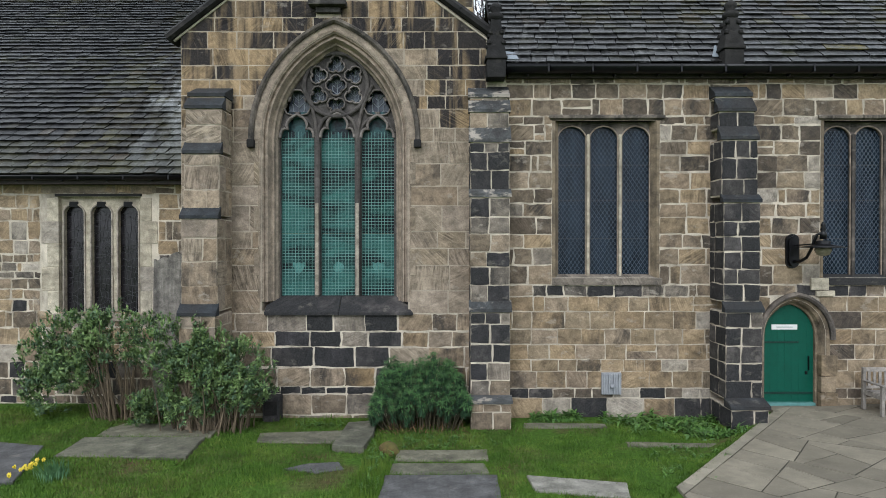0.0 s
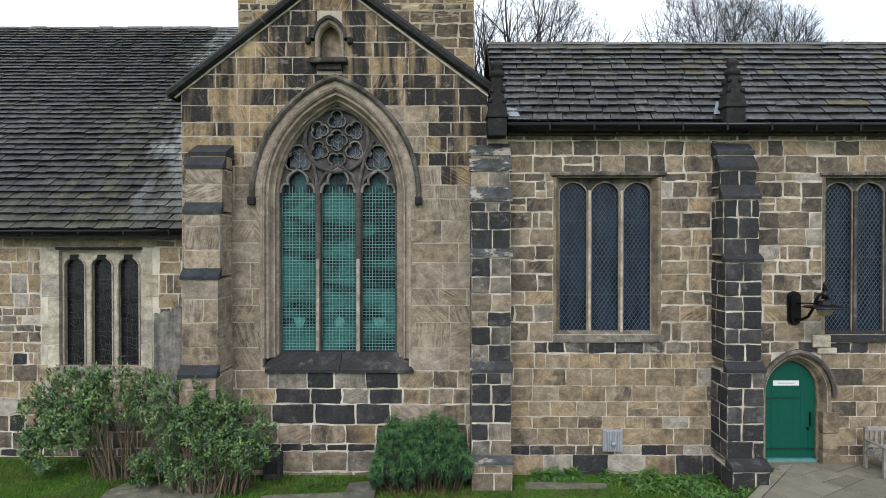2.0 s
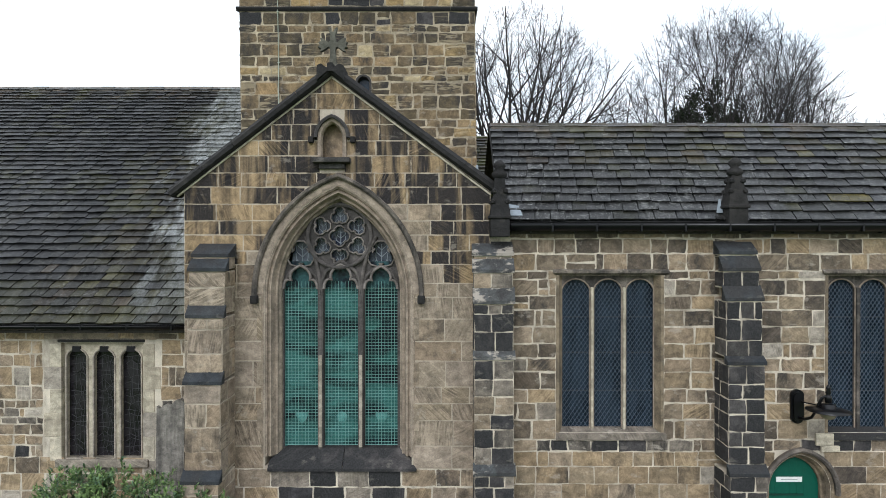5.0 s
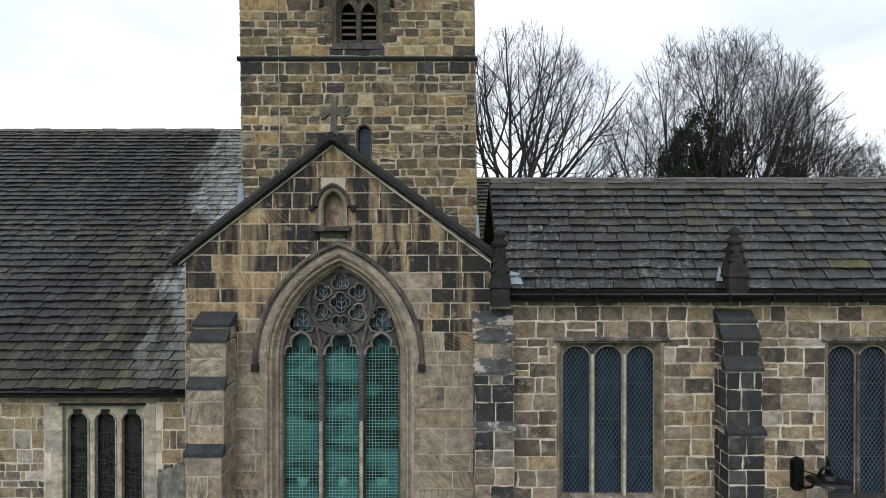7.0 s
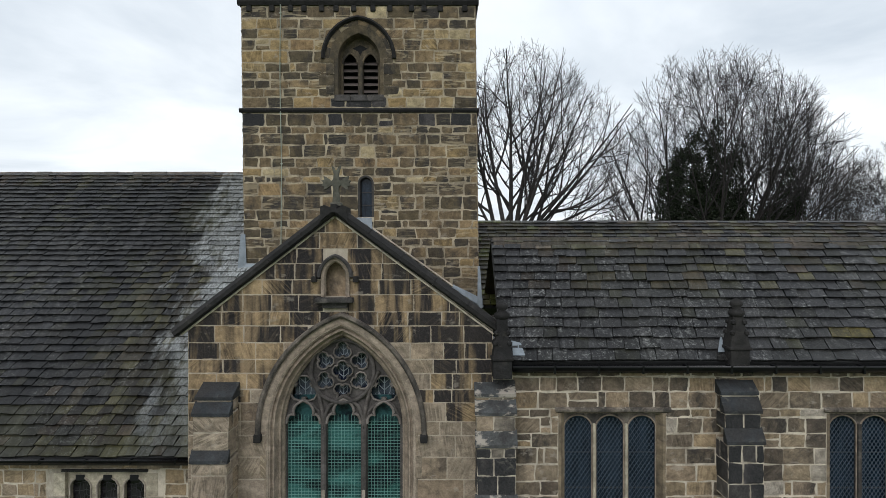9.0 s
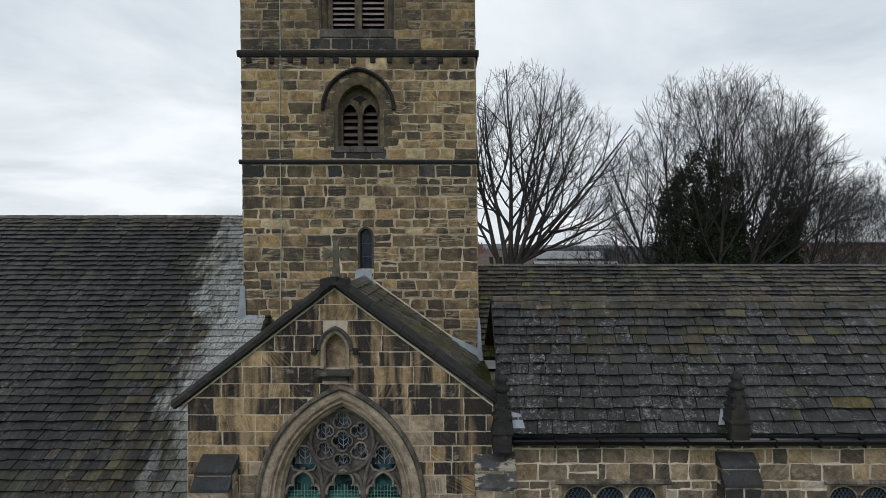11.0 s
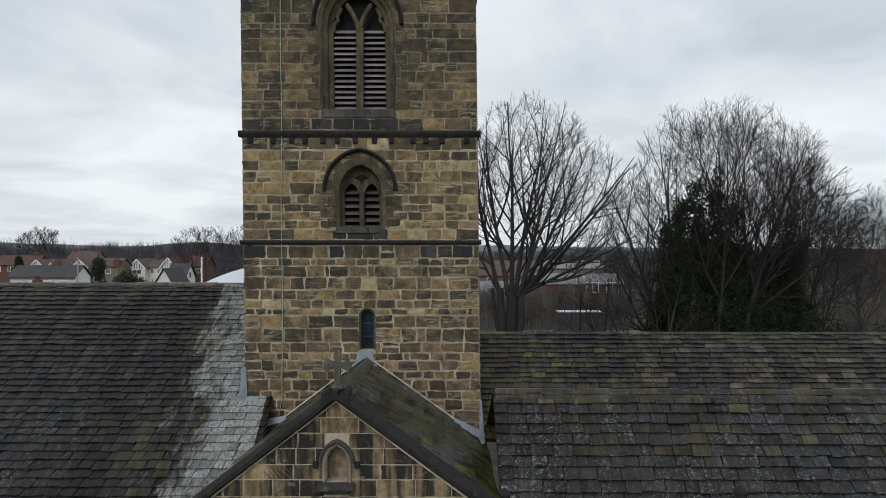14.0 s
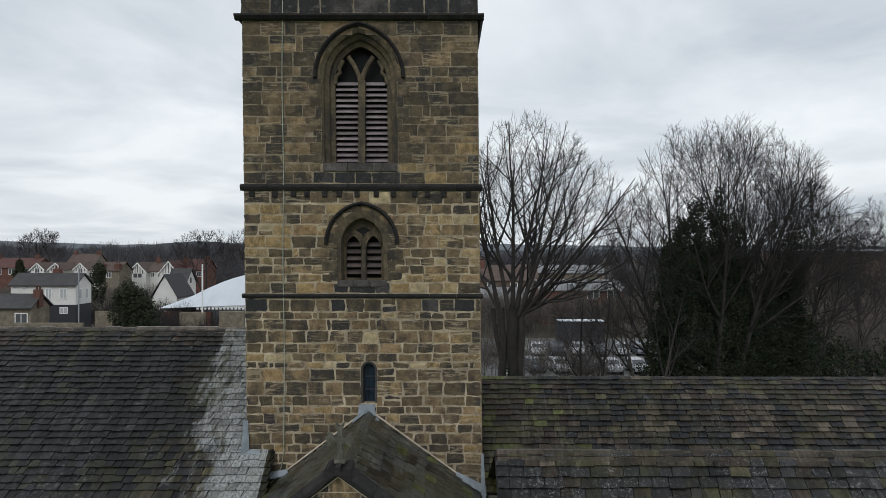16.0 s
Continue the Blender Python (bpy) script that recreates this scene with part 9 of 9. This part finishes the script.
def house(name, label, x, y, w, d_, eave, ridge, wall, tiles, wins=(), axis="x", chim=(), plinth=None, gable_deco=False, z0=-0.3):
    """A house with gabled roof. wins: (u, z, width, height, face) on the near face 'f' or the gable end 'g'."""
    h = thing(name, label, "house", (x, y, 0))
    if axis == "x":
        V = [(0, 0, z0), (w, 0, z0), (w, d_, z0), (0, d_, z0), (0, 0, eave), (w, 0, eave), (w, d_, eave), (0, d_, eave), (0, d_ / 2, ridge - 0.1), (w, d_ / 2, ridge - 0.1)]
        F = [(0, 1, 5, 4), (2, 3, 7, 6), (1, 2, 6, 9, 5), (3, 0, 4, 8, 7)]
        rv = [(-0.3, -0.4, eave - 0.1), (w + 0.3, -0.4, eave - 0.1), (w + 0.3, d_ / 2, ridge), (-0.3, d_ / 2, ridge), (w + 0.3, d_ + 0.4, eave - 0.1), (-0.3, d_ + 0.4, eave - 0.1)]
        slopes = [(0, 1, 2, 3), (3, 2, 4, 5)]
    else:
        V = [(0, 0, z0), (w, 0, z0), (w, d_, z0), (0, d_, z0), (0, 0, eave), (w, 0, eave), (w, d_, eave), (0, d_, eave), (w / 2, 0, ridge - 0.1), (w / 2, d_, ridge - 0.1)]
        F = [(0, 1, 5, 8, 4), (2, 3, 7, 9, 6), (1, 2, 6, 5), (3, 0, 4, 7)]
        rv = [(-0.35, -0.3, eave - 0.15), (w / 2, -0.3, ridge), (w / 2, d_ + 0.3, ridge), (-0.35, d_ + 0.3, eave - 0.15), (w + 0.35, -0.3, eave - 0.15), (w + 0.35, d_ + 0.3, eave - 0.15)]
        slopes = [(0, 1, 2, 3), (1, 4, 5, 2)]
    mesh_ob("wall", V, F, M[wall], h)
    n = len(rv)
    mesh_ob("roof", rv + [(a, b, c + 0.15) for a, b, c in rv], slopes + [tuple(i + n for i in q) for q in slopes] + [tuple((q[i], q[(i + 1) % 4], q[(i + 1) % 4] + n, q[i] + n)) for q in slopes for i in range(4)], M[tiles], h)
    if gable_deco:
        for s in (-1, 1):
            v, f = bar_data([(w / 2 + s * (w / 2 + 0.3), eave - 0.2), (w / 2, ridge - 0.05)], 0.14, 0.25, 0.40, front(0))
            mesh_ob("bargeboard", v, f, M["white_paint"], h)
        for k in range(-2, 3):
            u = w / 2 + k * w / 6.5
            top = ridge - 0.3 - abs(u - w / 2) * (ridge - eave) / (w / 2)
            if top > eave - 0.2:
                part("timber", box_bm(u - 0.08, u + 0.08, -0.05, 0.0, eave - 0.4, top), M["render_black"], h)
    if plinth:
        part("plinth", box_bm(-0.03, w + 0.03, -0.03, d_ + 0.03, z0, plinth), M["render_black"], h)
    for u, z, ww, hh, face in wins:
        if face == "f":
            q = (u, u + ww, -0.06, 0.04, z, z + hh)
            g = (u + 0.12, u + ww - 0.12, -0.07, -0.055, z + 0.12, z + hh - 0.12)
        else:
            q = (w - 0.04, w + 0.06, u, u + ww, z, z + hh)
            g = (w + 0.055, w + 0.07, u + 0.12, u + ww - 0.12, z + 0.12, z + hh - 0.12)
        wo_ = part("window", box_bm(*q), M["white_paint"], h)
        part("pane", box_bm(*g), M["house_glass"], wo_)
        if face == "f" and ww > 0.9:
            part("glazing_bar", box_bm((g[0] + g[1]) / 2 - 0.04, (g[0] + g[1]) / 2 + 0.04, -0.08, -0.06, g[4], g[5]), M["white_paint"], wo_)
    for cx_, cy_, cw, cz in chim:
        c = part("chimney", box_bm(cx_ - cw / 2, cx_ + cw / 2, cy_ - cw / 2, cy_ + cw / 2, eave, cz, bevel=0.04), M["brick_red"], h)
        for s in (-0.25, 0.25):
            v, f = tube_data([(cx_ + s * cw, cy_, cz), (cx_ + s * cw, cy_, cz + 0.5)], [0.14, 0.11], 8)
            mesh_ob("chimney_pot", v, f, M["tile_red"], c)
    return h


wh = house("house", "white rendered house with grey slate roof and black plinth", -63.2, 90, 9.4, 4.0, 8.1, 9.7, "render_white", "tile_grey", [(5.0, 6.1, 1.0, 1.6, "f"), (7.1, 6.1, 1.1, 1.6, "f"), (1.6, 7.4, 0.8, 0.5, "f"), (0.7, 6.0, 0.8, 1.6, "g"), (2.4, 6.0, 0.8, 1.6, "g"), (7.1, 4.0, 1.2, 0.95, "f")], chim=[(5.2, 2.6, 1.0, 10.5)], plinth=5.3)
for w_ in wh.children:
    for p_ in w_.children:
        if p_.name.startswith("pane"):
            p_.data.materials[0] = M["blind"]
house("house", "low stone cottage with grey roof and white sash window", -63.5, 76, 12.6, 3.5, 6.2, 7.7, "house_stone", "tile_grey", [(10.6, 3.7, 1.6, 1.9, "f")], chim=[(12.5, 1.5, 0.8, 8.4)])
house("house", "terrace with red tiled roof and white windows", -142, 190, 16, 9, 7.3, 10.1, "brick_red", "tile_red", [(4, 5.2, 1.8, 1.9, "f"), (8, 5.2, 1.8, 1.9, "f"), (12.8, 5.2, 2.4, 1.9, "f")], chim=[(2, 4.5, 1.2, 11.2), (14, 4.5, 1.2, 11.2)])
house("house", "brown roofed house with pale gable", -107.5, 175, 7.8, 9, 8.0, 11.6, "house_stone", "tile_brown", [(3, 5.4, 1.5, 1.6, "f")], chim=[(0.6, 4.5, 1.0, 12.4), (7.2, 4.5, 1.0, 12.4)])
for hx_, hw in ((-112.5, 3.6), (-107.6, 3.8), (-100.8, 3.6)):
    house("house", "small gabled house with white bargeboards", hx_, 168, hw, 8, 7.5, 9.3, "render_white", "tile_brown", [(1.1, 6.6, 1.4, 1.4, "f")], axis="y", gable_deco=True)
house("house", "tall stone house with twin chimney stacks", -84.0, 150, 5.0, 6, 8.0, 9.9, "house_stone", "tile_brown", [(1.9, 6.2, 1.2, 1.5, "f")], chim=[(0.6, 0.6, 1.3, 9.6), (4.4, 0.6, 1.3, 9.6)])
house("house", "half-timbered white gabled house with brown roof", -81.6, 160, 4.2, 8, 7.2, 9.6, "render_white", "tile_brown", [(0.9, 5.7, 2.4, 1.3, "f")], axis="y", gable_deco=True)
house("house", "white walled house with brown roof", -77.8, 162, 4.2, 8, 7.4, 9.5, "render_white", "tile_brown", [(0.8, 5.8, 1.0, 1.3, "f"), (2.6, 5.8, 1.0, 1.3, "f")], chim=[(1, 4, 1.0, 10.8)])
house("house", "half-timbered white gabled house with red roof", -73.8, 160, 4.6, 8, 7.0, 10.0, "render_white", "tile_red", [(1.1, 5.6, 2.4, 1.3, "f")], axis="y", gable_deco=True, chim=[(4.2, 6, 1.0, 11.0)])
house("house", "red roofed brick house", -70.5, 165, 6.5, 8, 7.6, 10.3, "brick_red", "tile_red", [(1.6, 5.8, 1.3, 1.4, "f"), (4.2, 5.8, 1.3, 1.4, "f")], chim=[(5.6, 4, 1.0, 11.2)])
house("house", "white gabled house with grey roof and round light", -56.0, 125, 3.6, 5, 6.4, 9.2, "render_white", "tile_grey", [(1.8, 6.2, 1.0, 1.4, "g")], axis="x")
house("house", "white gable end with black bargeboards", -53.0, 112, 4.4, 7, 4.6, 8.6, "render_white", "render_black", [], axis="y")
house("house", "red brick works building with white windows", 17, 112, 15, 9, 6.0, 7.6, "brick_red", "tile_pale", [(8.4, 4.4, 2.2, 1.9, "f"), (12.0, 4.4, 2.2, 1.9, "f")])
house("house", "brown brick terrace behind bare trees", 6, 135, 14, 9, 6.5, 9.6, "brick_brown", "tile_brown", [(3, 4.5, 1.6, 1.6, "f"), (8, 4.5, 1.6, 1.6, "f")], chim=[(2, 4, 1.2, 11)])
house("house", "low building with pale grey roof", 15, 145, 22, 10, 7.8, 9.4, "house_stone", "tile_pale", [])
house("house", "low stone building with a pale roof behind the car park", 6.5, 112, 9, 7, 4.6, 6.2, "house_stone", "tile_pale", [(1.5, 1.6, 1.6, 1.5, "f"), (5.2, 1.6, 1.6, 1.5, "f")])
house("house", "long low white-roofed shed far behind the trees", 125, 230, 40, 16, 12.6, 13.2, "brick_brown", "membrane", [])

hall = thing("sports_hall", "low hall with a white tensioned sheet roof on masts", "building", (0, 0, 0))
V, F = [], []
nx2 = 10
for i in range(nx2 + 1):
    k = i / nx2
    x = -45.5 + 17 * k
    zt = 4.6 + 4.9 * math.sin(min(1.0, k * 1.15) * math.pi / 2)
    V += [(x, 98.0 + 1.5 * k, 4.0 + 0.6 * k), (x + 1.2, 104, zt), (x + 1.2, 112, zt - 0.4)]
for i in range(nx2):
    a = i * 3
    F += [(a, a + 3, a + 4, a + 1), (a + 1, a + 4, a + 5, a + 2)]
mesh_ob("roof_sheet", V, F, M["membrane"], hall)
part("wall", box_bm(-44, -28, 99.6, 111, -0.3, 3.9), M["house_glass"], hall)
part("brick_wall", box_bm(-45, -37.5, 98.8, 99.4, -0.3, 3.4), M["brick_red"], hall)
for k in range(14):
    part("fascia_bracket", box_bm(-39.4 + k * 0.6, -39.1 + k * 0.6, 97.9, 98.1, 3.85, 4.15), M["white_paint"], hall)
for x in (-38.3, -31.5):
    v, f = tube_data([(x, 97.5, -0.3), (x, 97.5, 11.0)], [0.15, 0.12], 10)
    mesh_ob("mast", v, f, M["white_paint"], hall, "white steel mast")
gw = structure("garden_wall", "stone garden walls beyond the chancel", "wall")
for a, b, yy, h in ((-52.0, -43.5, 74, 4.6), (-46.5, -41, 82, 5.2), (-37.0, -33.5, 86, 4.6), (-31.5, -28, 86, 4.8)):
    part("wall_panel", box_bm(a, b, yy, yy + 0.5, -0.3, h, bevel=0.04), M["house_stone"], gw)
for x, yy, h in ((-56.2, 73, 8.6), (-49.8, 84, 11.0)):
    p_ = thing("pole", "grey telegraph pole among the houses", "pole", (x, yy, 0))
    v, f = tube_data([(0, 0, -0.3), (0, 0, h)], [0.11, 0.08], 8)
    mesh_ob("post", v, f, M["zinc"], p_)

# car park
cp = structure("car_park", "grey asphalt car park behind the church", "car park")
V = [(x, y, 0.0 + 0.02) for y in (52, 60, 75, 94) for x in (-4, 10, 24, 48)]
mesh_ob("asphalt", V, [(j * 4 + i, j * 4 + i + 1, (j + 1) * 4 + i + 1, (j + 1) * 4 + i) for j in range(3) for i in range(3)], M["asphalt"], cp)
t = Tree("car_paint", 0.25, 0, 0.5)
oi_ = t.n.new("ShaderNodeObjectInfo")
M["car_paint"] = t.done(t.ramp(oi_.outputs["Random"], [(0, (0.40, 0.41, 0.43)), (0.22, (0.05, 0.06, 0.08)), (0.5, (0.50, 0.51, 0.52)), (0.64, (0.14, 0.16, 0.19)), (0.85, (0.03, 0.05, 0.12)), (1, (0.20, 0.03, 0.03))], "CONSTANT"))
M["tyre"] = plain_mat("tyre_rubber", (0.015, 0.015, 0.015), 0.9)


def car_thing():
    c = thing("car", "parked saloon car seen between bare trees", "car", (0, 0, 0), group="parked cars")
    prof = [(-2.05, 0.35), (-2.1, 0.62), (-1.95, 0.85), (-1.1, 0.95), (-0.55, 1.40), (0.9, 1.45), (1.55, 1.0), (2.05, 0.92), (2.1, 0.5), (2.05, 0.3)]
    V = [(x, y, z) for y, k in ((-0.82, 1), (0.82, 1)) for x, z in prof]
    n = len(prof)
    mesh_ob("body", V, [tuple(reversed(range(n))), tuple(range(n, 2 * n))] + [(i, (i + 1) % n, (i + 1) % n + n, i + n) for i in range(n)], M["car_paint"], c)
    for y in (-0.825, 0.825):
        q = [(-0.95, 0.97), (-0.5, 1.33), (0.85, 1.38), (1.35, 1.02)]
        s = 0.006 if y > 0 else -0.006
        mesh_ob("side_window", [(a, y + s, b) for a, b in q] + [(a, y, b) for a, b in q], [(0, 1, 2, 3), (0, 4, 5, 1), (1, 5, 6, 2), (2, 6, 7, 3), (3, 7, 4, 0)], M["house_glass"], c)
    mesh_ob("windscreen", [(-1.08, -0.72, 0.985), (-1.08, 0.72, 0.985), (-0.60, 0.68, 1.385), (-0.60, -0.68, 1.385)], [(0, 1, 2, 3)], M["house_glass"], c)
    for x in (-1.35, 1.35):
        for y in (-0.78, 0.78):
            v, f = tube_data([(x, y - 0.1, 0.32), (x, y + 0.1, 0.32)], [0.32, 0.32], 14)
            wv = mesh_ob("wheel", v, f, M["tyre"], c)
            v, f = tube_data([(x, y - 0.11, 0.32), (x, y + 0.11, 0.32)], [0.18, 0.18], 10)
            mesh_ob("rim", v, f, M["zinc"], wv)
    return c


car0 = car_thing()
car0.matrix_basis = pose(6.2, 60, 0.02, 0, 0, 80)
rc = random.Random(141)
for k in range(9):
    copy_thing(car0, pose(3.5 + k * 2.7 + rc.uniform(-0.2, 0.2), 80 + rc.uniform(-0.3, 0.3), 0.02, 0, 0, 85 + rc.uniform(-6, 6)))
for k in range(6):
    copy_thing(car0, pose(9.6 + k * 2.8, 69 + rc.uniform(-0.4, 0.4), 0.02, 0, 0, 100 + rc.uniform(-8, 8)))
for k in range(4):
    copy_thing(car0, pose(36 + k * 3.0, 72 + rc.uniform(-0.4, 0.4), 0.02, 0, 0, 95 + rc.uniform(-8, 8)))
van = thing("van", "dark box van parked by the trees", "van", (18.5, 86, 0))
part("box_body", box_bm(-3.2, 3.2, -1.1, 1.1, 0.5, 3.6, bevel=0.08), M["render_black"], van)
part("roof_panel", box_bm(-3.1, 3.1, -1.0, 1.0, 3.6, 3.7, bevel=0.03), M["membrane"], van)
for x in (-2.2, 2.2):
    v, f = tube_data([(x, -1.12, 0.45), (x, 1.12, 0.45)], [0.45, 0.45], 14)
    mesh_ob("wheel", v, f, M["tyre"], van)
